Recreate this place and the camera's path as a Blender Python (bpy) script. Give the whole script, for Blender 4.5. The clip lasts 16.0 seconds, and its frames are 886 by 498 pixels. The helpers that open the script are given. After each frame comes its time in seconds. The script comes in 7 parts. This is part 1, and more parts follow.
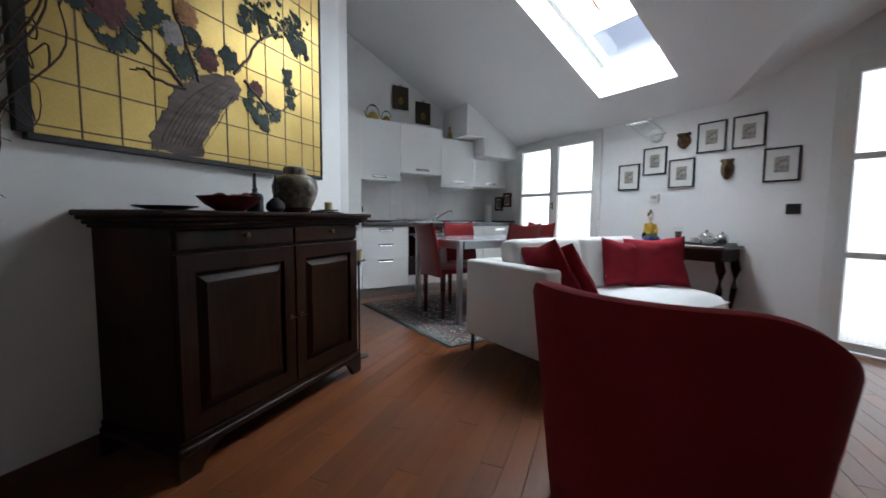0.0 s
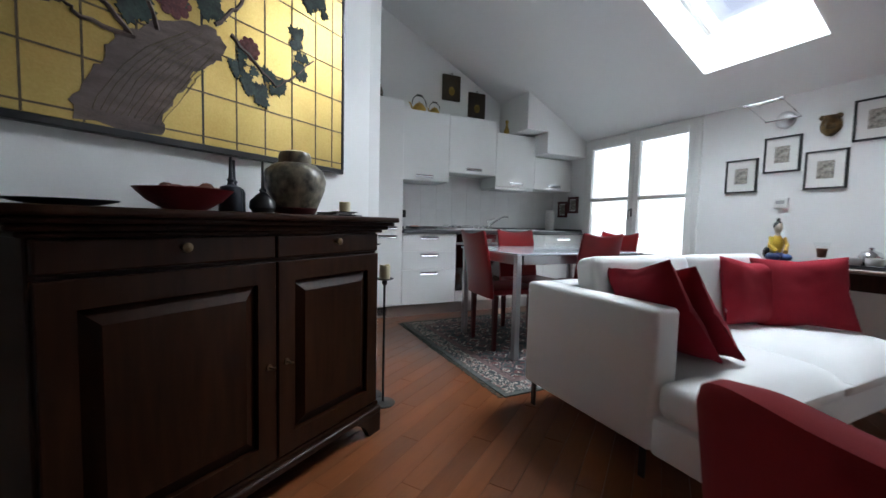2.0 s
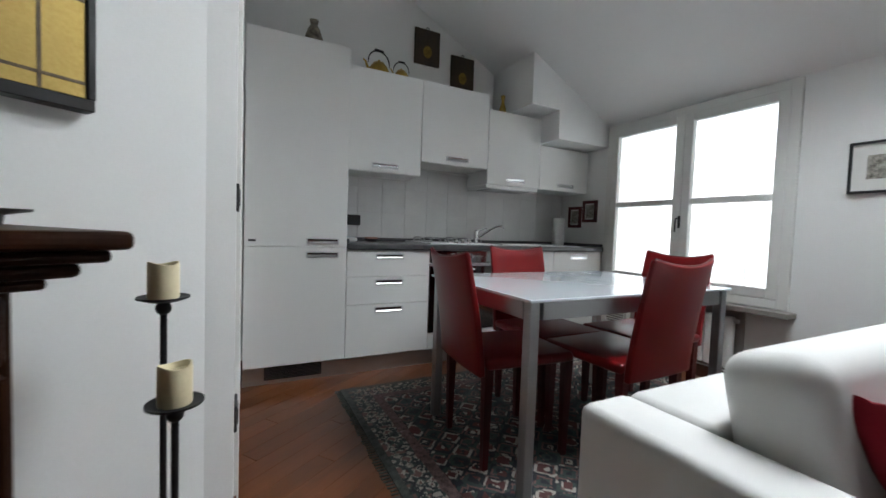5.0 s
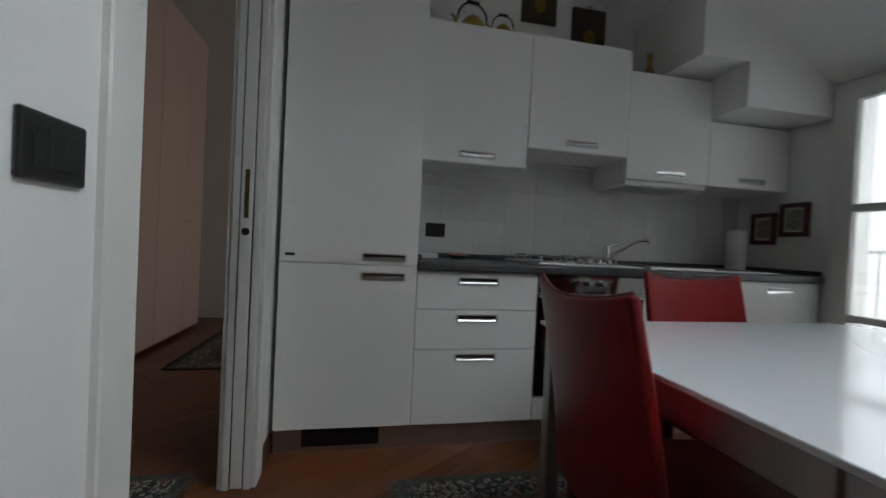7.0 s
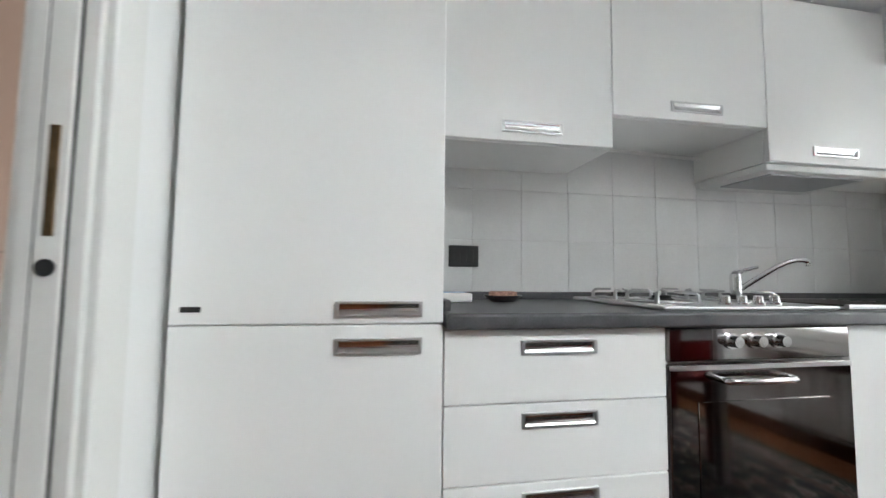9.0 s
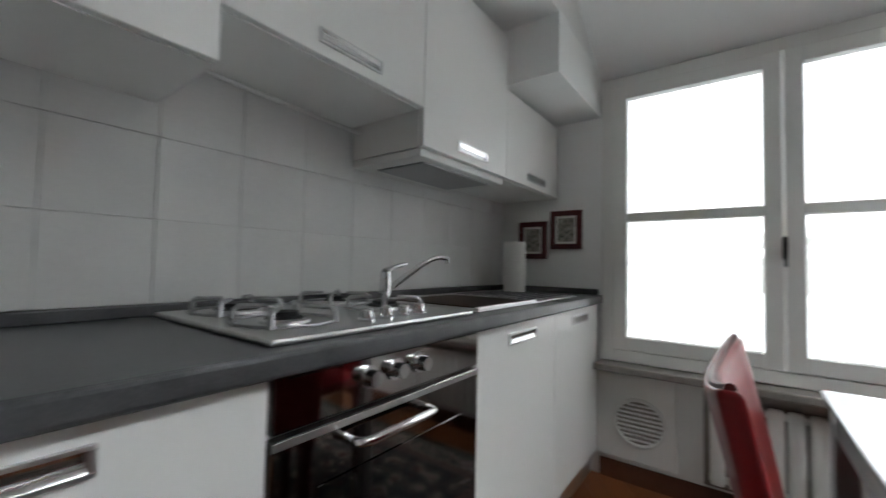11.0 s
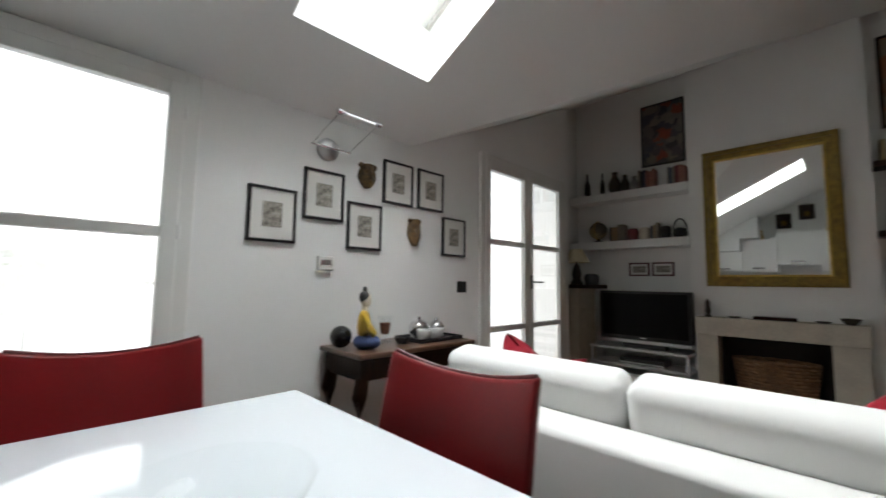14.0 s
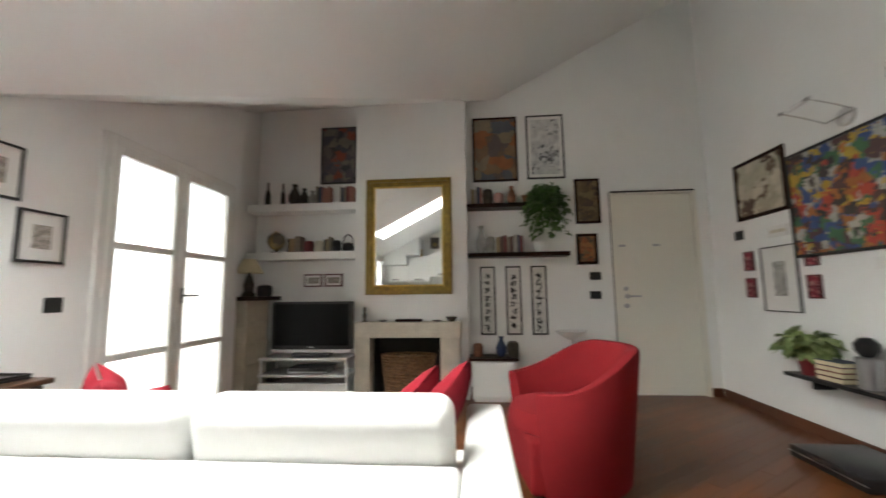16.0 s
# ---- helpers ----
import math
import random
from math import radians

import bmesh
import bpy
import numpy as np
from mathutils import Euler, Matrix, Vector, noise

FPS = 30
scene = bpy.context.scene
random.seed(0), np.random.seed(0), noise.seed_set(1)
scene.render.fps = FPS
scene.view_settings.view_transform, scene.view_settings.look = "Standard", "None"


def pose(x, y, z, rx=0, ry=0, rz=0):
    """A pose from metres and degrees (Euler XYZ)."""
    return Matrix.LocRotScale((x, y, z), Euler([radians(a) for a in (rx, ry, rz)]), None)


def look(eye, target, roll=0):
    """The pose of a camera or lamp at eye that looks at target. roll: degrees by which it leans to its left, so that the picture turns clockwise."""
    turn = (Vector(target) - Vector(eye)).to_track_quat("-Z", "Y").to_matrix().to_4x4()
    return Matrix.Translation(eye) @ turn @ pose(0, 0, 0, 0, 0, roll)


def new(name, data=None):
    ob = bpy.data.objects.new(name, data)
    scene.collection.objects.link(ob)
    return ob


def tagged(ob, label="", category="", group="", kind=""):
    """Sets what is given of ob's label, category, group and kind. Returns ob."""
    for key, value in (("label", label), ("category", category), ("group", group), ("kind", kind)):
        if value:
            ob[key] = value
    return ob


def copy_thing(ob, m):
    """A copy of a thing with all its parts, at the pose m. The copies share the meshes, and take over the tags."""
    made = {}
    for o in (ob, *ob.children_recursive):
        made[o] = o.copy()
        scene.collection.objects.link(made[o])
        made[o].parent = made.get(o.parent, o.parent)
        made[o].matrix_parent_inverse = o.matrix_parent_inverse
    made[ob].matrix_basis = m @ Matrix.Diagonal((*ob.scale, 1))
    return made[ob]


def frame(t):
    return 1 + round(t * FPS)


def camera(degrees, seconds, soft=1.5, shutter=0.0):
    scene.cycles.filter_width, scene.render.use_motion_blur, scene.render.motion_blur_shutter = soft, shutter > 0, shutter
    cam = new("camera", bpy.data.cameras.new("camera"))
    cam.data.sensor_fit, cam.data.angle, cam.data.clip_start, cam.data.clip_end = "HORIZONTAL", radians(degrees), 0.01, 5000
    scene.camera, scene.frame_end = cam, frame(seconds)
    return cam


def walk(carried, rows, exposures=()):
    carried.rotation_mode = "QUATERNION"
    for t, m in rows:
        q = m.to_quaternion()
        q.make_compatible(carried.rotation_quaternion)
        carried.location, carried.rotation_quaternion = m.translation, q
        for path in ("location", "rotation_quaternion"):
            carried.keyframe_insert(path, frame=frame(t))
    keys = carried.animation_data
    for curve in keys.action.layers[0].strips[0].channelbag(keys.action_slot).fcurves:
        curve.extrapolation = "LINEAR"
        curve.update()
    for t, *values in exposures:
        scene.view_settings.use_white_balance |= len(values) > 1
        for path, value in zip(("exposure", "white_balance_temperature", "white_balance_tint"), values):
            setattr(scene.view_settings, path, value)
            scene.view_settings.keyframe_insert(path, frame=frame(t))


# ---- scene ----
cam = camera(96.6, 16.0, shutter=0.4)
PATH = [
    (0, (0.128, 0.174, 0.944), (1.214, 1.846, 0.785), 0.5),
    (0.5, (0.231, 0.24, 0.956), (1.138, 2.019, 0.848), 0.2),
    (1, (0.293, 0.372, 0.942), (1.139, 2.179, 0.806), 0.7),
    (1.5, (0.368, 0.569, 0.955), (1.319, 2.325, 0.836), 0.4),
    (2, (0.494, 0.748, 0.944), (1.349, 2.551, 0.813), 1.4),
    (2.5, (0.625, 0.926, 0.947), (1.422, 2.756, 0.816), 2.0),
    (3, (0.73, 1.141, 0.967), (1.719, 2.877, 0.878), 0.9),
    (5.5, (1.313, 2.02, 0.975), (2.132, 3.842, 0.884), 3.0),
    (6, (1.42, 2.2, 0.973), (2.121, 4.071, 0.882), 3.3),
    (6.5, (1.479, 2.414, 0.975), (2.143, 4.3, 0.934), 2.2),
    (7, (1.549, 2.626, 0.963), (1.938, 4.588, 0.933), 2.8),
    (7.5, (1.564, 2.853, 0.962), (1.812, 4.837, 0.916), 3.6),
    (8, (1.55, 3.074, 0.939), (1.745, 5.062, 1.043), 1.4),
    (10.5, (1.938, 3.832, 1.012), (3.121, 5.442, 1.084), 1.1),
    (11, (2.057, 3.852, 1.011), (3.654, 5.052, 1.091), 1.2),
    (11.5, (2.141, 3.882, 1.014), (3.991, 4.633, 1.122), 0.2),
    (12, (2.225, 3.831, 1.013), (4.173, 4.27, 1.12), 0.8),
    (12.5, (2.277, 3.712, 1.022), (4.275, 3.685, 1.125), 0.9),
    (13, (2.315, 3.627, 1.024), (4.198, 2.962, 1.138), 0.4),
    (13.5, (2.255, 3.549, 1.046), (3.912, 2.439, 1.194), 0.7),
    (14, (2.161, 3.44, 1.064), (3.575, 2.035, 1.234), 0.8),
    (14.5, (2.048, 3.358, 1.072), (3.239, 1.762, 1.253), -0.3),
    (15, (1.945, 3.309, 1.088), (2.92, 1.582, 1.346), -0.5),
    (15.5, (1.857, 3.253, 1.09), (2.503, 1.376, 1.337), -0.5),
    (16, (1.863, 3.244, 1.071), (2.027, 1.263, 1.296), -0.7),
]
LIGHTING = [(0, 0.2, 5900), (1, 0.28, 5900), (3, 0.36, 5900), (4.2, 0.2, 6100), (5.5, -0.12, 6300), (6, -0.64, 6300), (6.5, -0.93, 6300), (7, -0.88, 6300), (7.5, -0.12, 6350), (8.2, 0.85, 6400), (9.3, 1.1, 6400), (10.5, 1.1, 6400), (11, 0.2, 6400), (11.5, -1.3, 6300), (12.5, -1.1, 6300), (13.0, -0.3, 6400), (13.5, -0.22, 6450), (14, -0.05, 6600), (15, 0.68, 6800), (16, 1.2, 6950)]
walk(cam, [(t, look(eye, target, roll)) for t, eye, target, roll in PATH], [(t, stops - 0.25, kelvin, 8) for t, stops, kelvin in LIGHTING])

# ---------------------------------------------------------------- world, sun, lamps
world = bpy.data.worlds.new("overcast_sky")
scene.world = world
world.use_nodes = True
wn = world.node_tree.nodes
sky = wn.new("ShaderNodeTexSky")
sky.sky_type, sky.sun_disc = "NISHITA", False
sky.sun_elevation, sky.sun_rotation, sky.air_density, sky.dust_density = radians(48), radians(100), 1.0, 4.0
world.node_tree.links.new(sky.outputs[0], wn["Background"].inputs[0])
wn["Background"].inputs[1].default_value = 0.12

sun = new("sun", bpy.data.lights.new("sun", "SUN"))
sun.data.energy, sun.data.angle, sun.data.color = 0.8, radians(25), (1.0, 0.97, 0.93)
sun.matrix_world = look((9, 3, 9), (3, 2.4, 1))


def area(name, eye, target, w, h, watts, colour):
    ob = new(name, bpy.data.lights.new(name, "AREA"))
    ob.data.shape, ob.data.size, ob.data.size_y = "RECTANGLE", w, h
    ob.data.energy, ob.data.color = watts, colour
    ob.matrix_world = look(eye, target)
    return ob


DAY = (0.93, 0.97, 1.0)
area("window_daylight", (4.9, 3.70, 1.25), (0, 3.70, 1.25), 2.6, 3.0, 92, DAY)
area("balcony_daylight", (4.95, 0.42, 1.05), (0, 0.42, 1.05), 2.2, 2.8, 46, DAY)
area("skylight_daylight", (3.40, 2.40, 3.75), (3.0, 2.40, 2.2), 2.8, 2.8, 680, DAY)
area("bedroom_daylight", (3.62, 6.3, 1.4), (0, 6.3, 1.4), 1.3, 1.3, 22, (1.0, 0.85, 0.75))


# ---------------------------------------------------------------- materials
def material(name, colour, rough=0.5, metal=0.0, scale=8.0, vary=0.1, bump=0.05, fine=120.0, spec=0.5, stretch=(1, 1, 1),
             coat=0.0, second=None, sheen=0.0, rand=0.0):
    rough = 0.33 if 0.15 < rough < 0.33 else rough
    m = bpy.data.materials.new(name)
    m.use_nodes = True
    nt = m.node_tree
    n, link = nt.nodes, nt.links.new
    b = n["Principled BSDF"]
    tc = n.new("ShaderNodeTexCoord")
    mp = n.new("ShaderNodeMapping")
    mp.inputs["Scale"].default_value = stretch
    link(tc.outputs["Object"], mp.inputs[0])
    big, small = n.new("ShaderNodeTexNoise"), n.new("ShaderNodeTexNoise")
    for t, s, d in ((big, scale, 4), (small, fine, 3)):
        t.inputs["Scale"].default_value, t.inputs["Detail"].default_value = s, d
        link(mp.outputs[0], t.inputs["Vector"])
    ramp = n.new("ShaderNodeValToRGB")
    dark = tuple(c * (1 - vary) for c in colour)
    light = second or tuple(min(1, c * (1 + vary)) for c in colour)
    ramp.color_ramp.elements[0].position, ramp.color_ramp.elements[1].position = 0.32, 0.68
    ramp.color_ramp.elements[0].color, ramp.color_ramp.elements[1].color = (*dark, 1), (*light, 1)
    mix = n.new("ShaderNodeMath")
    mix.operation = "MULTIPLY_ADD"
    mix.inputs[1].default_value, mix.inputs[2].default_value = 0.35, 0.0
    link(small.outputs[0], mix.inputs[0])
    add = n.new("ShaderNodeMath")
    add.operation = "MULTIPLY_ADD"
    add.inputs[1].default_value = 0.65
    link(big.outputs[0], add.inputs[0])
    link(mix.outputs[0], add.inputs[2])
    link(add.outputs[0], ramp.inputs[0])
    out = ramp.outputs[0]
    if rand:
        shift = n.new("ShaderNodeVectorMath")
        shift.operation, shift.inputs[1].default_value = "MULTIPLY", (37, 19, 11)
        own = n.new("ShaderNodeObjectInfo")
        link(own.outputs["Random"], shift.inputs[0])
        link(shift.outputs[0], mp.inputs["Location"])
        info, hsv, r = n.new("ShaderNodeObjectInfo"), n.new("ShaderNodeHueSaturation"), n.new("ShaderNodeMapRange")
        r.inputs["To Min"].default_value, r.inputs["To Max"].default_value = 1 - rand, 1 + rand
        link(info.outputs["Random"], r.inputs["Value"])
        link(r.outputs[0], hsv.inputs["Value"])
        link(out, hsv.inputs["Color"])
        out = hsv.outputs[0]
    link(out, b.inputs["Base Color"])
    rr = n.new("ShaderNodeMapRange")
    rr.inputs["To Min"].default_value, rr.inputs["To Max"].default_value = max(0.02, rough - 0.06), (rough if rough < 0.03 else min(1, rough + 0.08))
    link(big.outputs[0], rr.inputs["Value"])
    link(rr.outputs[0], b.inputs["Roughness"])
    b.inputs["Metallic"].default_value, b.inputs["Specular IOR Level"].default_value = metal, spec
    b.inputs["Coat Weight"].default_value, b.inputs["Coat Roughness"].default_value = coat, 0.08
    b.inputs["Sheen Weight"].default_value = sheen
    if bump:
        bp = n.new("ShaderNodeBump")
        bp.inputs["Strength"].default_value, bp.inputs["Distance"].default_value = bump, 0.01
        link(add.outputs[0], bp.inputs["Height"])
        link(bp.outputs[0], b.inputs["Normal"])
    return m


def glass_material(name, colour=(1, 1, 1), rough=0.0):
    m = bpy.data.materials.new(name)
    m.use_nodes = True
    n, link = m.node_tree.nodes, m.node_tree.links.new
    b = n["Principled BSDF"]
    b.inputs["Base Color"].default_value = (*colour, 1)
    b.inputs["Transmission Weight"].default_value, b.inputs["Roughness"].default_value, b.inputs["IOR"].default_value = 1, rough, 1.45
    return m


def sheer_material(name, colour, clear):
    m = bpy.data.materials.new(name)
    m.use_nodes = True
    n, link = m.node_tree.nodes, m.node_tree.links.new
    n.remove(n["Principled BSDF"])
    tr, di, tl, m1, m2 = (n.new("ShaderNode" + k) for k in ("BsdfTransparent", "BsdfDiffuse", "BsdfTranslucent", "MixShader", "MixShader"))
    di.inputs[0].default_value = tl.inputs[0].default_value = (*colour, 1)
    tc, wave = n.new("ShaderNodeTexCoord"), n.new("ShaderNodeTexNoise")
    wave.inputs["Scale"].default_value = 60
    link(tc.outputs["Object"], wave.inputs["Vector"])
    r = n.new("ShaderNodeMapRange")
    r.inputs["To Min"].default_value, r.inputs["To Max"].default_value = 1 - clear - 0.05, 1 - clear + 0.05
    link(wave.outputs[0], r.inputs["Value"])
    m1.inputs[0].default_value = 0.72
    link(di.outputs[0], m1.inputs[1])
    link(tl.outputs[0], m1.inputs[2])
    link(r.outputs[0], m2.inputs[0])
    link(tr.outputs[0], m2.inputs[1])
    link(m1.outputs[0], m2.inputs[2])
    link(m2.outputs[0], n["Material Output"].inputs[0])
    return m


M_WALL = material("wall_paint", (0.80, 0.805, 0.79), 0.85, scale=1.6, vary=0.03, bump=0.06, fine=160)
M_CEIL = material("ceiling_paint", (0.80, 0.805, 0.79), 0.9, scale=1.2, vary=0.02, bump=0.05, fine=160)
M_LACQ = material("white_lacquer", (0.82, 0.82, 0.80), 0.32, scale=2, vary=0.015, bump=0.01)
M_CREAM = material("cream_paint", (0.72, 0.70, 0.62), 0.55, scale=2, vary=0.03, bump=0.02)
M_FRAME = material("window_white_paint", (0.74, 0.74, 0.71), 0.5, scale=3, vary=0.03, bump=0.03)
M_FLOOR = material("reddish_parquet", (0.128, 0.040, 0.013), 0.34, scale=1.6, vary=0.14, bump=0.008, fine=22, stretch=(0.7, 9, 1), second=(0.165, 0.054, 0.018), rand=0.16, coat=0.3, spec=0.18)
M_FLOORGAP = material("parquet_joint", (0.03, 0.012, 0.006), 0.7)
M_DARKWOOD = material("dark_walnut", (0.014, 0.0052, 0.0026), 0.24, scale=2.5, vary=0.45, bump=0.04, fine=40, stretch=(1, 1, 0.12), second=(0.034, 0.012, 0.0055), spec=0.09)
M_SKIRT = material("brown_skirting", (0.10, 0.035, 0.018), 0.4, scale=6, vary=0.2)
M_STEEL = material("brushed_steel", (0.62, 0.62, 0.62), 0.26, 1.0, scale=3, vary=0.05, bump=0.02, stretch=(1, 20, 20))
M_CHROME = material("chrome", (0.75, 0.75, 0.76), 0.10, 1.0, scale=3, vary=0.02, bump=0)
M_ALU = material("satin_aluminium", (0.42, 0.42, 0.43), 0.35, 1.0, scale=3, vary=0.04, bump=0.01)
M_STONE = material("dark_grey_worktop", (0.055, 0.057, 0.060), 0.36, scale=14, vary=0.35, bump=0.02, fine=220, second=(0.10, 0.10, 0.105))
M_TILE = material("pale_grey_tile", (0.66, 0.66, 0.65), 0.28, scale=5, vary=0.06, bump=0.03, rand=0.02)
M_GROUT = material("grout", (0.66, 0.66, 0.65), 0.9)
M_REDLEATHER = material("red_leather", (0.155, 0.0045, 0.006), 0.26, scale=5, vary=0.15, bump=0.03, fine=150, spec=0.3)
M_DKRED = material("dark_red_leather_edge", (0.06, 0.004, 0.005), 0.38, scale=7, vary=0.25, bump=0.03, fine=150, spec=0.3)
M_REDFAB = material("red_fabric", (0.21, 0.013, 0.017), 0.9, scale=5, vary=0.12, bump=0.12, fine=420, spec=0.15)
M_REDCUSH = material("red_cushion_fabric", (0.20, 0.010, 0.019), 0.85, scale=5, vary=0.2, bump=0.12, fine=380, spec=0.15)
M_SOFA = material("white_sofa_fabric", (0.69, 0.69, 0.675), 0.9, scale=4, vary=0.03, bump=0.10, fine=420, sheen=0.2)
M_GLASSTOP = material("white_back_painted_glass", (0.70, 0.74, 0.78), 0.06, scale=2, vary=0.01, bump=0, coat=0.6)
M_BLACK = material("black_plastic", (0.012, 0.012, 0.013), 0.32, scale=8, vary=0.2)
M_IRON = material("black_iron", (0.018, 0.018, 0.019), 0.5, 0.4, scale=20, vary=0.3, bump=0.1)
M_WHITEPL = material("white_plastic", (0.75, 0.75, 0.73), 0.4, scale=4, vary=0.03)
M_WAX = material("cream_wax", (0.66, 0.58, 0.38), 0.55, scale=10, vary=0.08, bump=0.06)
M_BRASS = material("aged_brass", (0.50, 0.34, 0.09), 0.3, 1.0, scale=14, vary=0.35, bump=0.05)
M_GILT = material("gilded_wood", (0.22, 0.145, 0.028), 0.42, 0.55, scale=22, vary=0.4, bump=0.15, fine=90)
M_PAPER = material("white_paper", (0.74, 0.73, 0.70), 0.85, scale=6, vary=0.03)
M_PRINT = material("grey_engraving", (0.20, 0.19, 0.17), 0.85, scale=60, vary=0.8, bump=0, second=(0.52, 0.49, 0.43), fine=200)
M_CLEAR = glass_material("clear_glass")


def thin_glass_material(name):
    m = bpy.data.materials.new(name)
    m.use_nodes = True
    n, link = m.node_tree.nodes, m.node_tree.links.new
    n.remove(n["Principled BSDF"])
    tr, gl, fr, mx, pw = (n.new("ShaderNode" + k) for k in ("BsdfTransparent", "BsdfGlossy", "LayerWeight", "MixShader", "Math"))
    tr.inputs[0].default_value = (0.985, 0.99, 0.99, 1)
    gl.inputs["Roughness"].default_value = 0.03
    sq = n.new("ShaderNodeMath")
    sq.operation, sq.inputs[1].default_value = "POWER", 9.0
    pw.operation, pw.inputs[1].default_value, pw.inputs[2].default_value = "MULTIPLY_ADD", 0.5, 0.012
    link(fr.outputs["Facing"], sq.inputs[0])
    link(sq.outputs[0], pw.inputs[0])
    link(pw.outputs[0], mx.inputs[0])
    link(tr.outputs[0], mx.inputs[1])
    link(gl.outputs[0], mx.inputs[2])
    link(mx.outputs[0], n["Material Output"].inputs[0])
    return m


M_THIN = thin_glass_material("thin_clear_glass")
M_SHEER = sheer_material("sheer_white_voile", (0.82, 0.82, 0.81), 0.36)
M_MIRROR = material("mirror_silver", (0.86, 0.87, 0.86), 0.02, 1.0, vary=0.0, bump=0)
M_LEAF = material("green_leaf", (0.045, 0.11, 0.022), 0.4, scale=14, vary=0.4, bump=0.05, second=(0.10, 0.19, 0.04))


# ---------------------------------------------------------------- mesh helpers
def box(bm, x0, x1, y0, y1, z0, z1, bev=0.0, seg=2):
    t = bmesh.new()
    bmesh.ops.create_cube(t, size=1.0, matrix=Matrix.Translation(((x0 + x1) / 2, (y0 + y1) / 2, (z0 + z1) / 2)) @ Matrix.Diagonal((abs(x1 - x0), abs(y1 - y0), abs(z1 - z0), 1)))
    if bev:
        bmesh.ops.bevel(t, geom=t.edges[:], offset=bev, segments=seg, affect="EDGES", profile=0.5)
    return merge(bm, t)


def merge(bm, t, m=None):
    if m is not None:
        bmesh.ops.transform(t, matrix=m, verts=t.verts)
    me = bpy.data.meshes.new("tmp")
    t.to_mesh(me)
    t.free()
    bm.from_mesh(me)
    bpy.data.meshes.remove(me)
    return bm


def hexa(bm, low, high):
    """A solid between two rings of corners."""
    a, b = [bm.verts.new(p) for p in low], [bm.verts.new(p) for p in high]
    k = len(a)
    bm.faces.new(a[::-1]), bm.faces.new(b)
    for i in range(k):
        bm.faces.new((a[i], a[(i + 1) % k], b[(i + 1) % k], b[i]))
    return bm


def bar_frame(bm, x0, x1, z0, z1, w, y0, y1, open_bottom=False):
    """A rectangular frame of bar width w in the xz plane, as one closed solid."""
    outer = [(x0, z0), (x1, z0), (x1, z1), (x0, z1)]
    inner = [(x0 + w, z0 + w), (x1 - w, z0 + w), (x1 - w, z1 - w), (x0 + w, z1 - w)]
    b = min(0.0025, w * 0.2)
    soft = [(x0 + b, z0 + b), (x1 - b, z0 + b), (x1 - b, z1 - b), (x0 + b, z1 - b)]
    loops = [[bm.verts.new((x, y, z)) for x, z in pts] for pts, y in ((outer, y1), (outer, y0 + b), (soft, y0), (inner, y0), (inner, y1))]
    for a, c in zip(loops, loops[1:] + loops[:1]):
        for i in range(4):
            bm.faces.new((a[i], a[(i + 1) % 4], c[(i + 1) % 4], c[i]))
    return bm


def rod(bm, p, q, r, r2=None, seg=12):
    p, q = Vector(p), Vector(q)
    m = Matrix.Translation((p + q) / 2) @ (q - p).to_track_quat("Z", "Y").to_matrix().to_4x4()
    bmesh.ops.create_cone(bm, cap_ends=True, segments=seg, radius1=r, radius2=r if r2 is None else r2, depth=(q - p).length, matrix=m)
    return bm


def lathe(bm, profile, seg=28, at=(0, 0, 0)):
    rings = []
    for r, z in profile:
        rings.append([bm.verts.new((at[0] + r * math.cos(a), at[1] + r * math.sin(a), at[2] + z)) for a in [2 * math.pi * i / seg for i in range(seg)]] if r > 1e-6
                     else [bm.verts.new((at[0], at[1], at[2] + z))])
    for a, b in zip(rings, rings[1:]):
        for i in range(seg):
            j = (i + 1) % seg
            c = [a[i], a[j], b[j], b[i]] if len(a) > 1 and len(b) > 1 else [a[0], b[j], b[i]] if len(b) > 1 else [a[i], a[j], b[0]]
            bm.faces.new(c)
    return bm


def sweep(bm, points, radius, seg=8):
    """A round bar along a line of points; radius may be a list."""
    pts = [Vector(p) for p in points]
    radii = radius if isinstance(radius, (list, tuple)) else [radius] * len(pts)
    rings = []
    for i, p in enumerate(pts):
        d = (pts[min(i + 1, len(pts) - 1)] - pts[max(i - 1, 0)]).normalized()
        q = d.to_track_quat("Z", "Y")
        rings.append([bm.verts.new(p + q @ Vector((radii[i] * math.cos(a), radii[i] * math.sin(a), 0))) for a in [2 * math.pi * k / seg for k in range(seg)]])
    for a, b in zip(rings, rings[1:]):
        for i in range(seg):
            bm.faces.new((a[i], a[(i + 1) % seg], b[(i + 1) % seg], b[i]))
    bm.faces.new(rings[0][::-1]), bm.faces.new(rings[-1])
    return bm


def ball(bm, at, r, sx=1, sy=1, sz=1, u=20, v=12):
    bmesh.ops.create_uvsphere(bm, u_segments=u, v_segments=v, radius=r, matrix=Matrix.Translation(at) @ Matrix.Diagonal((sx, sy, sz, 1)))
    return bm


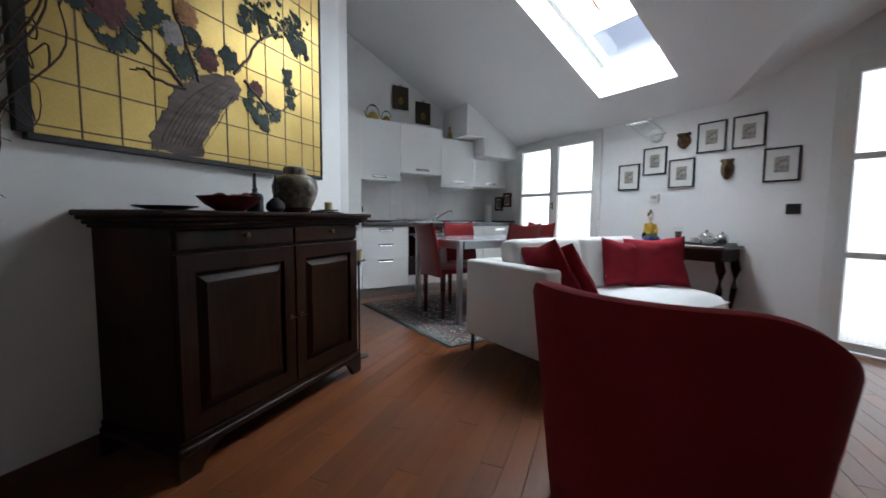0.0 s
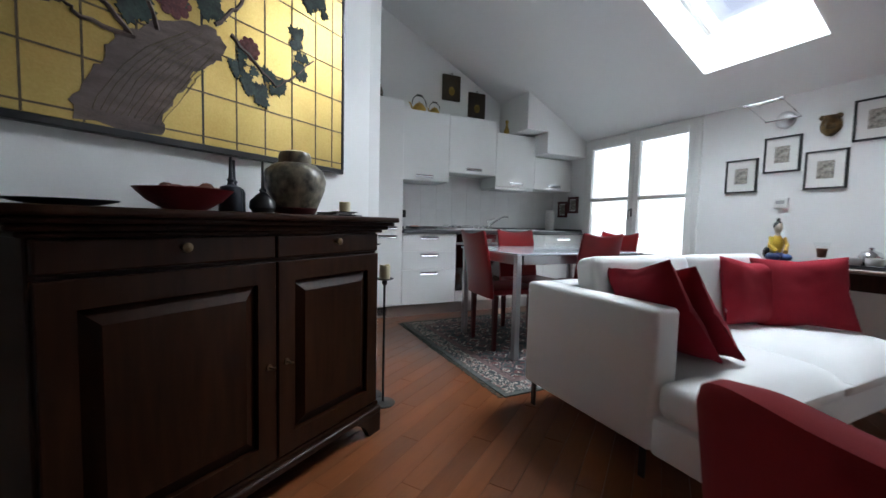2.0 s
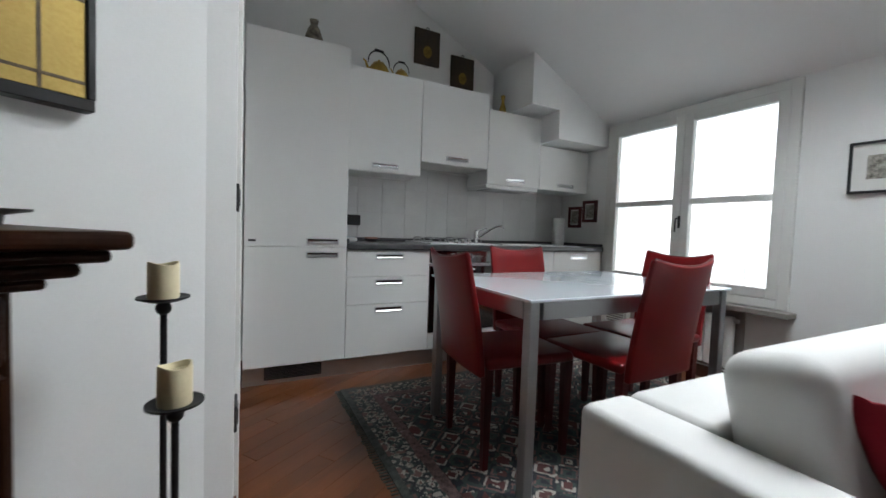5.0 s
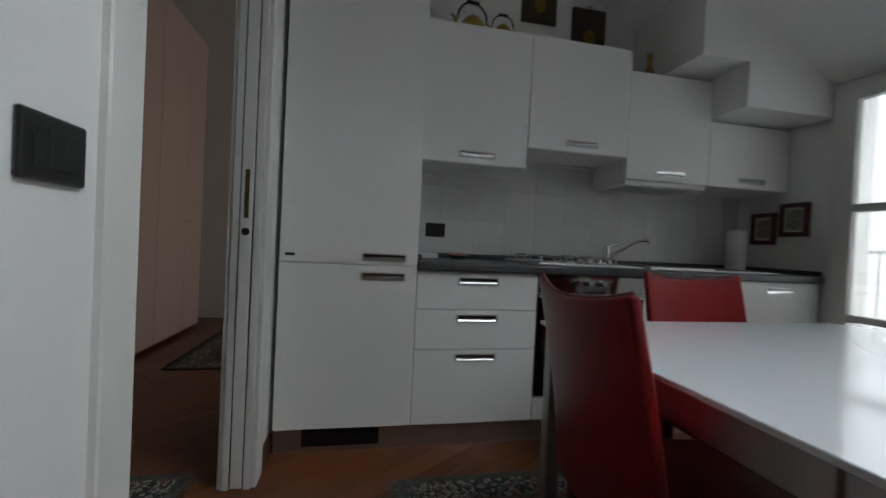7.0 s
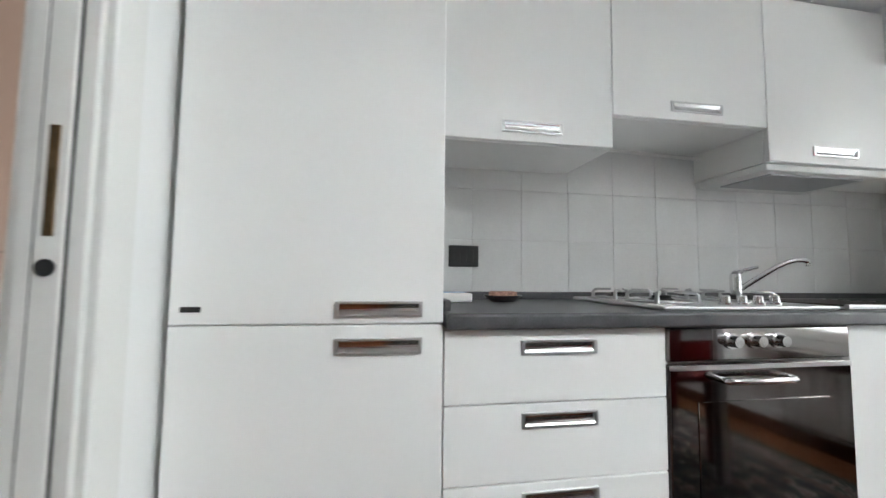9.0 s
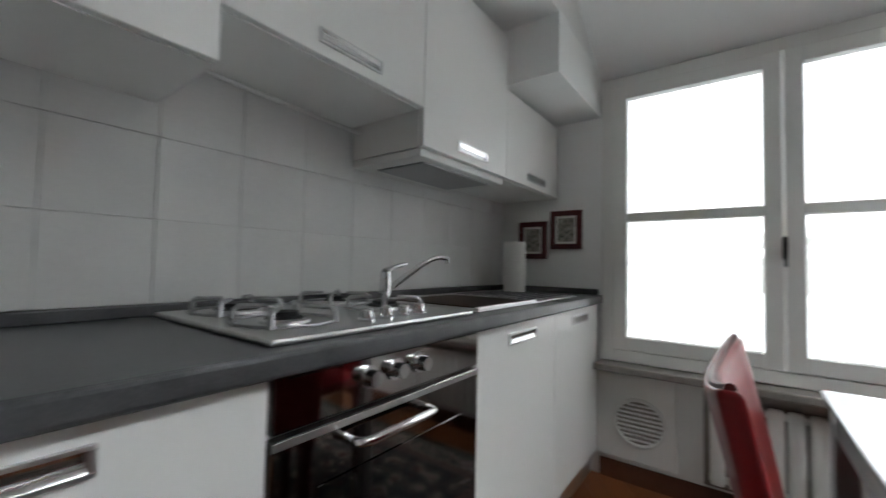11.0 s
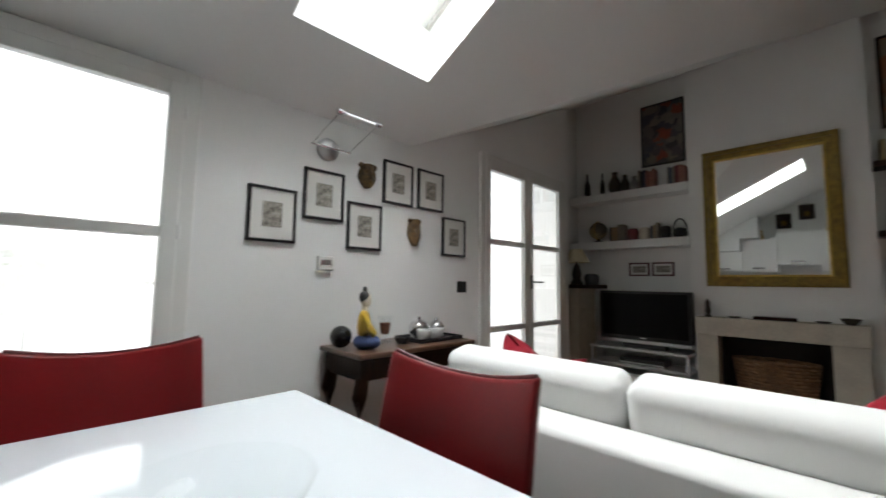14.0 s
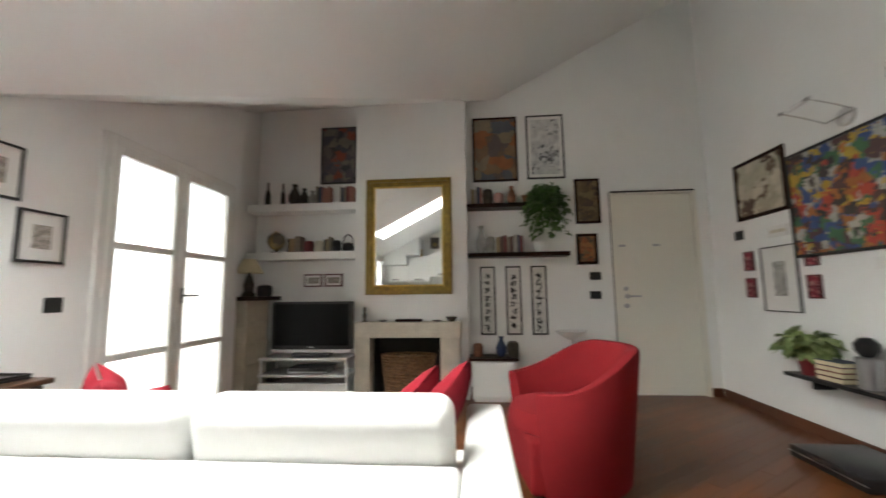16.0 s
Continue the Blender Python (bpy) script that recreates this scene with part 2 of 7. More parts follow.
def pillow(bm, w, d, h, n=12, puff=1.0, pinch=0.06):
    """A stuffed cushion lying flat: w by d, h thick in the middle, with drawn-in sides."""
    for side in (1, -1):
        grid = []
        for i in range(n + 1):
            row = []
            for j in range(n + 1):
                u, v = i / n * 2 - 1, j / n * 2 - 1
                e = max(0, (1 - u ** 4) * (1 - v ** 4)) ** (0.55 if pinch < 0.05 else 0.75)
                k = 1 - pinch * ((1 - abs(v)) * (abs(u) ** 3))
                l = 1 - pinch * ((1 - abs(u)) * (abs(v) ** 3))
                row.append(bm.verts.new((u * w / 2 * k, v * d / 2 * l, side * (h / 2 * e * puff + 0.004) + 0.006 * noise.noise((u * 2 + w, v * 2, side)) * e)))
            grid.append(row)
        for i in range(n):
            for j in range(n):
                f = (grid[i][j], grid[i + 1][j], grid[i + 1][j + 1], grid[i][j + 1])
                bm.faces.new(f if side > 0 else f[::-1])
    if pinch > 0.1:
        for v in bm.verts:
            k = noise.noise((v.co.x * 9 + 3 * w, v.co.y * 5 - v.co.x * 4, 7 * d)) + 0.5 * noise.noise((v.co.x * 21, v.co.y * 17, 5 * w))
            v.co.z += 0.011 * k * (1 if v.co.z > 0 else -1) * min(1, abs(v.co.z) / 0.02)
    bmesh.ops.remove_doubles(bm, verts=bm.verts, dist=0.009)
    return bm


def part(name, bm, mat, parent=None, label="", smooth=False, m=None):
    """Links a bmesh as one mesh object, under a thing or a part where given."""
    me = bpy.data.meshes.new(name)
    bmesh.ops.recalc_face_normals(bm, faces=bm.faces[:])
    bm.to_mesh(me)
    bm.free()
    me.materials.append(mat)
    if smooth:
        me.shade_smooth()
        me.set_sharp_from_angle(angle=radians(40))
    ob = new(name, me)
    ob.parent = parent
    if m is not None:
        ob.matrix_local = m
    return tagged(ob, label)


def share(name, ob, parent, m):
    """Another object on the mesh of ob."""
    o = new(name, ob.data)
    o.parent = parent
    o.matrix_local = m
    return o


def thing(name, label, category, m=None, group="", kind=""):
    ob = new(name)
    ob.empty_display_size = 0.1
    if m is not None:
        ob.matrix_world = m
    return tagged(ob, label, category, group, kind)


def structure(name, bm, mat, label="", smooth=False):
    return tagged(part(name, bm, mat, None, label, smooth), kind="structure")


# ---------------------------------------------------------------- large structure
XE, XW, YN, YS, XD = 4.13, -0.62, 4.98, -1.11, 1.17        # east, west, north, south walls, door wall
GX, GY = 0.813, 0.582                                       # direction of the slanted wall
CORNER = (1.17, 3.13)
GW = (XW, CORNER[1] - (CORNER[0] - XW) * GY / GX)


def roof(x, y):
    return max(1.965 + 0.52 * (4.13 - x), 1.965 + 0.45 * (1.8 - y))


def wall(name, point, thick, length, holes=(), extra=(), mat=None):
    """A wall along one line, up to the roof, with holes (u0, u1, z0, z1) right through it. point(u, depth) gives x, y."""
    bm = bmesh.new()
    cuts = sorted({0.0, length, *extra, *[u for h in holes for u in h[:2]]})
    for u0, u1 in zip(cuts, cuts[1:]):
        spans, z = [], 0.0
        for h in sorted((h for h in holes if h[0] < u1 - 1e-6 and h[1] > u0 + 1e-6), key=lambda h: h[2]):
            if h[2] > z:
                spans.append((z, h[2]))
            z = h[3]
        spans.append((z, None))
        for z0, z1 in spans:
            ring = [(*point(u0, 0), u0), (*point(u1, 0), u1), (*point(u1, thick), u1), (*point(u0, thick), u0)]
            top = [(x, y, (roof(*point(u, 0)) + 0.06) if z1 is None else z1) for x, y, u in ring]
            hexa(bm, [(x, y, z0) for x, y, u in ring], top)
    return structure(name, bm, mat or M_WALL)


WIN = (3.02, 4.40, 0.565, 1.955)
BAL = (-0.24, 1.09, 0.0, 2.10)
wall("wall_east", lambda u, d: (XE + d, -0.34 + u), 0.30, YN + 0.34 + 0.12, [(WIN[0] + 0.34, WIN[1] + 0.34, WIN[2], WIN[3]), (BAL[0] + 0.34, BAL[1] + 0.34, 0.0, BAL[3])], [2.14])
wall("wall_alcove", lambda u, d: (4.40 + d, YS + u), 0.12, 0.77)
bm = bmesh.new()
hexa(bm, [(4.14, -0.36, 0), (4.40, -0.36, 0), (4.40, -0.345, 0), (4.14, -0.345, 0)], [(4.14, -0.36, 2.9), (4.40, -0.36, 2.9), (4.40, -0.345, 2.9), (4.14, -0.345, 2.9)])
structure("wall_return", bm, M_WALL)
DOOR = (-0.50, 0.41, 0.0, 2.15)
wall("wall_south", lambda u, d: (XW - 0.15 + u, YS - d), 0.15, 5.3, [(DOOR[0] - XW + 0.15, DOOR[1] - XW + 0.15, 0, DOOR[3])], [2.38])
wall("wall_west", lambda u, d: (XW - d, YS + u), 0.15, GW[1] - YS)
gl = math.hypot(CORNER[0] - GW[0], CORNER[1] - GW[1])
wall("wall_slanted", lambda u, d: (GW[0] + GX * u - GY * d, GW[1] + GY * u + GX * d), 0.10, gl)
PD = (3.36, 4.215, 0.0, 2.10)
wall("wall_pocket_door", lambda u, d: (XD - d, 3.11 + u), 0.11, YN - 3.11, [(PD[0] - 3.11, PD[1] - 3.11, 0, PD[3])])
bm = bmesh.new()
corner = [(1.10, 3.13 - 0.07 * GY / GX), (1.1712, 3.108), (1.1712, 3.128), (1.10, 3.12)]
hexa(bm, [(x, y, 0) for x, y in corner], [(x, y, 3.50) for x, y in corner])
structure("wall_corner", bm, M_WALL)
wall("wall_north", lambda u, d: (1.06 + u, YN + d), 0.12, XE - 1.06 + 0.1)
wall("wall_bedroom_west", lambda u, d: (-0.62 - d, 1.9 + u), 0.12, 5.7)
wall("wall_bedroom_north", lambda u, d: (-0.74 + u, 7.45 + d), 0.12, 4.5)
wall("wall_bedroom_east", lambda u, d: (3.55 + d, 5.1 + u), 0.12, 2.5, [(0.6, 1.9, 0.8, 2.0)])
bm = bmesh.new()
hexa(bm, [(1.95, YS, 0.66), (3.16, YS, 0.66), (3.16, -0.905, 0.66), (1.95, -0.905, 0.66)],
     [(1.95, YS, 3.4), (3.16, YS, 3.4), (3.16, -0.905, 3.24), (1.95, -0.905, 3.24)])
box(bm, 2.95, 3.16, YS, -0.905, 0, 0.66)
box(bm, 1.95, 2.23, YS, -0.905, 0, 0.66)
structure("chimney_breast", bm, M_WALL)
bm = bmesh.new()
box(bm, 3.24, XE, 4.41, YN, 2.02, 2.60)
box(bm, 3.535, XE, 4.412, YN - 0.002, 1.78, 2.021)
structure("ceiling_bulkhead", bm, M_WALL, "stepped white plaster box above the wall cupboards")


def slab(bm, plan, plane, thick=0.30):
    low = [(x, y, plane(x, y)) for x, y in plan]
    hexa(bm, low, [(x, y, z + thick) for x, y, z in low])


SKY = (2.45, 3.727, 2.02, 2.79)
main = lambda x, y: 1.965 + 0.52 * (4.13 - x)
south = lambda x, y: 1.965 + 0.45 * (1.8 - y)
fold = lambda y: 4.13 - 0.45 / 0.52 * (1.8 - y)
bm = bmesh.new()
slab(bm, [(-0.8, -1.3), (fold(-1.3), -1.3), (4.16, 1.835), (4.16, SKY[2]), (-0.8, SKY[2])], main)
slab(bm, [(-0.8, SKY[2]), (SKY[0], SKY[2]), (SKY[0], SKY[3]), (-0.8, SKY[3])], main)
slab(bm, [(SKY[1], SKY[2]), (4.16, SKY[2]), (4.16, SKY[3]), (SKY[1], SKY[3])], main)
slab(bm, [(-0.8, SKY[3]), (4.16, SKY[3]), (4.16, 7.6), (-0.8, 7.6)], main)
slab(bm, [(fold(-1.3), -1.3), (4.6, -1.3), (4.6, 1.835), (4.16, 1.835)], south)
structure("ceiling", bm, M_CEIL, "white plastered sloping attic ceiling")

bm = bmesh.new()
box(bm, -0.9, 4.6, -1.4, 7.7, -0.12, -0.012)
floor = structure("floor", bm, M_FLOORGAP, "polished reddish-brown wooden parquet")
# ---------------------------------------------------------------- kitchen
FY = 4.42


def handle(parent, x, z, y, w=0.20, mat=None):
    """A recessed steel grip let into a front."""
    bm = bmesh.new()
    box(bm, x - w / 2, x + w / 2, y - 0.006, y + 0.004, z + 0.012, z + 0.018, 0.001, 1)
    box(bm, x - w / 2, x + w / 2, y - 0.006, y + 0.004, z - 0.018, z - 0.012, 0.001, 1)
    box(bm, x - w / 2, x - w / 2 + 0.008, y - 0.006, y + 0.004, z - 0.012, z + 0.012)
    box(bm, x + w / 2 - 0.008, x + w / 2, y - 0.006, y + 0.004, z - 0.012, z + 0.012)
    h = part("handle", bm, M_STEEL, parent, "brushed steel recessed handle")
    bm = bmesh.new()
    arc = [(y - 0.0055 + 0.0050 * math.cos(math.pi / 2 * q / 4), z + 0.0125 * q / 4) for q in range(-4, 5)]
    ends = [[bm.verts.new((u, b, c)) for b, c in arc] for u in (x - w / 2 + 0.008, x + w / 2 - 0.008)]
    for q in range(8):
        bm.faces.new((ends[0][q], ends[1][q], ends[1][q + 1], ends[0][q + 1]))
    part("grip", bm, M_CHROME, h, "", True)


def front(name, parent, x0, x1, z0, z1, y, hx=None, hz=None, hw=0.20):
    bm = bmesh.new()
    box(bm, x0 + 0.0015, x1 - 0.0015, y, y + 0.019, z0 + 0.0015, z1 - 0.0015, 0.002, 1)
    f = part(name, bm, M_LACQ, parent)
    if hx is not None:
        handle(f, hx, hz, y, hw)
    return f


def carcass(parent, x0, x1, y, z0, z1, back=YN):
    bm = bmesh.new()
    box(bm, x0 + 0.001, x1 - 0.001, y + 0.02, back - 0.004, z0, z1)
    return part("body", bm, M_LACQ, parent)


def plinth(parent, x0, x1):
    bm = bmesh.new()
    box(bm, x0, x1, FY + 0.035, FY + 0.05, 0.0, 0.115)
    return part("plinth", bm, M_STEEL, parent, "brushed steel plinth")


fridge = thing("fridge_cabinet", "tall white lacquered built-in fridge cabinet with two doors", "cabinet")
carcass(fridge, 1.19, 1.79, FY, 0.115, 2.12)
front("door", fridge, 1.19, 1.79, 0.85, 2.12, FY, 1.638, 0.885)
front("door", fridge, 1.19, 1.79, 0.115, 0.85, FY, 1.638, 0.80)
plinth(fridge, 1.19, 1.79)
bm = bmesh.new()
for i in range(9):
    box(bm, 1.31, 1.65, FY + 0.028, FY + 0.0345, 0.026 + i * 0.009, 0.031 + i * 0.009)
part("vent_grille", bm, M_BLACK, fridge, "black vent grille")
bm = bmesh.new()
box(bm, 1.215, 1.255, FY - 0.003, FY + 0.001, 0.879, 0.891)
part("badge", bm, M_BLACK, fridge)

drawers = thing("drawer_cabinet", "white lacquered base unit with three drawers and steel grips", "cabinet")
carcass(drawers, 1.79, 2.385, FY, 0.115, 0.835)
for z0, z1, hz in ((0.115, 0.468, 0.43), (0.468, 0.655, 0.615), (0.655, 0.835, 0.79)):
    front("drawer", drawers, 1.79, 2.385, z0, z1, FY, 2.085, hz)
plinth(drawers, 1.79, 2.385)

oven = thing("oven", "built-in steel oven with dark glass door and three knobs", "oven")
carcass(oven, 2.385, 2.975, FY, 0.115, 0.835)
M_MIRRORSTEEL = material("polished_steel", (0.46, 0.45, 0.44), 0.05, 1.0, scale=3, vary=0.03, bump=0)
M_OVENGLASS = material("dark_mirrored_oven_glass", (0.20, 0.19, 0.185), 0.04, 1.0, scale=3, vary=0.05, bump=0)
bm = bmesh.new()
box(bm, 2.388, 2.972, FY - 0.004, FY + 0.018, 0.745, 0.833, 0.003, 1)
panel = part("control_panel", bm, M_MIRRORSTEEL, oven, "mirror-polished steel control panel")
bm = bmesh.new()
box(bm, 2.39, 2.52, FY - 0.0065, FY - 0.003, 0.749, 0.829, 0.001, 1)
part("display", bm, M_OVENGLASS, panel)
for x in (2.578, 2.652, 2.727):
    bm = bmesh.new()
    rod(bm, (x, FY - 0.004, 0.797), (x, FY - 0.010, 0.797), 0.022, seg=20)
    rod(bm, (x, FY - 0.009, 0.797), (x, FY - 0.032, 0.797), 0.017, 0.0145, 20)
    part("knob", bm, M_CHROME, panel, "", True)
bm = bmesh.new()
box(bm, 2.388, 2.972, FY - 0.006, FY + 0.018, 0.235, 0.736, 0.003, 1)
odoor = part("oven_door", bm, M_OVENGLASS, oven, "dark reflecting glass oven door")
bm = bmesh.new()
box(bm, 2.388, 2.972, FY - 0.0075, FY - 0.0055, 0.722, 0.735, 0.0005, 1)
part("top_trim", bm, M_STEEL, odoor)
bm = bmesh.new()
box(bm, 2.47, 2.89, FY - 0.0085, FY - 0.0062, 0.30, 0.64, 0.001, 1)
part("door_window", bm, M_OVENGLASS, odoor, "dark oven window")
bm = bmesh.new()
sweep(bm, [(2.53, FY - 0.006, 0.70), (2.53, FY - 0.03, 0.70), (2.535, FY - 0.043, 0.70), (2.55, FY - 0.048, 0.70), (2.72, FY - 0.048, 0.70), (2.735, FY - 0.043, 0.70), (2.74, FY - 0.03, 0.70), (2.74, FY - 0.006, 0.70)], 0.0085, 10)
part("handle", bm, M_CHROME, odoor, "curved chrome bar handle", True)
front("lower_panel", oven, 2.385, 2.975, 0.115, 0.23, FY)
plinth(oven, 2.385, 2.975)

sinkcab = thing("sink_cabinet", "white lacquered base unit below the sink", "cabinet")
carcass(sinkcab, 2.975, 3.545, FY, 0.115, 0.835)
front("door", sinkcab, 2.975, 3.545, 0.115, 0.835, FY, 3.26, 0.785, 0.20)
plinth(sinkcab, 2.975, 3.545)
endcab = thing("end_cabinet", "white lacquered base unit beside the window wall", "cabinet")
carcass(endcab, 3.545, 4.115, FY, 0.115, 0.835)
front("door", endcab, 3.545, 4.115, 0.115, 0.835, FY, 3.84, 0.785, 0.20)
plinth(endcab, 3.545, 4.115)

bm = bmesh.new()
box(bm, 1.795, XE - 0.004, FY - 0.025, YN - 0.012, 0.836, 0.876, 0.008, 3)
worktop = tagged(part("worktop", bm, M_STONE), "dark grey stone-effect kitchen worktop with rounded front edge", "worktop")
bm = bmesh.new()
box(bm, 1.795, XE - 0.03, YN - 0.034, YN - 0.013, 0.8765, 0.905, 0.004)
box(bm, XE - 0.026, XE - 0.004, FY + 0.0, YN - 0.013, 0.8765, 0.905, 0.004)
box(bm, 1.7955, 1.812, FY + 0.02, YN - 0.036, 0.8765, 0.905, 0.004)
part("upstand", bm, M_STONE, worktop)

# wall cupboards
UY = 4.635
for x0, x1, z0, z1 in ((1.795, 2.385, 1.385, 2.106), (2.385, 2.985, 1.498, 2.106), (2.985, 3.535, 1.38, 1.994), (3.535, 4.12, 1.38, 1.765)):
    c = thing("wall_cupboard", "white lacquered wall cupboard with recessed steel grip", "cupboard", group="wall cupboards over the worktop")
    carcass(c, x0, x1, UY, z0, z1)
    front("door", c, x0, x1, z0, z1, UY, (x0 + x1) / 2 + 0.015, z0 + 0.048)

hood = thing("extractor_hood", "slim built-in extractor hood with grey filter under the cupboard", "hood")
bm = bmesh.new()
box(bm, 2.99, 3.53, UY + 0.015, YN - 0.012, 1.352, 1.378, 0.003, 1)
part("body", bm, M_WHITEPL, hood)
bm = bmesh.new()
box(bm, 3.05, 3.47, UY + 0.05, YN - 0.08, 1.347, 1.352)
part("filter", bm, M_ALU, hood, "grey metal grease filter")
bm = bmesh.new()
rod(bm, (2.40, YN - 0.05, 1.49), (2.985, YN - 0.05, 1.47), 0.006)
tagged(part("light_cable", bm, M_WHITEPL), "thin white cable under the wall cupboard", "cable")

# hob
hob = thing("gas_hob", "steel gas hob with four burners and black pan supports", "hob", pose(2.68, 4.68, 0.877))
bm = bmesh.new()
box(bm, -0.29, 0.29, -0.25, 0.25, 0.0, 0.012, 0.005)
part("plate", bm, M_STEEL, hob, "polished steel plate")
for x, y, r in ((-0.17, -0.09, 0.034), (0.15, -0.05, 0.044), (-0.16, 0.13, 0.044), (0.14, 0.15, 0.030)):
    bm = bmesh.new()
    lathe(bm, [(0, 0.012), (r * 1.1, 0.012), (r * 1.1, 0.022), (r * 0.8, 0.026), (r * 0.8, 0.034), (0, 0.036)], 20, (x, y, 0))
    b = part("burner", bm, M_IRON, hob, "black burner cap", True)
    bm = bmesh.new()
    lathe(bm, [(r * 1.12, 0.012), (r * 1.45, 0.012), (r * 1.40, 0.017), (r * 1.12, 0.020)], 20, (x, y, 0))
    part("burner_ring", bm, M_STEEL, b, "", True)
    bm = bmesh.new()
    for a in (45, 135, 225, 315):
        c, e = math.cos(radians(a)), math.sin(radians(a))
        sweep(bm, [(x + c * 0.100, y + e * 0.100, 0.012), (x + c * 0.098, y + e * 0.098, 0.036), (x + c * 0.09, y + e * 0.09, 0.043), (x + c * 0.035, y + e * 0.035, 0.045)], [0.008, 0.006, 0.006, 0.004], 6)
    sweep(bm, [(x + 0.100 * math.cos(radians(a)), y + 0.100 * math.sin(radians(a)), 0.016) for a in range(0, 361, 30)], 0.003, 6)
    part("pan_support", bm, M_ALU, b, "cast metal pan support", True)
for x in (-0.045, 0.012, 0.069, 0.126):
    bm = bmesh.new()
    lathe(bm, [(0, 0.012), (0.019, 0.012), (0.019, 0.018), (0.014, 0.020), (0.013, 0.036), (0.010, 0.039), (0, 0.039)], 18, (x, -0.195, 0))
    part("knob", bm, M_CHROME, hob, "", True)

# sink with drainer, and tap
sink = thing("sink", "dark composite sink with drainer let into the worktop", "sink", pose(3.45, 4.68, 0.877))
bm = bmesh.new()
box(bm, -0.42, 0.42, -0.23, 0.23, 0.0, 0.006, 0.003)
box(bm, -0.42, -0.02, -0.23, -0.215, 0.006, 0.014, 0.002)
part("rim", bm, M_STEEL, sink)
bm = bmesh.new()
box(bm, -0.39, -0.03, -0.20, 0.14, 0.0065, 0.010, 0.001)
part("cover", bm, M_DARKWOOD, sink, "dark chopping board covering the bowl")
bm = bmesh.new()
for i in range(9):
    box(bm, 0.04, 0.38, -0.18 + i * 0.042, -0.165 + i * 0.042, 0.0065, 0.010, 0.001)
part("drainer", bm, M_STONE, sink)
tap = thing("tap", "chrome single-lever kitchen tap with long spout", "tap", pose(2.995, 4.794, 0.884))
bm = bmesh.new()
lathe(bm, [(0, 0), (0.028, 0), (0.028, 0.008), (0.020, 0.012), (0.020, 0.085), (0.017, 0.100), (0, 0.104)], 20)
part("body", bm, M_CHROME, tap, "", True)
bm = bmesh.new()
sweep(bm, [(0.01, -0.005, 0.04), (0.055, -0.025, 0.075), (0.12, -0.055, 0.125), (0.155, -0.07, 0.145), (0.18, -0.082, 0.153), (0.205, -0.094, 0.153), (0.215, -0.098, 0.145), (0.215, -0.098, 0.13)], [0.011, 0.010, 0.009, 0.009, 0.009, 0.010, 0.011, 0.011], 10)
part("spout", bm, M_CHROME, tap, "", True)
bm = bmesh.new()
sweep(bm, [(0.0, 0, 0.098), (0.03, 0.004, 0.112), (0.115, 0.013, 0.128)], [0.015, 0.009, 0.006], 10)
part("lever", bm, M_CHROME, tap, "", True)

roll = thing("kitchen_roll", "white roll of kitchen paper standing on the worktop", "kitchen roll", pose(3.93, 4.79, 0.877))
bm = bmesh.new()
lathe(bm, [(0.019, 0), (0.055, 0), (0.056, 0.004), (0.056, 0.256), (0.055, 0.26), (0.019, 0.26), (0.019, 0)], 28)
part("paper", bm, M_PAPER, roll, "", True)
bm = bmesh.new()
lathe(bm, [(0.0, 0.0), (0.018, 0.0), (0.018, 0.262), (0.0, 0.262)], 16)
part("core", bm, M_WHITEPL, roll)


def socket(name, label, m, w=0.118, h=0.082, mat=None, group=""):
    """A wall plate in the local xz plane, facing -y."""
    s = thing(name, label, "switch" if "switch" in label else "socket", m, group)
    bm = bmesh.new()
    box(bm, -w / 2, w / 2, -0.009, 0, -h / 2, h / 2, 0.004)
    p = part("plate", bm, mat or M_BLACK, s)
    for i in range(3):
        bm = bmesh.new()
        box(bm, -w * 0.33 + i * w * 0.225, -w * 0.33 + (i + 0.92) * w * 0.225, -0.0115, -0.009, -h * 0.29, h * 0.29, 0.001, 1)
        part("module", bm, mat or M_BLACK, p)
    return s


socket("wall_socket", "black wall socket on the kitchen tiles", pose(1.96, YN - 0.012, 1.04))

M_BURG = material("burgundy_frame", (0.075, 0.008, 0.010), 0.4, scale=12, vary=0.3)


def picture(name, label, m, w, h, frame_mat, fw=0.018, mat_w=0.06, art=None, art_w=None, art_h=None, depth=0.02, group="", board=None):
    """A framed picture in the local xz plane, centred, facing -y, its back on y = 0."""
    t = thing(name, label, "picture", m, group)
    bm = bmesh.new()
    bar_frame(bm, -w / 2, w / 2, -h / 2, h / 2, fw, -depth, 0)
    part("frame", bm, frame_mat, t)
    bm = bmesh.new()
    box(bm, -w / 2 + fw, w / 2 - fw, -depth * 0.45, -0.001, -h / 2 + fw, h / 2 - fw)
    part("mount", bm, board or M_PAPER, t)
    if art:
        aw, ah = art_w or w - 2 * fw - 2 * mat_w, art_h or h - 2 * fw - 2 * mat_w
        bm = bmesh.new()
        box(bm, -aw / 2, aw / 2, -depth * 0.45 - 0.0025, -depth * 0.45, -ah / 2, ah / 2)
        part("print", bm, art, t)
    return t


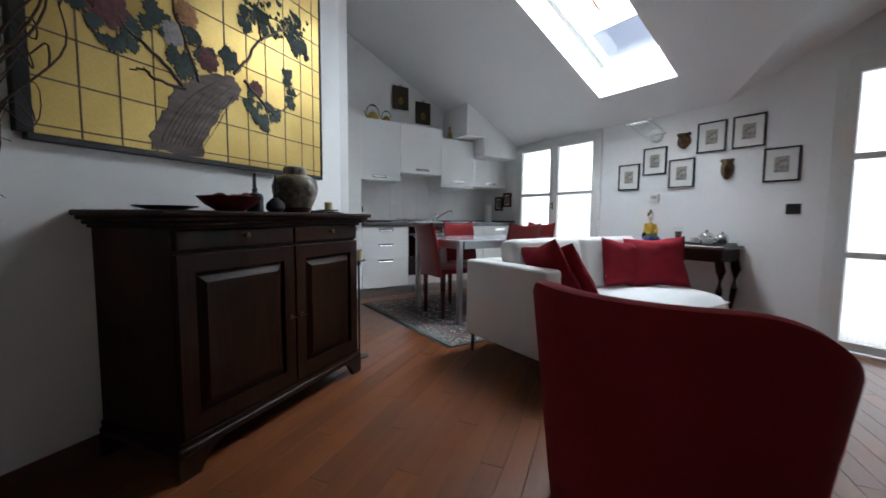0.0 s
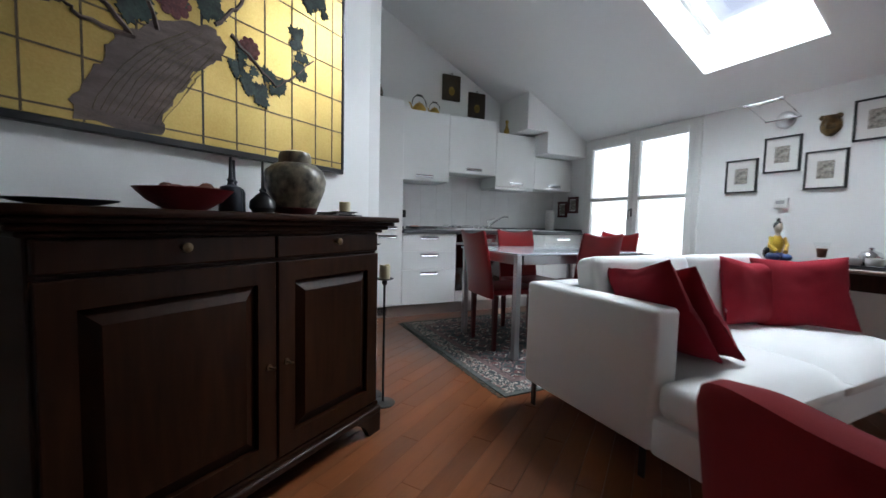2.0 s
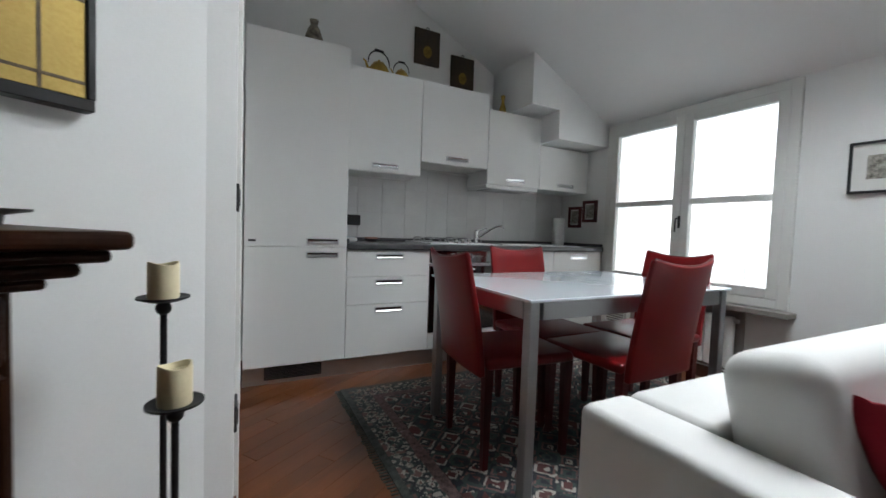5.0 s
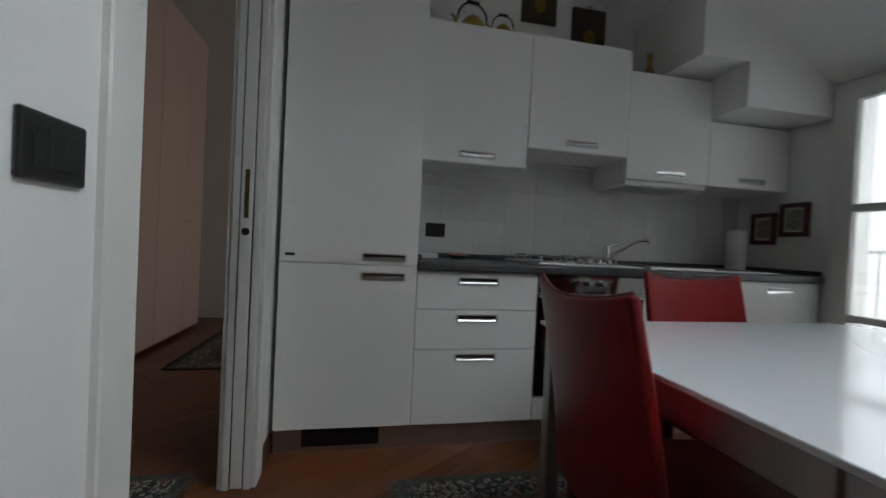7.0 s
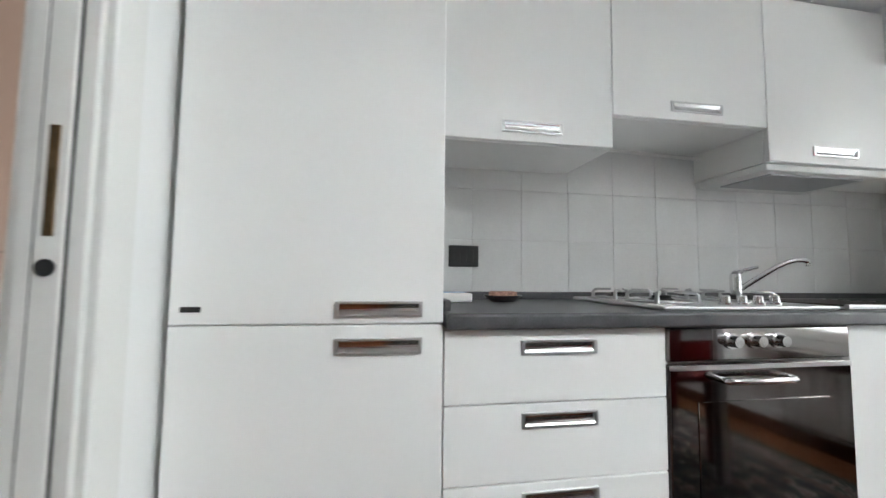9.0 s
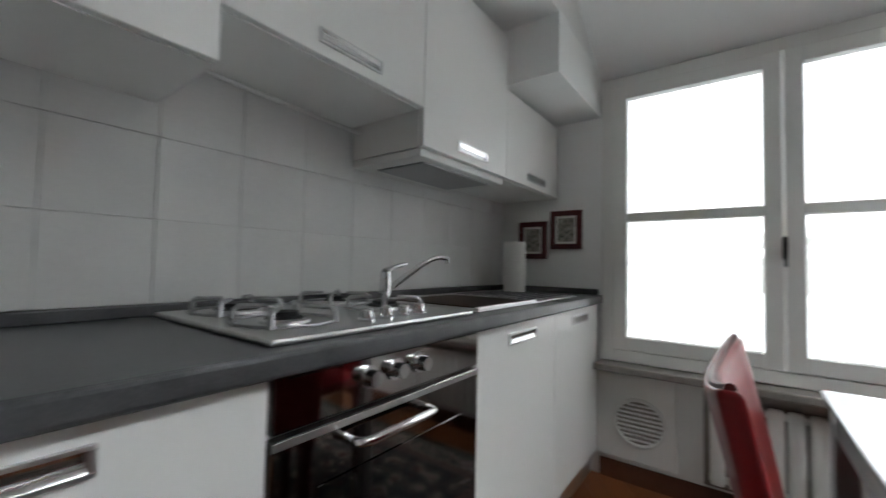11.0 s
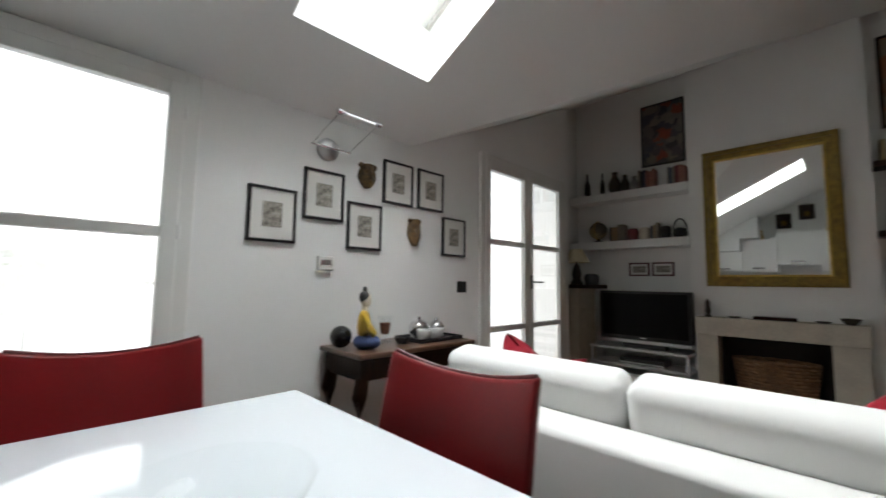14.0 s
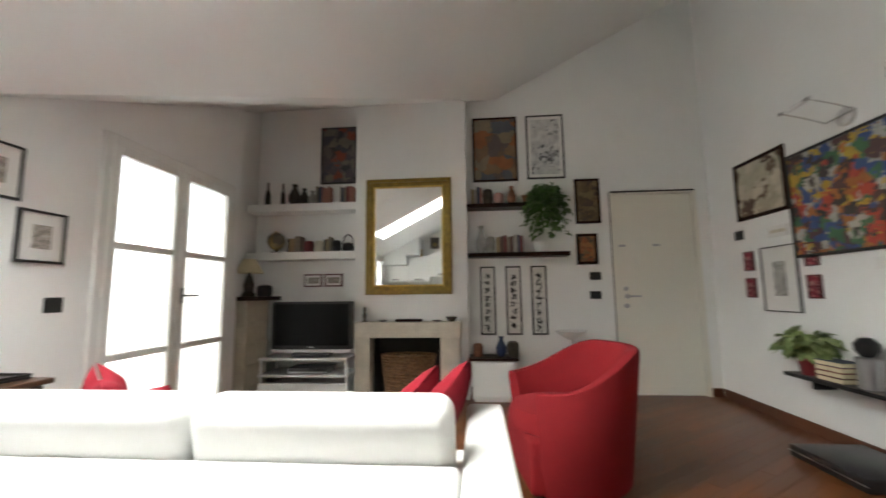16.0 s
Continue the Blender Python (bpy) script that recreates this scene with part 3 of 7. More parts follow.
EAST = lambda y, z: pose(XE, y, z, 0, 0, -90)
SOUTH = lambda x, z, y=YS: pose(x, y, z, 0, 0, 180)
WEST = lambda y, z: pose(XW, y, z, 0, 0, 90)
picture("framed_picture", "small burgundy-framed picture beside the window", EAST(4.775, 1.158), 0.165, 0.205, M_BURG, 0.028, 0.012, M_PRINT)
picture("framed_picture", "small burgundy-framed picture beside the window", EAST(4.588, 1.21), 0.17, 0.205, M_BURG, 0.028, 0.012, M_PRINT)

# ---------------------------------------------------------------- windows


def leaf(parent, y0, y1, z0, z1, bars, x, name="sash", stile=0.062):
    """One glazed leaf in a wall facing west."""
    bm = bmesh.new()
    for a, b, c, d in ((y0, y0 + stile, z0, z1), (y1 - stile, y1, z0, z1), (y0 + stile, y1 - stile, z0, z0 + stile), (y0 + stile, y1 - stile, z1 - stile, z1)):
        box(bm, x - 0.025, x + 0.025, a, b, c, d, 0.004, 1)
    s = part(name, bm, M_FRAME, parent)
    edges = [z0 + stile, *[v for z in bars for v in (z - 0.02, z + 0.02)], z1 - stile]
    for z in bars:
        bm = bmesh.new()
        box(bm, x - 0.02, x + 0.02, y0 + stile, y1 - stile, z - 0.022, z + 0.022, 0.004, 1)
        part("glazing_bar", bm, M_FRAME, s)
    for a, b in zip(edges[::2], edges[1::2]):
        bm = bmesh.new()
        box(bm, x + 0.004, x + 0.008, y0 + stile, y1 - stile, a, b)
        g = part("pane", bm, M_CLEAR, s)
        g.visible_shadow = False
    return s


def sheer(name, y0, y1, z0, z1, x):
    """A gathered voile panel stretched behind a leaf."""
    bm = bmesh.new()
    n = 60
    top = [bm.verts.new((x + 0.004 * math.sin(i * 1.9) + 0.002 * math.sin(i * 0.7), y0 + (y1 - y0) * i / n, z1)) for i in range(n + 1)]
    low = [bm.verts.new((x + 0.004 * math.sin(i * 1.9 + 0.3) + 0.002 * math.sin(i * 0.7), y0 + (y1 - y0) * i / n, z0)) for i in range(n + 1)]
    for i in range(n):
        bm.faces.new((low[i], low[i + 1], top[i + 1], top[i]))
    return tagged(part(name, bm, M_SHEER, None, "", True), "sheer white voile curtain stretched over the window panes", "curtain")


def casing(parent, y0, y1, z0, z1, w, x=XE, bottom=True):
    bm = bmesh.new()
    box(bm, x - 0.022, x + 0.10, y0 - 0.002, y0 + w, z0, z1 + 0.002, 0.004, 1)
    box(bm, x - 0.022, x + 0.10, y1 - w, y1 + 0.002, z0, z1 + 0.002, 0.004, 1)
    box(bm, x - 0.022, x + 0.10, y0 + w, y1 - w, z1 - w, z1 + 0.002, 0.004, 1)
    if bottom:
        box(bm, x - 0.022, x + 0.10, y0 + w, y1 - w, z0, z0 + w, 0.004, 1)
    return part("window_frame", bm, M_FRAME, parent)


def hinges(parent, ys, zs, x=XE - 0.024):
    for y in ys:
        for z in zs:
            bm = bmesh.new()
            rod(bm, (x, y, z - 0.03), (x, y, z + 0.03), 0.006, seg=10)
            part("hinge", bm, M_WHITEPL, parent, "", True)


w1 = thing("window_1", "white two-leaf wooden window with four panes", "window", kind="structure")
casing(w1, *WIN, 0.055)
mid = 3.708
for a, b in ((WIN[0] + 0.05, mid), (mid, WIN[1] - 0.05)):
    leaf(w1, a + 0.002, b - 0.002, WIN[2] + 0.057, WIN[3] - 0.052, [1.258], XE + 0.0)
    sheer("voile_curtain", a + 0.06, b - 0.06, WIN[2] + 0.11, WIN[3] - 0.105, XE + 0.014)
hinges(w1, (WIN[0] + 0.05, WIN[1] - 0.05), (0.75, 1.26, 1.78))
bm = bmesh.new()
box(bm, XE - 0.036, XE - 0.025, mid - 0.008, mid + 0.008, 1.06, 1.15, 0.003)
hd = part("window_handle", bm, M_IRON, w1, "dark metal window handle")
bm = bmesh.new()
sweep(bm, [(XE - 0.036, mid, 1.13), (XE - 0.07, mid, 1.13), (XE - 0.075, mid, 1.12), (XE - 0.075, mid, 1.03)], 0.006, 8)
part("lever", bm, M_IRON, hd, "", True)
bm = bmesh.new()
box(bm, XE - 0.11, XE + 0.12, 2.98, 4.415, 0.527, 0.560, 0.006)
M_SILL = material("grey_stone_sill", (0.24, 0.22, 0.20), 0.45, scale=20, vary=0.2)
part("window_sill", bm, M_SILL, w1, "grey stone window sill")

d1 = thing("door_balcony", "white glazed two-leaf balcony door with curtains", "door", kind="structure")
casing(d1, *BAL, 0.06, bottom=False)
mb = 0.425
for a, b in ((BAL[0] + 0.055, mb), (mb, BAL[1] - 0.055)):
    leaf(d1, a + 0.002, b - 0.002, 0.01, BAL[3] - 0.057, [0.70, 1.40], XE, "door_leaf")
    sheer("voile_curtain", a + 0.06, b - 0.06, 0.07, BAL[3] - 0.11, XE + 0.014)
hinges(d1, (BAL[0] + 0.05, BAL[1] - 0.05), (0.3, 1.1, 1.85))
bm = bmesh.new()
box(bm, XE - 0.036, XE - 0.025, mb - 0.045, mb - 0.02, 1.02, 1.14, 0.003)
hd = part("door_handle", bm, M_BLACK, d1, "black lever handle")
bm = bmesh.new()
sweep(bm, [(XE - 0.036, mb - 0.03, 1.08), (XE - 0.07, mb - 0.03, 1.08), (XE - 0.075, mb - 0.05, 1.08), (XE - 0.075, mb - 0.15, 1.08)], 0.008, 8)
part("lever", bm, M_BLACK, hd, "", True)

# roof window
rw = thing("roof_window", "wooden centre-hung roof window in a white shaft", "roof window", kind="structure")
sl = Vector((-1, 0, 0.52)).normalized()
up = Vector((0.52, 0, 1)).normalized()


def on_roof(x, y, h):
    p = Vector((x, y, 1.965 + 0.52 * (4.13 - x)))
    return tuple(p + up * h)


def roofbar(bm, x0, x1, y0, y1, h0, h1):
    hexa(bm, [on_roof(x, y, h0) for x, y in ((x0, y0), (x1, y0), (x1, y1), (x0, y1))], [on_roof(x, y, h1) for x, y in ((x0, y0), (x1, y0), (x1, y1), (x0, y1))])


M_PINE = material("varnished_pine", (0.42, 0.20, 0.08), 0.4, scale=4, vary=0.2, stretch=(1, 8, 1))
x0, x1, y0, y1 = SKY
bm = bmesh.new()
for a in ((x0, x1, y0 - 0.05, y0 + 0.02), (x0, x1, y1 - 0.02, y1 + 0.05), (x0 - 0.05, x0 + 0.03, y0 + 0.02, y1 - 0.02), (x1 - 0.03, x1 + 0.05, y0 + 0.02, y1 - 0.02)):
    roofbar(bm, *a, 0.27, 0.36)
part("window_frame", bm, M_FRAME, rw)
bm = bmesh.new()
for a in ((x0 + 0.035, x1 - 0.035, y0 + 0.022, y0 + 0.08), (x0 + 0.035, x1 - 0.035, y1 - 0.08, y1 - 0.022), (x0 + 0.035, x0 + 0.09, y0 + 0.08, y1 - 0.08), (x1 - 0.09, x1 - 0.035, y0 + 0.08, y1 - 0.08)):
    roofbar(bm, *a, 0.28, 0.34)
sash = part("sash", bm, M_FRAME, rw)
bm = bmesh.new()
roofbar(bm, x0 + 0.09, x1 - 0.09, y0 + 0.08, y1 - 0.08, 0.31, 0.316)
part("pane", bm, M_CLEAR, sash).visible_shadow = False
bm = bmesh.new()
sweep(bm, [on_roof(2.62, 2.44, 0.262), on_roof(3.08, 2.44, 0.262)], 0.012, 8)
part("control_bar", bm, M_PINE, sash, "brown wooden control bar")
# ---------------------------------------------------------------- dining corner
table = thing("dining_table", "extending dining table with white glass top and aluminium legs", "table", pose(2.677, 3.31, 0))
bm = bmesh.new()
box(bm, -0.61, 0.61, -0.40, 0.40, 0.738, 0.750, 0.003)
part("tabletop", bm, M_GLASSTOP, table, "glossy white glass top")
for x0, x1, y0, y1 in ((-0.54, 0.54, -0.385, -0.36), (-0.54, 0.54, 0.36, 0.385), (-0.595, -0.57, -0.34, 0.34), (0.57, 0.595, -0.34, 0.34)):
    bm = bmesh.new()
    box(bm, x0, x1, y0, y1, 0.672, 0.735, 0.002, 1)
    part("apron", bm, M_ALU, table)
for sx in (-1, 1):
    for sy in (-1, 1):
        bm = bmesh.new()
        box(bm, sx * 0.576 - 0.021, sx * 0.576 + 0.021, sy * 0.366 - 0.021, sy * 0.366 + 0.021, 0.012, 0.737, 0.005)
        part("leg", bm, M_ALU, table)


def dining_chair(m):
    """Seat front towards +y."""
    c = thing("dining_chair", "dark red leather dining chair with a curved high back", "chair", m, "chairs round the table")
    bm = bmesh.new()
    box(bm, -0.215, 0.215, -0.19, 0.24, 0.425, 0.47, 0.018, 3)
    part("seat", bm, M_REDLEATHER, c, "", True)
    bm = bmesh.new()
    n, k = 10, 8
    grids = []
    for side in (0, 1):
        g = []
        for i in range(n + 1):
            u = i / n * 2 - 1
            row = []
            for j in range(k + 1):
                v = j / k
                z = 0.40 + v * (0.470 + 0.028 * u * u)
                y = -0.19 - 0.085 * v ** 1.4 - 0.022 * (1 - u * u) * (0.4 + 0.6 * v) - side * (0.030 - 0.006 * v)
                row.append(bm.verts.new((u * (0.206 - 0.006 * v), y, z)))
            g.append(row)
        grids.append(g)
    for side, g in enumerate(grids):
        for i in range(n):
            for j in range(k):
                bm.faces.new((g[i][j], g[i + 1][j], g[i + 1][j + 1], g[i][j + 1]))
    a, b = grids
    edge = [(i, 0) for i in range(n + 1)] + [(n, j) for j in range(1, k + 1)] + [(i, k) for i in range(n - 1, -1, -1)] + [(0, j) for j in range(k - 1, 0, -1)]
    for (i, j), (p, q) in zip(edge, edge[1:] + edge[:1]):
        bm.faces.new((a[i][j], b[i][j], b[p][q], a[p][q]))
    bmesh.ops.recalc_face_normals(bm, faces=bm.faces[:])
    rim = [e for e in bm.edges if len(e.link_faces) == 2 and e.calc_face_angle() > radians(50)]
    bmesh.ops.bevel(bm, geom=rim, offset=0.008, segments=3, profile=0.5, affect="EDGES")
    back = part("backrest", bm, M_REDLEATHER, c, "", True)
    bm = bmesh.new()
    sweep(bm, [(u / 10 * 0.193, -0.287 - 0.022 * (1 - (u / 10) ** 2), 0.8695 + 0.028 * (u / 10) ** 2) for u in range(-10, 11)], 0.0055, 8)
    part("piping", bm, M_DKRED, back, "darker leather piping", True)
    for x, y in ((-0.183, -0.172), (0.183, -0.172), (-0.19, 0.215), (0.19, 0.215)):
        bm = bmesh.new()
        t = bmesh.new()
        bmesh.ops.create_cone(t, cap_ends=True, segments=4, radius1=0.017, radius2=0.027, depth=0.43)
        merge(bm, t, pose(x, y, 0.223, 0, 0, 45))
        part("leg", bm, M_DKRED, c, "leather-covered leg")
    return c


chair = dining_chair(pose(2.738, 3.10, 0, 0, 0, 2))
for x, y, rz in ((3.20, 3.31, 90), (2.725, 3.573, 180), (2.262, 3.335, -95)):
    copy_thing(chair, pose(x, y, 0, 0, 0, rz))

bowl = thing("glass_bowl", "shallow clear glass bowl on the table", "bowl", pose(2.76, 3.26, 0.7505) @ Matrix.Scale(0.9, 4))
bm = bmesh.new()
lathe(bm, [(0, 0.0), (0.07, 0.0), (0.10, 0.010), (0.128, 0.03), (0.138, 0.052), (0.141, 0.053), (0.138, 0.047), (0.125, 0.024), (0.10, 0.012), (0.06, 0.004), (0, 0.004)], 48)
part("body", bm, M_THIN, bowl, "", True)

# rug with woven geometric pattern
def rug_material(name, cell, loose, stops):
    """Stepped motifs on a knotted grid, two sizes laid over one another."""
    m = bpy.data.materials.new(name)
    m.use_nodes = True
    n, link = m.node_tree.nodes, m.node_tree.links.new
    b = n["Principled BSDF"]
    b.inputs["Roughness"].default_value = 0.95
    tc, snap = n.new("ShaderNodeTexCoord"), n.new("ShaderNodeVectorMath")
    snap.operation = "SNAP"
    snap.inputs[1].default_value = (0.006, 0.006, 1.0)
    link(tc.outputs["Object"], snap.inputs[0])
    vo, v2, ns = n.new("ShaderNodeTexVoronoi"), n.new("ShaderNodeTexVoronoi"), n.new("ShaderNodeTexNoise")
    vo.distance, v2.distance = "MANHATTAN", "CHEBYCHEV"
    vo.inputs["Scale"].default_value, vo.inputs["Randomness"].default_value = 1 / cell, loose
    v2.inputs["Scale"].default_value, v2.inputs["Randomness"].default_value = 2.6 / cell, 0.5
    ns.inputs["Scale"].default_value = 300
    for t in (vo, v2):
        link(snap.outputs[0], t.inputs["Vector"])
    link(tc.outputs["Object"], ns.inputs["Vector"])
    ring = n.new("ShaderNodeMath")
    ring.operation, ring.inputs[1].default_value = "MULTIPLY", 0.62
    link(vo.outputs["Distance"], ring.inputs[0])
    sep = n.new("ShaderNodeSeparateColor")
    link(v2.outputs["Color"], sep.inputs[0])
    mx = n.new("ShaderNodeMath")
    mx.operation, mx.inputs[1].default_value = "MULTIPLY_ADD", 0.42
    link(sep.outputs[0], mx.inputs[0])
    link(ring.outputs[0], mx.inputs[2])
    r = n.new("ShaderNodeValToRGB")
    r.color_ramp.interpolation = "CONSTANT"
    el = r.color_ramp.elements
    el[0].color = (*stops[0][1], 1)
    el[1].position, el[1].color = stops[1][0], (*stops[1][1], 1)
    for p, c in stops[2:]:
        el.new(p).color = (*c, 1)
    link(mx.outputs[0], r.inputs[0])
    wear, rr = n.new("ShaderNodeHueSaturation"), n.new("ShaderNodeMapRange")
    big = n.new("ShaderNodeTexNoise")
    big.inputs["Scale"].default_value = 5
    link(tc.outputs["Object"], big.inputs["Vector"])
    rr.inputs["To Min"].default_value, rr.inputs["To Max"].default_value = 0.6, 1.4
    link(big.outputs[0], rr.inputs["Value"])
    link(rr.outputs[0], wear.inputs["Value"])
    link(r.outputs[0], wear.inputs["Color"])
    link(wear.outputs[0], b.inputs["Base Color"])
    bp = n.new("ShaderNodeBump")
    bp.inputs["Strength"].default_value = 0.3
    link(ns.outputs[0], bp.inputs["Height"])
    link(bp.outputs[0], b.inputs["Normal"])
    return m


NAVY, RUST, CREAM, MOSS, ROSE = (0.020, 0.024, 0.030), (0.085, 0.030, 0.028), (0.34, 0.31, 0.27), (0.040, 0.056, 0.052), (0.15, 0.085, 0.075)
M_RUG = rug_material("oriental_rug_field", 0.125, 0.0, [(0, CREAM), (0.10, RUST), (0.24, NAVY), (0.40, MOSS), (0.52, ROSE), (0.58, NAVY), (0.68, CREAM), (0.76, RUST)])
M_RUGBAND = rug_material("oriental_rug_band", 0.0575, 0.0, [(0, RUST), (0.14, CREAM), (0.30, NAVY), (0.46, MOSS), (0.60, CREAM), (0.70, ROSE)])
M_RUGEDGE = material("rug_border_wool", (0.025, 0.034, 0.032), 0.95, scale=45, vary=0.6, second=(0.10, 0.11, 0.10), fine=200)
M_RUGRED = material("rug_red_wool", (0.05, 0.02, 0.024), 0.95, scale=55, vary=0.7, second=(0.20, 0.13, 0.12), fine=200)


def rug(name, label, x0, x1, y0, y1, z=0.0):
    r = thing(name, label, "rug")
    for nm, a, h, mat in (("border", 0.0, 0.008, M_RUGEDGE), ("patterned_band", 0.035, 0.009, M_RUGBAND), ("inner_border", 0.15, 0.0095, M_RUGRED), ("field", 0.20, 0.0105, M_RUG)):
        bm = bmesh.new()
        box(bm, x0 + a, x1 - a, y0 + a, y1 - a, z, z + h, 0.002, 1)
        part(nm, bm, mat, r)
    bm = bmesh.new()
    k = int((y1 - y0) / 0.02)
    for i in range(k):
        y = y0 + 0.008 + i * 0.02
        for x, s in ((x0, -1), (x1, 1)):
            box(bm, x, x + s * (0.025 + 0.012 * random.random()), y, y + 0.009, z, z + 0.004)
    tagged(part("fringe", bm, M_RUGEDGE, r), kind="stuff")
    return r


rug("oriental_rug", "worn oriental rug in red, grey and cream under the table", 1.715, 3.86, 2.49, 4.19)

# ---------------------------------------------------------------- sofa
sofa = thing("sofa", "white fabric two-seat sofa on slim metal legs", "sofa", pose(1.772, 0.02, 0))
bm = bmesh.new()
box(bm, 0.0, 0.135, 1.645, 2.385, 0.13, 0.655, 0.022, 3)
part("armrest", bm, M_SOFA, sofa, "", True)
bm = bmesh.new()
box(bm, 1.585, 1.72, 1.90, 2.385, 0.13, 0.60, 0.022, 3)
part("armrest", bm, M_SOFA, sofa, "", True)
bm = bmesh.new()
box(bm, 0.137, 1.583, 2.20, 2.385, 0.13, 0.655, 0.022, 3)
part("back_frame", bm, M_SOFA, sofa, "", True)
bm = bmesh.new()
box(bm, 0.137, 1.70, 1.45, 2.198, 0.13, 0.27, 0.015, 2)
box(bm, 0.0, 0.137, 1.45, 1.646, 0.13, 0.27, 0.015, 2)
part("seat_frame", bm, M_SOFA, sofa, "", True)
for x0, x1 in ((0.14, 0.86), (0.865, 1.70)):
    bm = bmesh.new()
    t = bmesh.new()
    pillow(t, x1 - x0, 0.80, 0.16, 14, 1.0, 0.01)
    merge(bm, t, pose((x0 + x1) / 2, 1.80, 0.345))
    box(bm, x0 + 0.01, x1 - 0.01, 1.415, 2.19, 0.27, 0.358, 0.04, 4)
    if x0 < 0.2:
        box(bm, 0.002, x0 + 0.12, 1.412, 1.64, 0.27, 0.405, 0.045, 5)
    part("seat_cushion", bm, M_SOFA, sofa, "", True)
for x0, x1 in ((0.155, 0.85), (0.86, 1.575)):
    bm = bmesh.new()
    t = bmesh.new()
    box(t, -(x1 - x0) / 2, (x1 - x0) / 2, -0.20, 0.20, -0.078, 0.078, 0.048, 6)
    merge(bm, t, pose((x0 + x1) / 2, 2.12, 0.60, 78, 0, 0))
    bc = part("back_cushion", bm, M_SOFA, sofa, "", True)
    bm = bmesh.new()
    sweep(bm, [(x0 + 0.03, 2.178, 0.765), ((x0 + x1) / 2, 2.19, 0.772), (x1 - 0.03, 2.178, 0.765)], 0.0025, 6)
    part("seam", bm, M_SOFA, bc)
for x, y in ((0.04, 2.35), (0.04, 1.70), (1.66, 2.35), (1.66, 1.49)):
    bm = bmesh.new()
    box(bm, x - 0.006, x + 0.006, y - 0.014, y + 0.014, 0.0, 0.131, 0.002, 1)
    part("leg", bm, M_IRON, sofa, "slim dark metal leg")


def cushion(x, y, z, w, h, rx, ry, rz, label="red fabric scatter cushion leaning on the sofa"):
    bm = bmesh.new()
    t = bmesh.new()
    pillow(t, w, h, 0.13, 24, 1.0, 0.13)
    merge(bm, t, pose(0, 0, 0))
    bmesh.ops.transform(bm, matrix=pose(0, 0, 0, rx, 0, 0) @ pose(0, 0, 0, 0, 0, ry), verts=bm.verts)
    ob = part("scatter_cushion", bm, M_REDCUSH, None, "", True)
    ob.matrix_world = pose(x, y, z, 0, 0, rz)
    return tagged(ob, label, "cushion", "red cushions on the sofa")




def leaning_cushion(middle, up, along, size):
    bm = pillow(bmesh.new(), size, size, 0.11, 24, 1.0, 0.13)
    a = Vector(up).normalized()
    c = a.cross(Vector(along)).normalized()
    b = c.cross(a)
    ob = part("scatter_cushion", bm, M_REDCUSH, None, "", True)
    ob.matrix_world = Matrix.Translation(middle) @ Matrix((a, b, c)).transposed().to_4x4()
    return tagged(ob, "dark red fabric cushion leaning on the sofa arm", "cushion", "red cushions on the sofa")


leaning_cushion((2.03, 1.857, 0.60), (-0.39, 0.28, 0.877), (0.29, 0.93, -0.218), 0.43)
leaning_cushion((2.15, 1.835, 0.59), (-0.42, 0.26, 0.86), (0.27, 0.93, -0.20), 0.41)
cushion(3.20, 1.84, 0.61, 0.46, 0.40, 74, 3, -42)
cushion(2.98, 1.985, 0.60, 0.40, 0.38, 76, -6, -8)

# ---------------------------------------------------------------- tub armchair
arm = thing("tub_armchair", "red fabric tub armchair with a rounded back", "armchair", pose(1.362, 0.785, 0, 0, 0, 8))
bm = bmesh.new()
n = 72
prof = []
for i in range(n + 1):
    a = radians(50 + 260 * i / n)
    w = 0.5 - 0.5 * math.cos(2 * math.pi * i / n)
    top = 0.56 + 0.20 * math.sin(math.pi / 2 * min(1, 1.25 * w ** 1.35))
    prof.append((a, top))
rows = []
for a, top in prof:
    c, s = math.cos(a), math.sin(a)
    flare = 1 + 0.05 * (top - 0.5) / 0.3
    section = [(0.330, 0.035), (0.338, 0.05), (0.365, 0.30), (0.393 * flare, top - 0.03), (0.389 * flare, top - 0.008), (0.375 * flare, top), (0.34 * flare, top - 0.006), (0.325 * flare, top - 0.03), (0.30, 0.36), (0.29, 0.035)]
    rows.append([bm.verts.new((r * c * 1.02, r * s * 1.02, z)) for r, z in section])
for a, b in zip(rows, rows[1:]):
    for i in range(len(a) - 1):
        bm.faces.new((a[i], b[i], b[i + 1], a[i + 1]))
    bm.faces.new((a[-1], b[-1], b[0], a[0]))
bm.faces.new(rows[0]), bm.faces.new(rows[-1][::-1])
part("shell", bm, M_REDFAB, arm, "", True)
bm = bmesh.new()
t = bmesh.new()
lathe(t, [(0, 0.30), (0.26, 0.30), (0.295, 0.32), (0.298, 0.38), (0.28, 0.42), (0.2, 0.435), (0, 0.44)], 28)
merge(bm, t, pose(0.03, 0, 0))
part("seat_cushion", bm, M_REDFAB, arm, "", True)
bm = bmesh.new()
box(bm, 0.0, 0.285, -0.275, 0.275, 0.04, 0.31, 0.025, 3)
part("seat_base", bm, M_REDFAB, arm, "", True)
for a in (45, 135, 225, 315):
    bm = bmesh.new()
    rod(bm, (0.27 * math.cos(radians(a)), 0.27 * math.sin(radians(a)), 0), (0.27 * math.cos(radians(a)), 0.27 * math.sin(radians(a)), 0.045), 0.02)
    part("foot", bm, M_DARKWOOD, arm)

# ---------------------------------------------------------------- sideboard against the slanted wall
ANG = math.degrees(math.atan2(GY, GX))
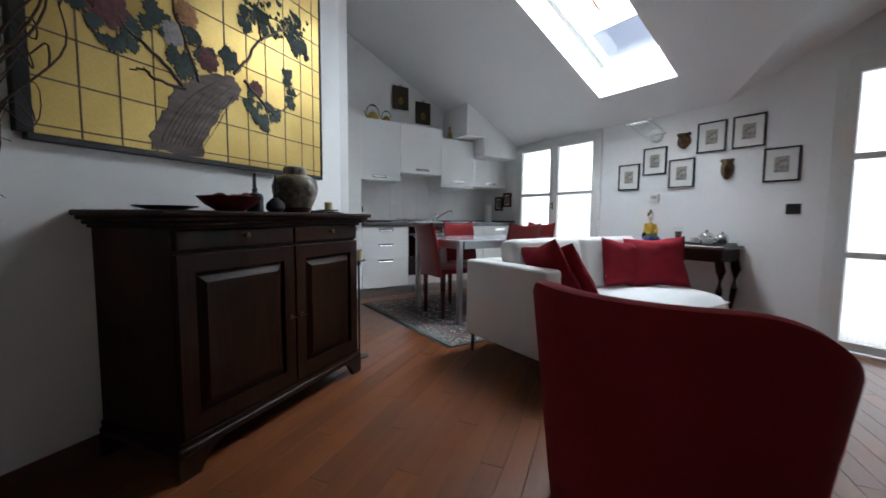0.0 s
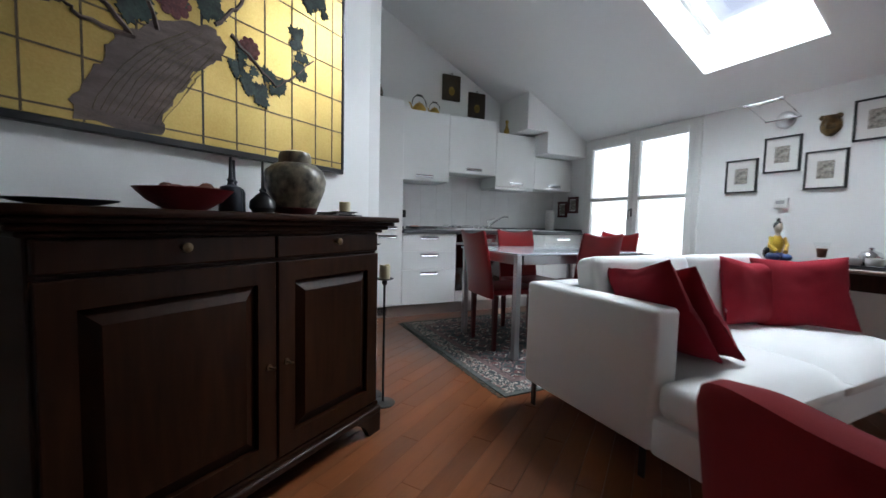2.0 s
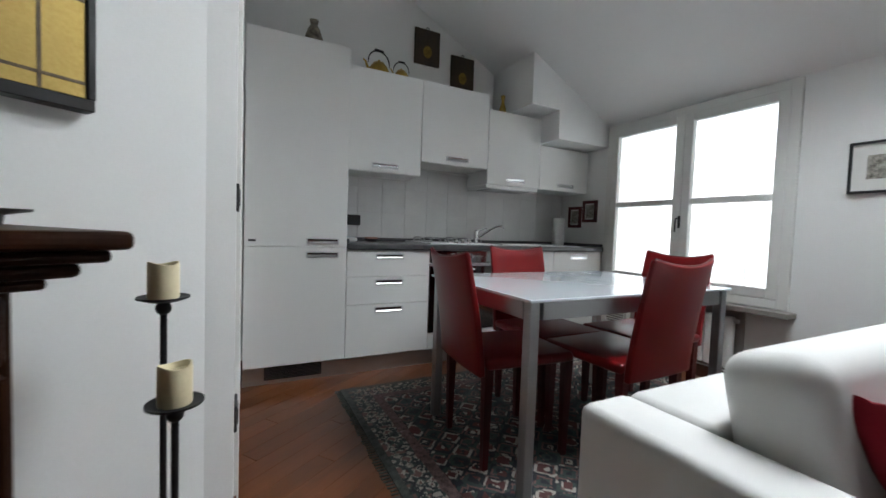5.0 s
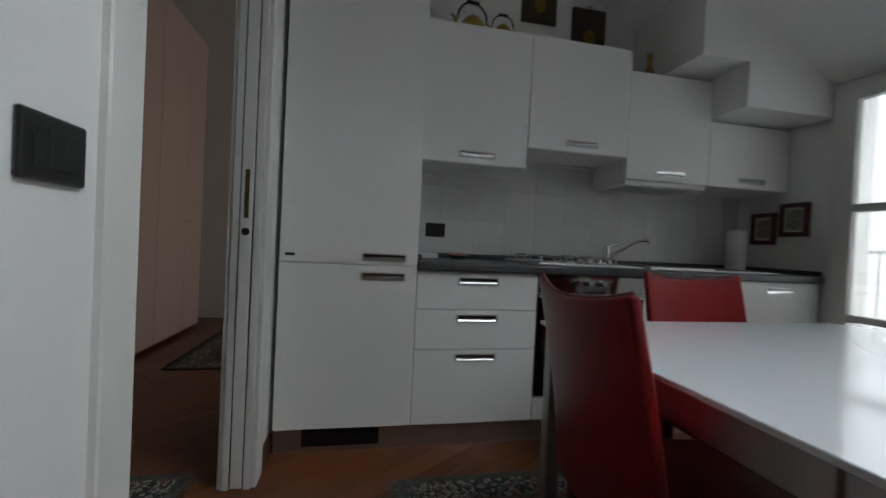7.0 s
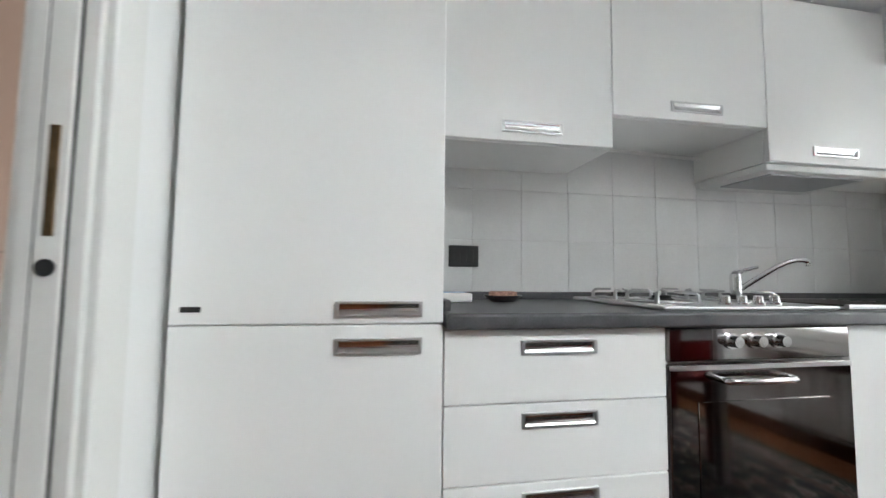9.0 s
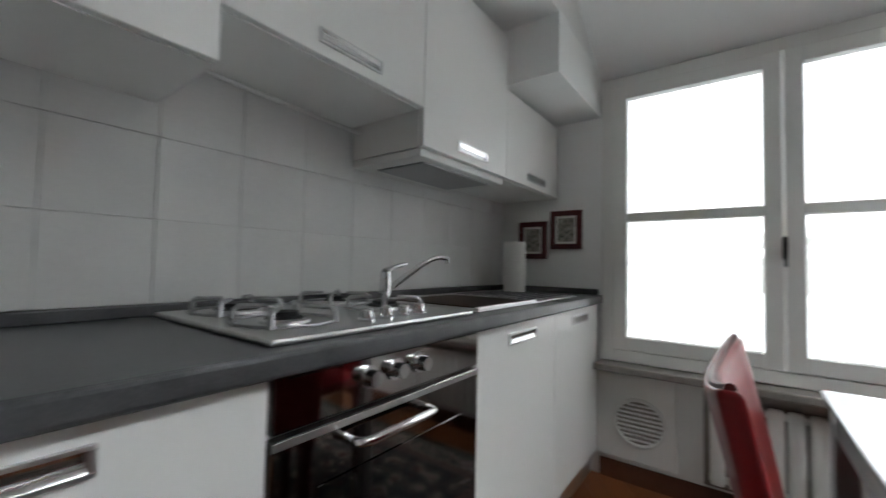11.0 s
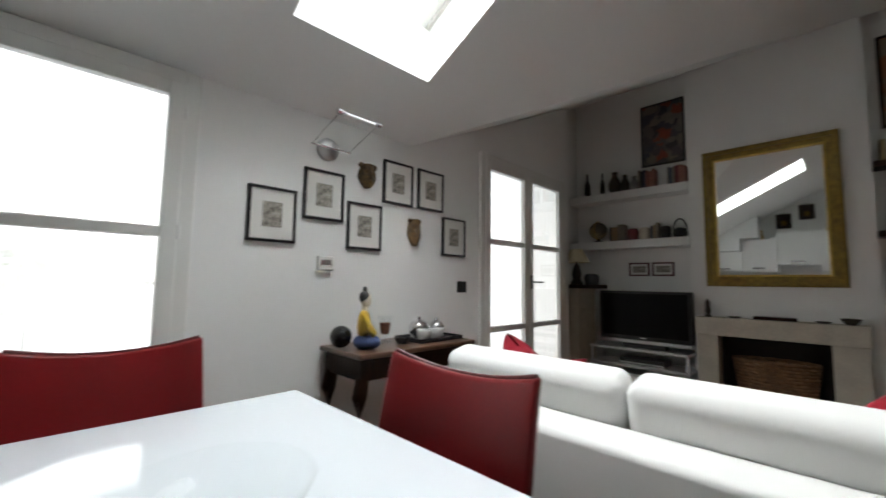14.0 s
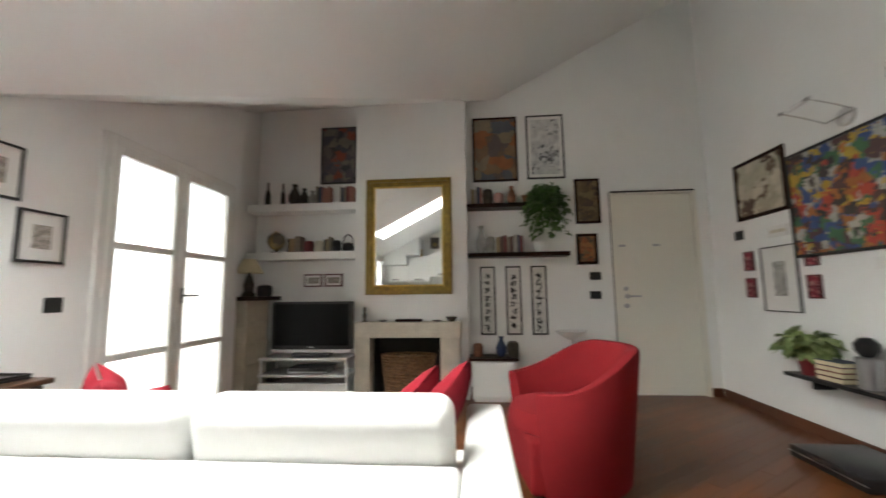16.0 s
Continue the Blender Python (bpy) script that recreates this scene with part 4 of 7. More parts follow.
# local x runs along the wall, local y into it; the front is y = 0
sb = thing("sideboard", "dark walnut sideboard with two panelled doors and two drawers", "sideboard", pose(0.112, 1.795, 0, 0, 0, ANG))
L, D = 1.10, 0.462
bm = bmesh.new()
box(bm, -0.025, 1.072, 0.025, D, 0.10, 0.90, 0.004, 1)
part("body", bm, M_DARKWOOD, sb)
bm = bmesh.new()
box(bm, -0.092, 1.158, -0.042, D, 0.940, 0.962, 0.008, 3)
box(bm, -0.076, 1.142, -0.026, D, 0.925, 0.940, 0.006, 2)
box(bm, -0.058, 1.120, -0.010, D, 0.908, 0.925, 0.008, 3)
box(bm, -0.040, 1.095, 0.006, D, 0.895, 0.908, 0.005, 2)
part("top", bm, M_DARKWOOD, sb, "moulded walnut top")
bm = bmesh.new()
box(bm, -0.042, 1.095, -0.002, D, 0.085, 0.118, 0.012, 3)
box(bm, -0.034, 1.085, 0.010, D, 0.118, 0.142, 0.008, 2)
part("base_moulding", bm, M_DARKWOOD, sb)
for x0, x1 in ((-0.04, 0.14), (0.93, 1.093)):
    for y0, y1 in ((0.004, 0.03), (D - 0.03, D)):
        bm = bmesh.new()
        k = 8
        inner = x1 if x0 < 0.1 else x0
        outer = x0 if x0 < 0.1 else x1
        pts = [(outer, 0.0), (outer, 0.086), (inner, 0.086)] + [(inner + (outer - inner) * (0.1 + 0.45 * (j / k)), 0.075 - 0.075 * (j / k) ** 2) for j in range(1, k + 1)]
        hexa(bm, [(x, y0, z) for x, z in pts], [(x, y1, z) for x, z in pts])
        part("bracket_foot", bm, M_DARKWOOD, sb)
M_OLDBRASS = material("tarnished_brass", (0.15, 0.10, 0.05), 0.4, 0.7, scale=30, vary=0.3)
for x0, x1 in ((-0.018, 0.544), (0.552, 1.062)):
    bm = bmesh.new()
    box(bm, x0, x1, 0.006, 0.030, 0.818, 0.892, 0.006, 2)
    dr = part("drawer", bm, M_DARKWOOD, sb)
    bm = bmesh.new()
    t = bmesh.new()
    lathe(t, [(0, 0), (0.007, 0), (0.006, 0.012), (0.013, 0.018), (0.013, 0.026), (0.006, 0.031), (0, 0.032)], 16)
    merge(bm, t, pose((x0 + x1) / 2, 0.006, 0.866, 90, 0, 0))
    part("knob", bm, M_OLDBRASS, dr, "small dark brass knob", True)
    bm = bmesh.new()
    z0, z1, s = 0.148, 0.806, 0.066
    bar_frame(bm, x0, x1, z0, z1, s, 0.004, 0.030)
    dd = part("door", bm, M_DARKWOOD, sb)
    bm = bmesh.new()
    a, b, c, d = x0 + s, x1 - s, z0 + s, z1 - s
    k = 0.042
    hexa(bm, [(a, 0.024, c), (b, 0.024, c), (b, 0.024, d), (a, 0.024, d)], [(a + k, 0.002, c + k), (b - k, 0.002, c + k), (b - k, 0.002, d - k), (a + k, 0.002, d - k)])
    part("panel", bm, M_DARKWOOD, dd, "raised fielded panel")
    bm = bmesh.new()
    x = x1 - 0.03 if x0 < 0.5 else x0 + 0.03
    rod(bm, (x, 0.005, 0.47), (x, -0.001, 0.47), 0.010, seg=14)
    sweep(bm, [(x, -0.001, 0.47), (x, -0.022, 0.47), (x + 0.006, -0.026, 0.47)], 0.003, 6)
    part("key", bm, M_OLDBRASS, dd, "dull brass key in its lock")

# ---------------------------------------------------------------- living-room fixtures
M_MARBLE = material("pale_travertine", (0.50, 0.46, 0.38), 0.55, scale=7, vary=0.15, bump=0.05, fine=60)
fp = thing("fireplace", "pale stone fireplace surround with open black hearth", "fireplace")
bm = bmesh.new()
box(bm, 2.02, 3.112, -0.905, -0.742, 0.635, 0.79, 0.006)
part("lintel", bm, M_MARBLE, fp)
for x0, x1 in ((2.03, 2.232), (2.946, 3.105)):
    bm = bmesh.new()
    box(bm, x0, x1, -0.905, -0.752, 0, 0.635, 0.005)
    part("jamb", bm, M_MARBLE, fp)
M_SOOT = material("sooty_firebrick", (0.02, 0.018, 0.016), 0.95, scale=6, vary=0.4)
bm = bmesh.new()
box(bm, 2.232, 2.946, -1.105, -1.09, 0, 0.655)
box(bm, 2.232, 2.25, -1.09, -0.91, 0, 0.655)
box(bm, 2.93, 2.946, -1.09, -0.91, 0, 0.655)
box(bm, 2.25, 2.93, -1.09, -0.76, 0, 0.02)
part("hearth", bm, M_SOOT, fp, "black sooty hearth")

mirror = thing("wall_mirror", "large rectangular mirror in a gilded frame over the fireplace", "mirror", pose(2.573, -0.905, 1.692, 0, 0, 180))
W, H, f = 0.925, 1.25, 0.085
bm = bmesh.new()
bar_frame(bm, -W / 2, W / 2, -H / 2, H / 2, f, -0.030, 0)
bar_frame(bm, -W / 2 + 0.012, W / 2 - 0.012, -H / 2 + 0.012, H / 2 - 0.012, 0.03, -0.048, -0.028)
part("frame", bm, M_GILT, mirror, "carved gilded frame")
bm = bmesh.new()
k = 0.016
bar_frame(bm, -W / 2 + f, W / 2 - f, -H / 2 + f, H / 2 - f, k, -0.036, -0.002)
part("inner_bead", bm, M_BRASS, mirror)
bm = bmesh.new()
box(bm, -W / 2 + f, W / 2 - f, -0.02, -0.004, -H / 2 + f, H / 2 - f)
part("glass", bm, M_MIRROR, mirror, "silvered mirror glass")

basket = thing("log_basket", "round woven wicker basket inside the fireplace", "basket", pose(2.585, -0.93, 0.0205))
M_WICKER = material("brown_wicker", (0.17, 0.085, 0.038), 0.75, scale=30, vary=0.5, bump=0.3)
for i in range(16):
    bm = bmesh.new()
    r = 0.19 + 0.045 * i / 15
    sweep(bm, [(1.2 * r * math.cos(a), 0.62 * r * math.sin(a), 0.014 + i * 0.027 + 0.003 * math.sin(a * 14 + i * math.pi)) for a in [2 * math.pi * q / 40 for q in range(41)]], 0.014, 6)
    part("weave", bm, M_WICKER, basket, "", True)

# television corner
stand = thing("tv_stand", "low silver-grey television stand with two shelves", "tv stand", pose(3.61, -0.86, 0))
M_SILVER = material("silver_plastic", (0.60, 0.60, 0.60), 0.38, 0.2, scale=4, vary=0.04)
for z in (0.0, 0.24, 0.40):
    bm = bmesh.new()
    box(bm, -0.46, 0.46, -0.16, 0.20, z + 0.02, z + 0.045, 0.005)
    part("shelf", bm, M_SILVER, stand)
for x in (-0.44, 0.44):
    for y in (-0.13, 0.17):
        bm = bmesh.new()
        rod(bm, (x, y, 0), (x, y, 0.43), 0.016)
        part("post", bm, M_SILVER, stand)
bm = bmesh.new()
box(bm, -0.46, 0.46, 0.1805, 0.199, 0.046, 0.20, 0.003)
part("front_panel", bm, M_WHITEPL, stand)
tv = thing("television", "flat black television with a silver foot", "television", pose(3.56, -0.80, 0.446))
bm = bmesh.new()
box(bm, -0.425, 0.425, -0.03, 0.055, 0.075, 0.56, 0.008)
part("housing", bm, M_BLACK, tv)
M_SCREEN = material("dark_screen", (0.004, 0.004, 0.005), 0.18, spec=0.10, scale=2, vary=0.05, bump=0)
bm = bmesh.new()
box(bm, -0.395, 0.395, 0.0555, 0.059, 0.115, 0.535, 0.001, 1)
part("screen", bm, M_SCREEN, tv, "switched-off glossy screen")
bm = bmesh.new()
box(bm, -0.42, 0.42, -0.02, 0.062, 0.045, 0.074, 0.006)
part("speaker_bar", bm, M_SILVER, tv)
bm = bmesh.new()
box(bm, -0.2, 0.2, -0.06, 0.08, 0.0, 0.044, 0.01)
part("foot", bm, M_BLACK, tv)
bm = bmesh.new()
box(bm, -0.03, 0.03, 0.059, 0.061, 0.095, 0.103)
part("badge", bm, M_SILVER, tv)
player = thing("media_player", "slim black media player on the stand shelf", "player", pose(3.58, -0.84, 0.2855))
bm = bmesh.new()
box(bm, -0.21, 0.21, -0.12, 0.12, 0.0, 0.055, 0.004)
part("case", bm, M_BLACK, player)
bm = bmesh.new()
box(bm, -0.205, 0.205, 0.1205, 0.124, 0.008, 0.02)
part("trim", bm, M_SILVER, player)

for z in (2.045, 1.505):
    bm = bmesh.new()
    box(bm, 3.162, 4.398, YS + 0.002, -0.90, z - 0.045, z + 0.04, 0.004)
    tagged(part("alcove_shelf", bm, M_WALL), "thick white plastered alcove shelf", "shelf")

# entrance door
d2 = thing("door_entrance", "closed cream entrance door with steel lever and locks", "door", kind="structure")
bm = bmesh.new()
for x0, x1, z0, z1 in ((DOOR[0] - 0.001, DOOR[0] + 0.045, 0, DOOR[3]), (DOOR[1] - 0.045, DOOR[1] + 0.001, 0, DOOR[3]), (DOOR[0] + 0.045, DOOR[1] - 0.045, DOOR[3] - 0.03, DOOR[3] + 0.001)):
    box(bm, x0, x1, YS - 0.15, YS + 0.012, z0, z1, 0.003, 1)
part("door_frame", bm, M_CREAM, d2)
bm = bmesh.new()
box(bm, DOOR[0] + 0.049, DOOR[1] - 0.049, YS - 0.06, YS - 0.008, 0.008, DOOR[3] - 0.036, 0.003, 1)
part("door_leaf", bm, M_CREAM, d2, "smooth cream door leaf")
# thin black strips on the frame stand in for the door's dark, shaded gaps
bm = bmesh.new()
box(bm, DOOR[0] + 0.02, DOOR[1] - 0.02, YS + 0.0125, YS + 0.016, DOOR[3] - 0.012, DOOR[3] + 0.006)
part("top_gap_strip", bm, M_BLACK, d2)
bm = bmesh.new()
box(bm, DOOR[1] - 0.008, DOOR[1] + 0.001, YS + 0.0125, YS + 0.016, 0.01, DOOR[3] - 0.014)
part("side_gap_strip", bm, M_BLACK, d2)
hx = DOOR[1] - 0.14
bm = bmesh.new()
rod(bm, (hx, YS - 0.008, 1.02), (hx, YS + 0.004, 1.02), 0.026, seg=18)
hh = part("door_handle", bm, M_ALU, d2, "steel lever handle")
bm = bmesh.new()
sweep(bm, [(hx, YS + 0.003, 1.02), (hx, YS + 0.045, 1.02), (hx - 0.012, YS + 0.05, 1.02), (hx - 0.12, YS + 0.05, 1.02)], 0.009, 8)
part("lever", bm, M_ALU, hh, "", True)
for z, r in ((1.10, 0.024), (0.92, 0.026)):
    bm = bmesh.new()
    rod(bm, (hx + 0.01, YS - 0.008, z), (hx + 0.01, YS + 0.002, z), r, seg=16)
    part("lock_rosette", bm, M_ALU, d2)
for x, z in ((hx + 0.02, 1.56), (hx - 0.33, 1.56)):
    bm = bmesh.new()
    box(bm, x - 0.035, x + 0.035, YS - 0.008, YS - 0.001, z - 0.012, z + 0.012, 0.003)
    part("bolt_plate", bm, M_ALU, d2)

# pocket door and its frame
d3 = thing("door_pocket", "white sliding door standing inside its wall pocket", "door", kind="structure")
for x0, x1 in ((XD - 0.004, XD + 0.014), (XD - 0.124, XD - 0.106)):
    for y0, y1, z0 in ((PD[0] - 0.085, PD[0] + 0.003, 0), (PD[1] - 0.003, PD[1] + 0.085, 0), (PD[0] + 0.003, PD[1] - 0.003, PD[3] - 0.003)):
        bm = bmesh.new()
        box(bm, x0, x1, y0, y1, z0, PD[3] + 0.083, 0.003, 1)
        part("architrave", bm, M_FRAME, d3)
for x0, x1, y0, y1 in ((XD - 0.106, XD - 0.004, PD[0] - 0.002, PD[0] + 0.012), (XD - 0.030, XD - 0.004, PD[1] - 0.012, PD[1] + 0.002), (XD - 0.106, XD - 0.080, PD[1] - 0.012, PD[1] + 0.002)):
    bm = bmesh.new()
    box(bm, x0, x1, y0, y1, 0, PD[3], 0.002, 1)
    part("jamb_lining", bm, M_FRAME, d3)
bm = bmesh.new()
box(bm, XD - 0.076, XD - 0.034, PD[1] - 0.016, PD[1] - 0.001, 0.008, PD[3] - 0.01, 0.002, 1)
lf = part("door_leaf", bm, M_FRAME, d3, "white door edge")
bm = bmesh.new()
for x in (XD - 0.079, XD - 0.033):
    box(bm, x, x + 0.003, PD[1] - 0.013, PD[1] - 0.002, 0.008, PD[3] - 0.01)
part("brush_seal", bm, M_BLACK, d3, "dark brush strip")
bm = bmesh.new()
box(bm, XD - 0.063, XD - 0.047, PD[1] - 0.0185, PD[1] - 0.0155, 1.02, 1.20, 0.001, 1)
part("lock_plate", bm, M_OLDBRASS, lf, "dull brass lock plate")
bm = bmesh.new()
rod(bm, (XD - 0.055, PD[1] - 0.0155, 0.97), (XD - 0.055, PD[1] - 0.02, 0.97), 0.014, seg=16)
part("finger_pull", bm, M_BLACK, lf)
bm = bmesh.new()
box(bm, XD - 0.063, XD - 0.047, PD[0] + 0.0115, PD[0] + 0.0145, 1.02, 1.20, 0.001, 1)
part("strike_plate", bm, M_OLDBRASS, d3, "dull brass strike plate")

# bedroom beyond the pocket door
M_WARD = material("off_white_wardrobe", (0.60, 0.50, 0.45), 0.13, scale=2, vary=0.03, bump=0.01)
ward = thing("wardrobe", "tall off-white fitted wardrobe with a row of flat doors", "wardrobe", pose(0, 0, 0))
bm = bmesh.new()
box(bm, -0.615, -0.095, 3.18, 7.0, 0.035, 2.82)
part("body", bm, M_WARD, ward)
bm = bmesh.new()
box(bm, -0.6, -0.12, 3.30, 7.0, 0, 0.035)
part("plinth", bm, M_SKIRT, ward)
k = 8
for i in range(k):
    y0, y1 = 3.18 + 0.495 * i, min(7.0, 3.18 + 0.495 * (i + 1))
    bm = bmesh.new()
    box(bm, -0.094, -0.072, y0 + 0.002, y1 - 0.002, 0.038, 2.815, 0.002, 1)
    dd = part("door", bm, M_WARD, ward)
    bm = bmesh.new()
    y = y1 - 0.05 if i % 2 == 0 else y0 + 0.05
    sweep(bm, [(-0.072, y, 1.05), (-0.045, y, 1.05), (-0.042, y + (0.03 if i % 2 == 0 else -0.03), 1.05)], 0.005, 8)
    part("handle", bm, M_CHROME, dd, "", True)
rug("bedroom_rug", "dark fringed rug on the bedroom floor", 0.24, 0.96, 5.63, 6.9)
rug("bedside_rug", "small dark patterned rug just inside the bedroom", 0.30, 0.92, 3.42, 4.33)
# ---------------------------------------------------------------- gold-leaf painting over the sideboard
GOLDM = Matrix.Translation((GW[0], GW[1], 0)) @ Matrix.Rotation(radians(ANG), 4, "Z")     # u along the wall, y into it
M_GOLD = material("gold_leaf", (0.54, 0.37, 0.10), 0.24, 0.75, scale=3, vary=0.12, bump=0.04, fine=150, second=(0.62, 0.46, 0.16))
M_LINE = material("dark_gold_joint", (0.10, 0.07, 0.035), 0.6, scale=40, vary=0.5)
M_BARK = material("painted_bark", (0.085, 0.055, 0.045), 0.7, scale=9, vary=0.5, bump=0.15, stretch=(1, 1, 4), second=(0.17, 0.12, 0.10))
M_PLEAF = material("painted_leaf", (0.018, 0.032, 0.028), 0.7, scale=30, vary=0.5, second=(0.04, 0.065, 0.05))
M_PRED = material("painted_red_petal", (0.10, 0.018, 0.02), 0.7, scale=30, vary=0.5, second=(0.17, 0.045, 0.04))
M_PGREY = material("painted_grey_petal", (0.24, 0.22, 0.21), 0.7, scale=30, vary=0.3)
M_PORANGE = material("painted_orange_petal", (0.33, 0.15, 0.05), 0.7, scale=30, vary=0.4)

gold = thing("gold_screen_painting", "large two-panel painting of a flowering branch on gold leaf", "painting", GOLDM @ Matrix.Translation((0.385, 0, 1.215)))
GWID, GHEI = 1.47, 1.22
for a, b in ((0.0, 0.745), (0.75, GWID)):
    bm = bmesh.new()
    box(bm, a, b, -0.030, -0.004, 0.0, GHEI, 0.002, 1)
    part("panel", bm, M_GOLD, gold, "gold-leaf panel")
bm = bmesh.new()
for x0, x1, z0, z1 in ((-0.018, GWID + 0.012, -0.024, 0.0), (-0.018, GWID + 0.012, GHEI, GHEI + 0.02), (-0.045, 0.0, 0.0, GHEI), (GWID, GWID + 0.014, 0.0, GHEI)):
    box(bm, x0, x1, -0.036, 0, z0, z1, 0.002, 1)
part("frame", bm, M_BLACK, gold, "thin black frame")
bm = bmesh.new()
box(bm, 0.744, 0.751, -0.0312, -0.028, 0.001, GHEI - 0.001)
part("panel_joint", bm, M_BLACK, gold)
for u in [0.135, 0.267, 0.40, 0.54, 0.88, 1.01, 1.15, 1.29, 1.40]:
    bm = bmesh.new()
    box(bm, u - 0.003, u + 0.003, -0.0315, -0.030, 0.002, GHEI - 0.002)
    part("gold_joint", bm, M_LINE, gold)
for v in [0.03, 0.19, 0.35, 0.51, 0.68, 0.85, 1.02, 1.16]:
    bm = bmesh.new()
    box(bm, 0.002, GWID - 0.002, -0.0315, -0.030, v - 0.003, v + 0.003)
    part("gold_joint", bm, M_LINE, gold)


def flat(bm, pts, y0, y1):
    hexa(bm, [(x, y1, z) for x, z in pts], [(x, y0, z) for x, z in pts])


rnd = random.Random(5)
trunk = [(0.372, 0.004), (0.372, 0.075), (0.421, 0.155), (0.455, 0.224), (0.480, 0.285), (0.542, 0.329), (0.590, 0.378), (0.704, 0.427), (0.801, 0.435), (0.838, 0.385), (0.820, 0.325), (0.765, 0.285), (0.712, 0.250), (0.690, 0.190), (0.640, 0.112), (0.612, 0.068), (0.606, 0.004)]
bm = bmesh.new()
pts = []
for (a, b), (c, e) in zip(trunk, trunk[1:] + trunk[:1]):
    for k in range(4):
        f = k / 4
        j = 0.008 if 0 < k else 0.003
        pts.append((a + (c - a) * f + rnd.uniform(-j, j), b + (e - b) * f + rnd.uniform(-j, j)))
flat(bm, pts, -0.0335, -0.0312)
trunk_part = part("trunk", bm, M_BARK, gold, "brown painted tree trunk")
for k in range(11):
    bm = bmesh.new()
    f = (k + 0.7) / 12
    lo, mid_way, hi = Vector((0.40 + 0.22 * f, 0.03)), Vector((0.48 + 0.26 * f, 0.29 - 0.09 * f)), Vector((0.78 + 0.07 * f, 0.44 - 0.05 * f))
    line = []
    for i in range(9):
        g = 0.03 + (0.55 + 0.4 * rnd.random()) * i / 8
        q = lo.lerp(mid_way, g).lerp(mid_way.lerp(hi, g), g)
        line.append((q.x + rnd.uniform(-0.004, 0.004), -0.0337, q.y + rnd.uniform(-0.004, 0.004)))
    sweep(bm, line, [rnd.uniform(0.0008, 0.0022) for i in line], 5)
    part("bark_line", bm, M_LINE, trunk_part)
for line in ([(0.53, 0.30), (0.42, 0.40), (0.30, 0.47), (0.18, 0.56), (0.05, 0.62)], [(0.60, 0.345), (0.55, 0.50), (0.50, 0.62), (0.45, 0.80), (0.40, 1.0)], [(0.80, 0.455), (0.88, 0.55), (0.98, 0.70), (0.95, 0.85), (1.02, 1.02), (1.0, 1.18)], [(0.98, 0.70), (1.12, 0.80), (1.28, 0.86)], [(0.86, 0.44), (0.95, 0.38), (1.06, 0.30), (1.18, 0.40), (1.30, 0.52)], [(0.53, 0.30), (0.40, 0.30), (0.36, 0.33), (0.30, 0.31)]):
    bm = bmesh.new()
    fine = []
    for (a, b), (c, e) in zip(line, line[1:]):
        for k in range(5):
            fine.append((a + (c - a) * k / 5 + rnd.uniform(-0.006, 0.006), -0.032, b + (e - b) * k / 5 + rnd.uniform(-0.006, 0.006)))
    sweep(bm, fine, [0.009 - 0.006 * i / len(fine) for i in range(len(fine))], 5)
    part("painted_twig", bm, M_BARK, gold)


def painted_leaf(bm, u, v, s, turn):
    pts = []
    for k in range(22):
        a = 2 * math.pi * k / 22
        r = s * (0.55 + 0.45 * abs(math.cos(a * 1.5)) ** 0.8) * (1.0 if k % 2 else 0.72)
        pts.append((u + r * math.cos(a + turn), v + r * math.sin(a + turn)))
    flat(bm, pts, -0.0345 - rnd.random() * 0.001, -0.0325)


bm = bmesh.new()
spots = [(0.18, 0.43), (0.24, 0.41), (0.305, 0.47), (0.327, 0.40), (0.14, 0.50), (0.43, 0.595), (0.45, 0.51), (0.41, 0.55), (0.49, 0.39), (0.52, 0.42), (0.57, 0.405), (0.60, 0.52), (0.56, 0.59), (0.64, 0.48), (0.767, 0.55), (0.78, 0.50), (0.80, 0.52), (0.88, 0.76), (0.86, 0.72), (0.90, 0.80), (0.93, 0.83), (0.95, 0.79), (1.03, 0.785), (1.05, 0.74), (0.99, 0.83), (1.277, 0.907), (1.24, 0.87), (1.226, 0.80), (1.25, 0.74), (1.32, 0.755), (1.30, 0.80), (0.878, 0.31), (0.91, 0.28), (0.97, 0.288), (1.00, 0.25), (1.066, 0.295), (1.04, 0.34), (1.19, 0.458), (1.21, 0.42), (1.17, 0.585), (1.16, 0.54), (0.93, 0.36), (0.35, 0.66), (0.28, 0.62), (0.50, 0.76), (0.42, 0.86), (0.36, 0.95), (0.97, 1.0), (1.04, 1.05), (0.95, 1.1)]
for u, v in spots:
    for k in range(3):
        painted_leaf(bm, u + rnd.uniform(-0.035, 0.035), v + rnd.uniform(-0.03, 0.03), rnd.uniform(0.022, 0.046), rnd.uniform(0, 6.28))
for k in range(70):
    f = rnd.random()
    painted_leaf(bm, 0.87 + 0.45 * f + rnd.gauss(0, 0.03), 0.84 + 0.16 * abs(f - 0.5) + rnd.gauss(0, 0.06), rnd.uniform(0.010, 0.022), rnd.uniform(0, 6.28))
tagged(part("painted_leaves", bm, M_PLEAF, gold), "dark green painted leaves", kind="stuff")
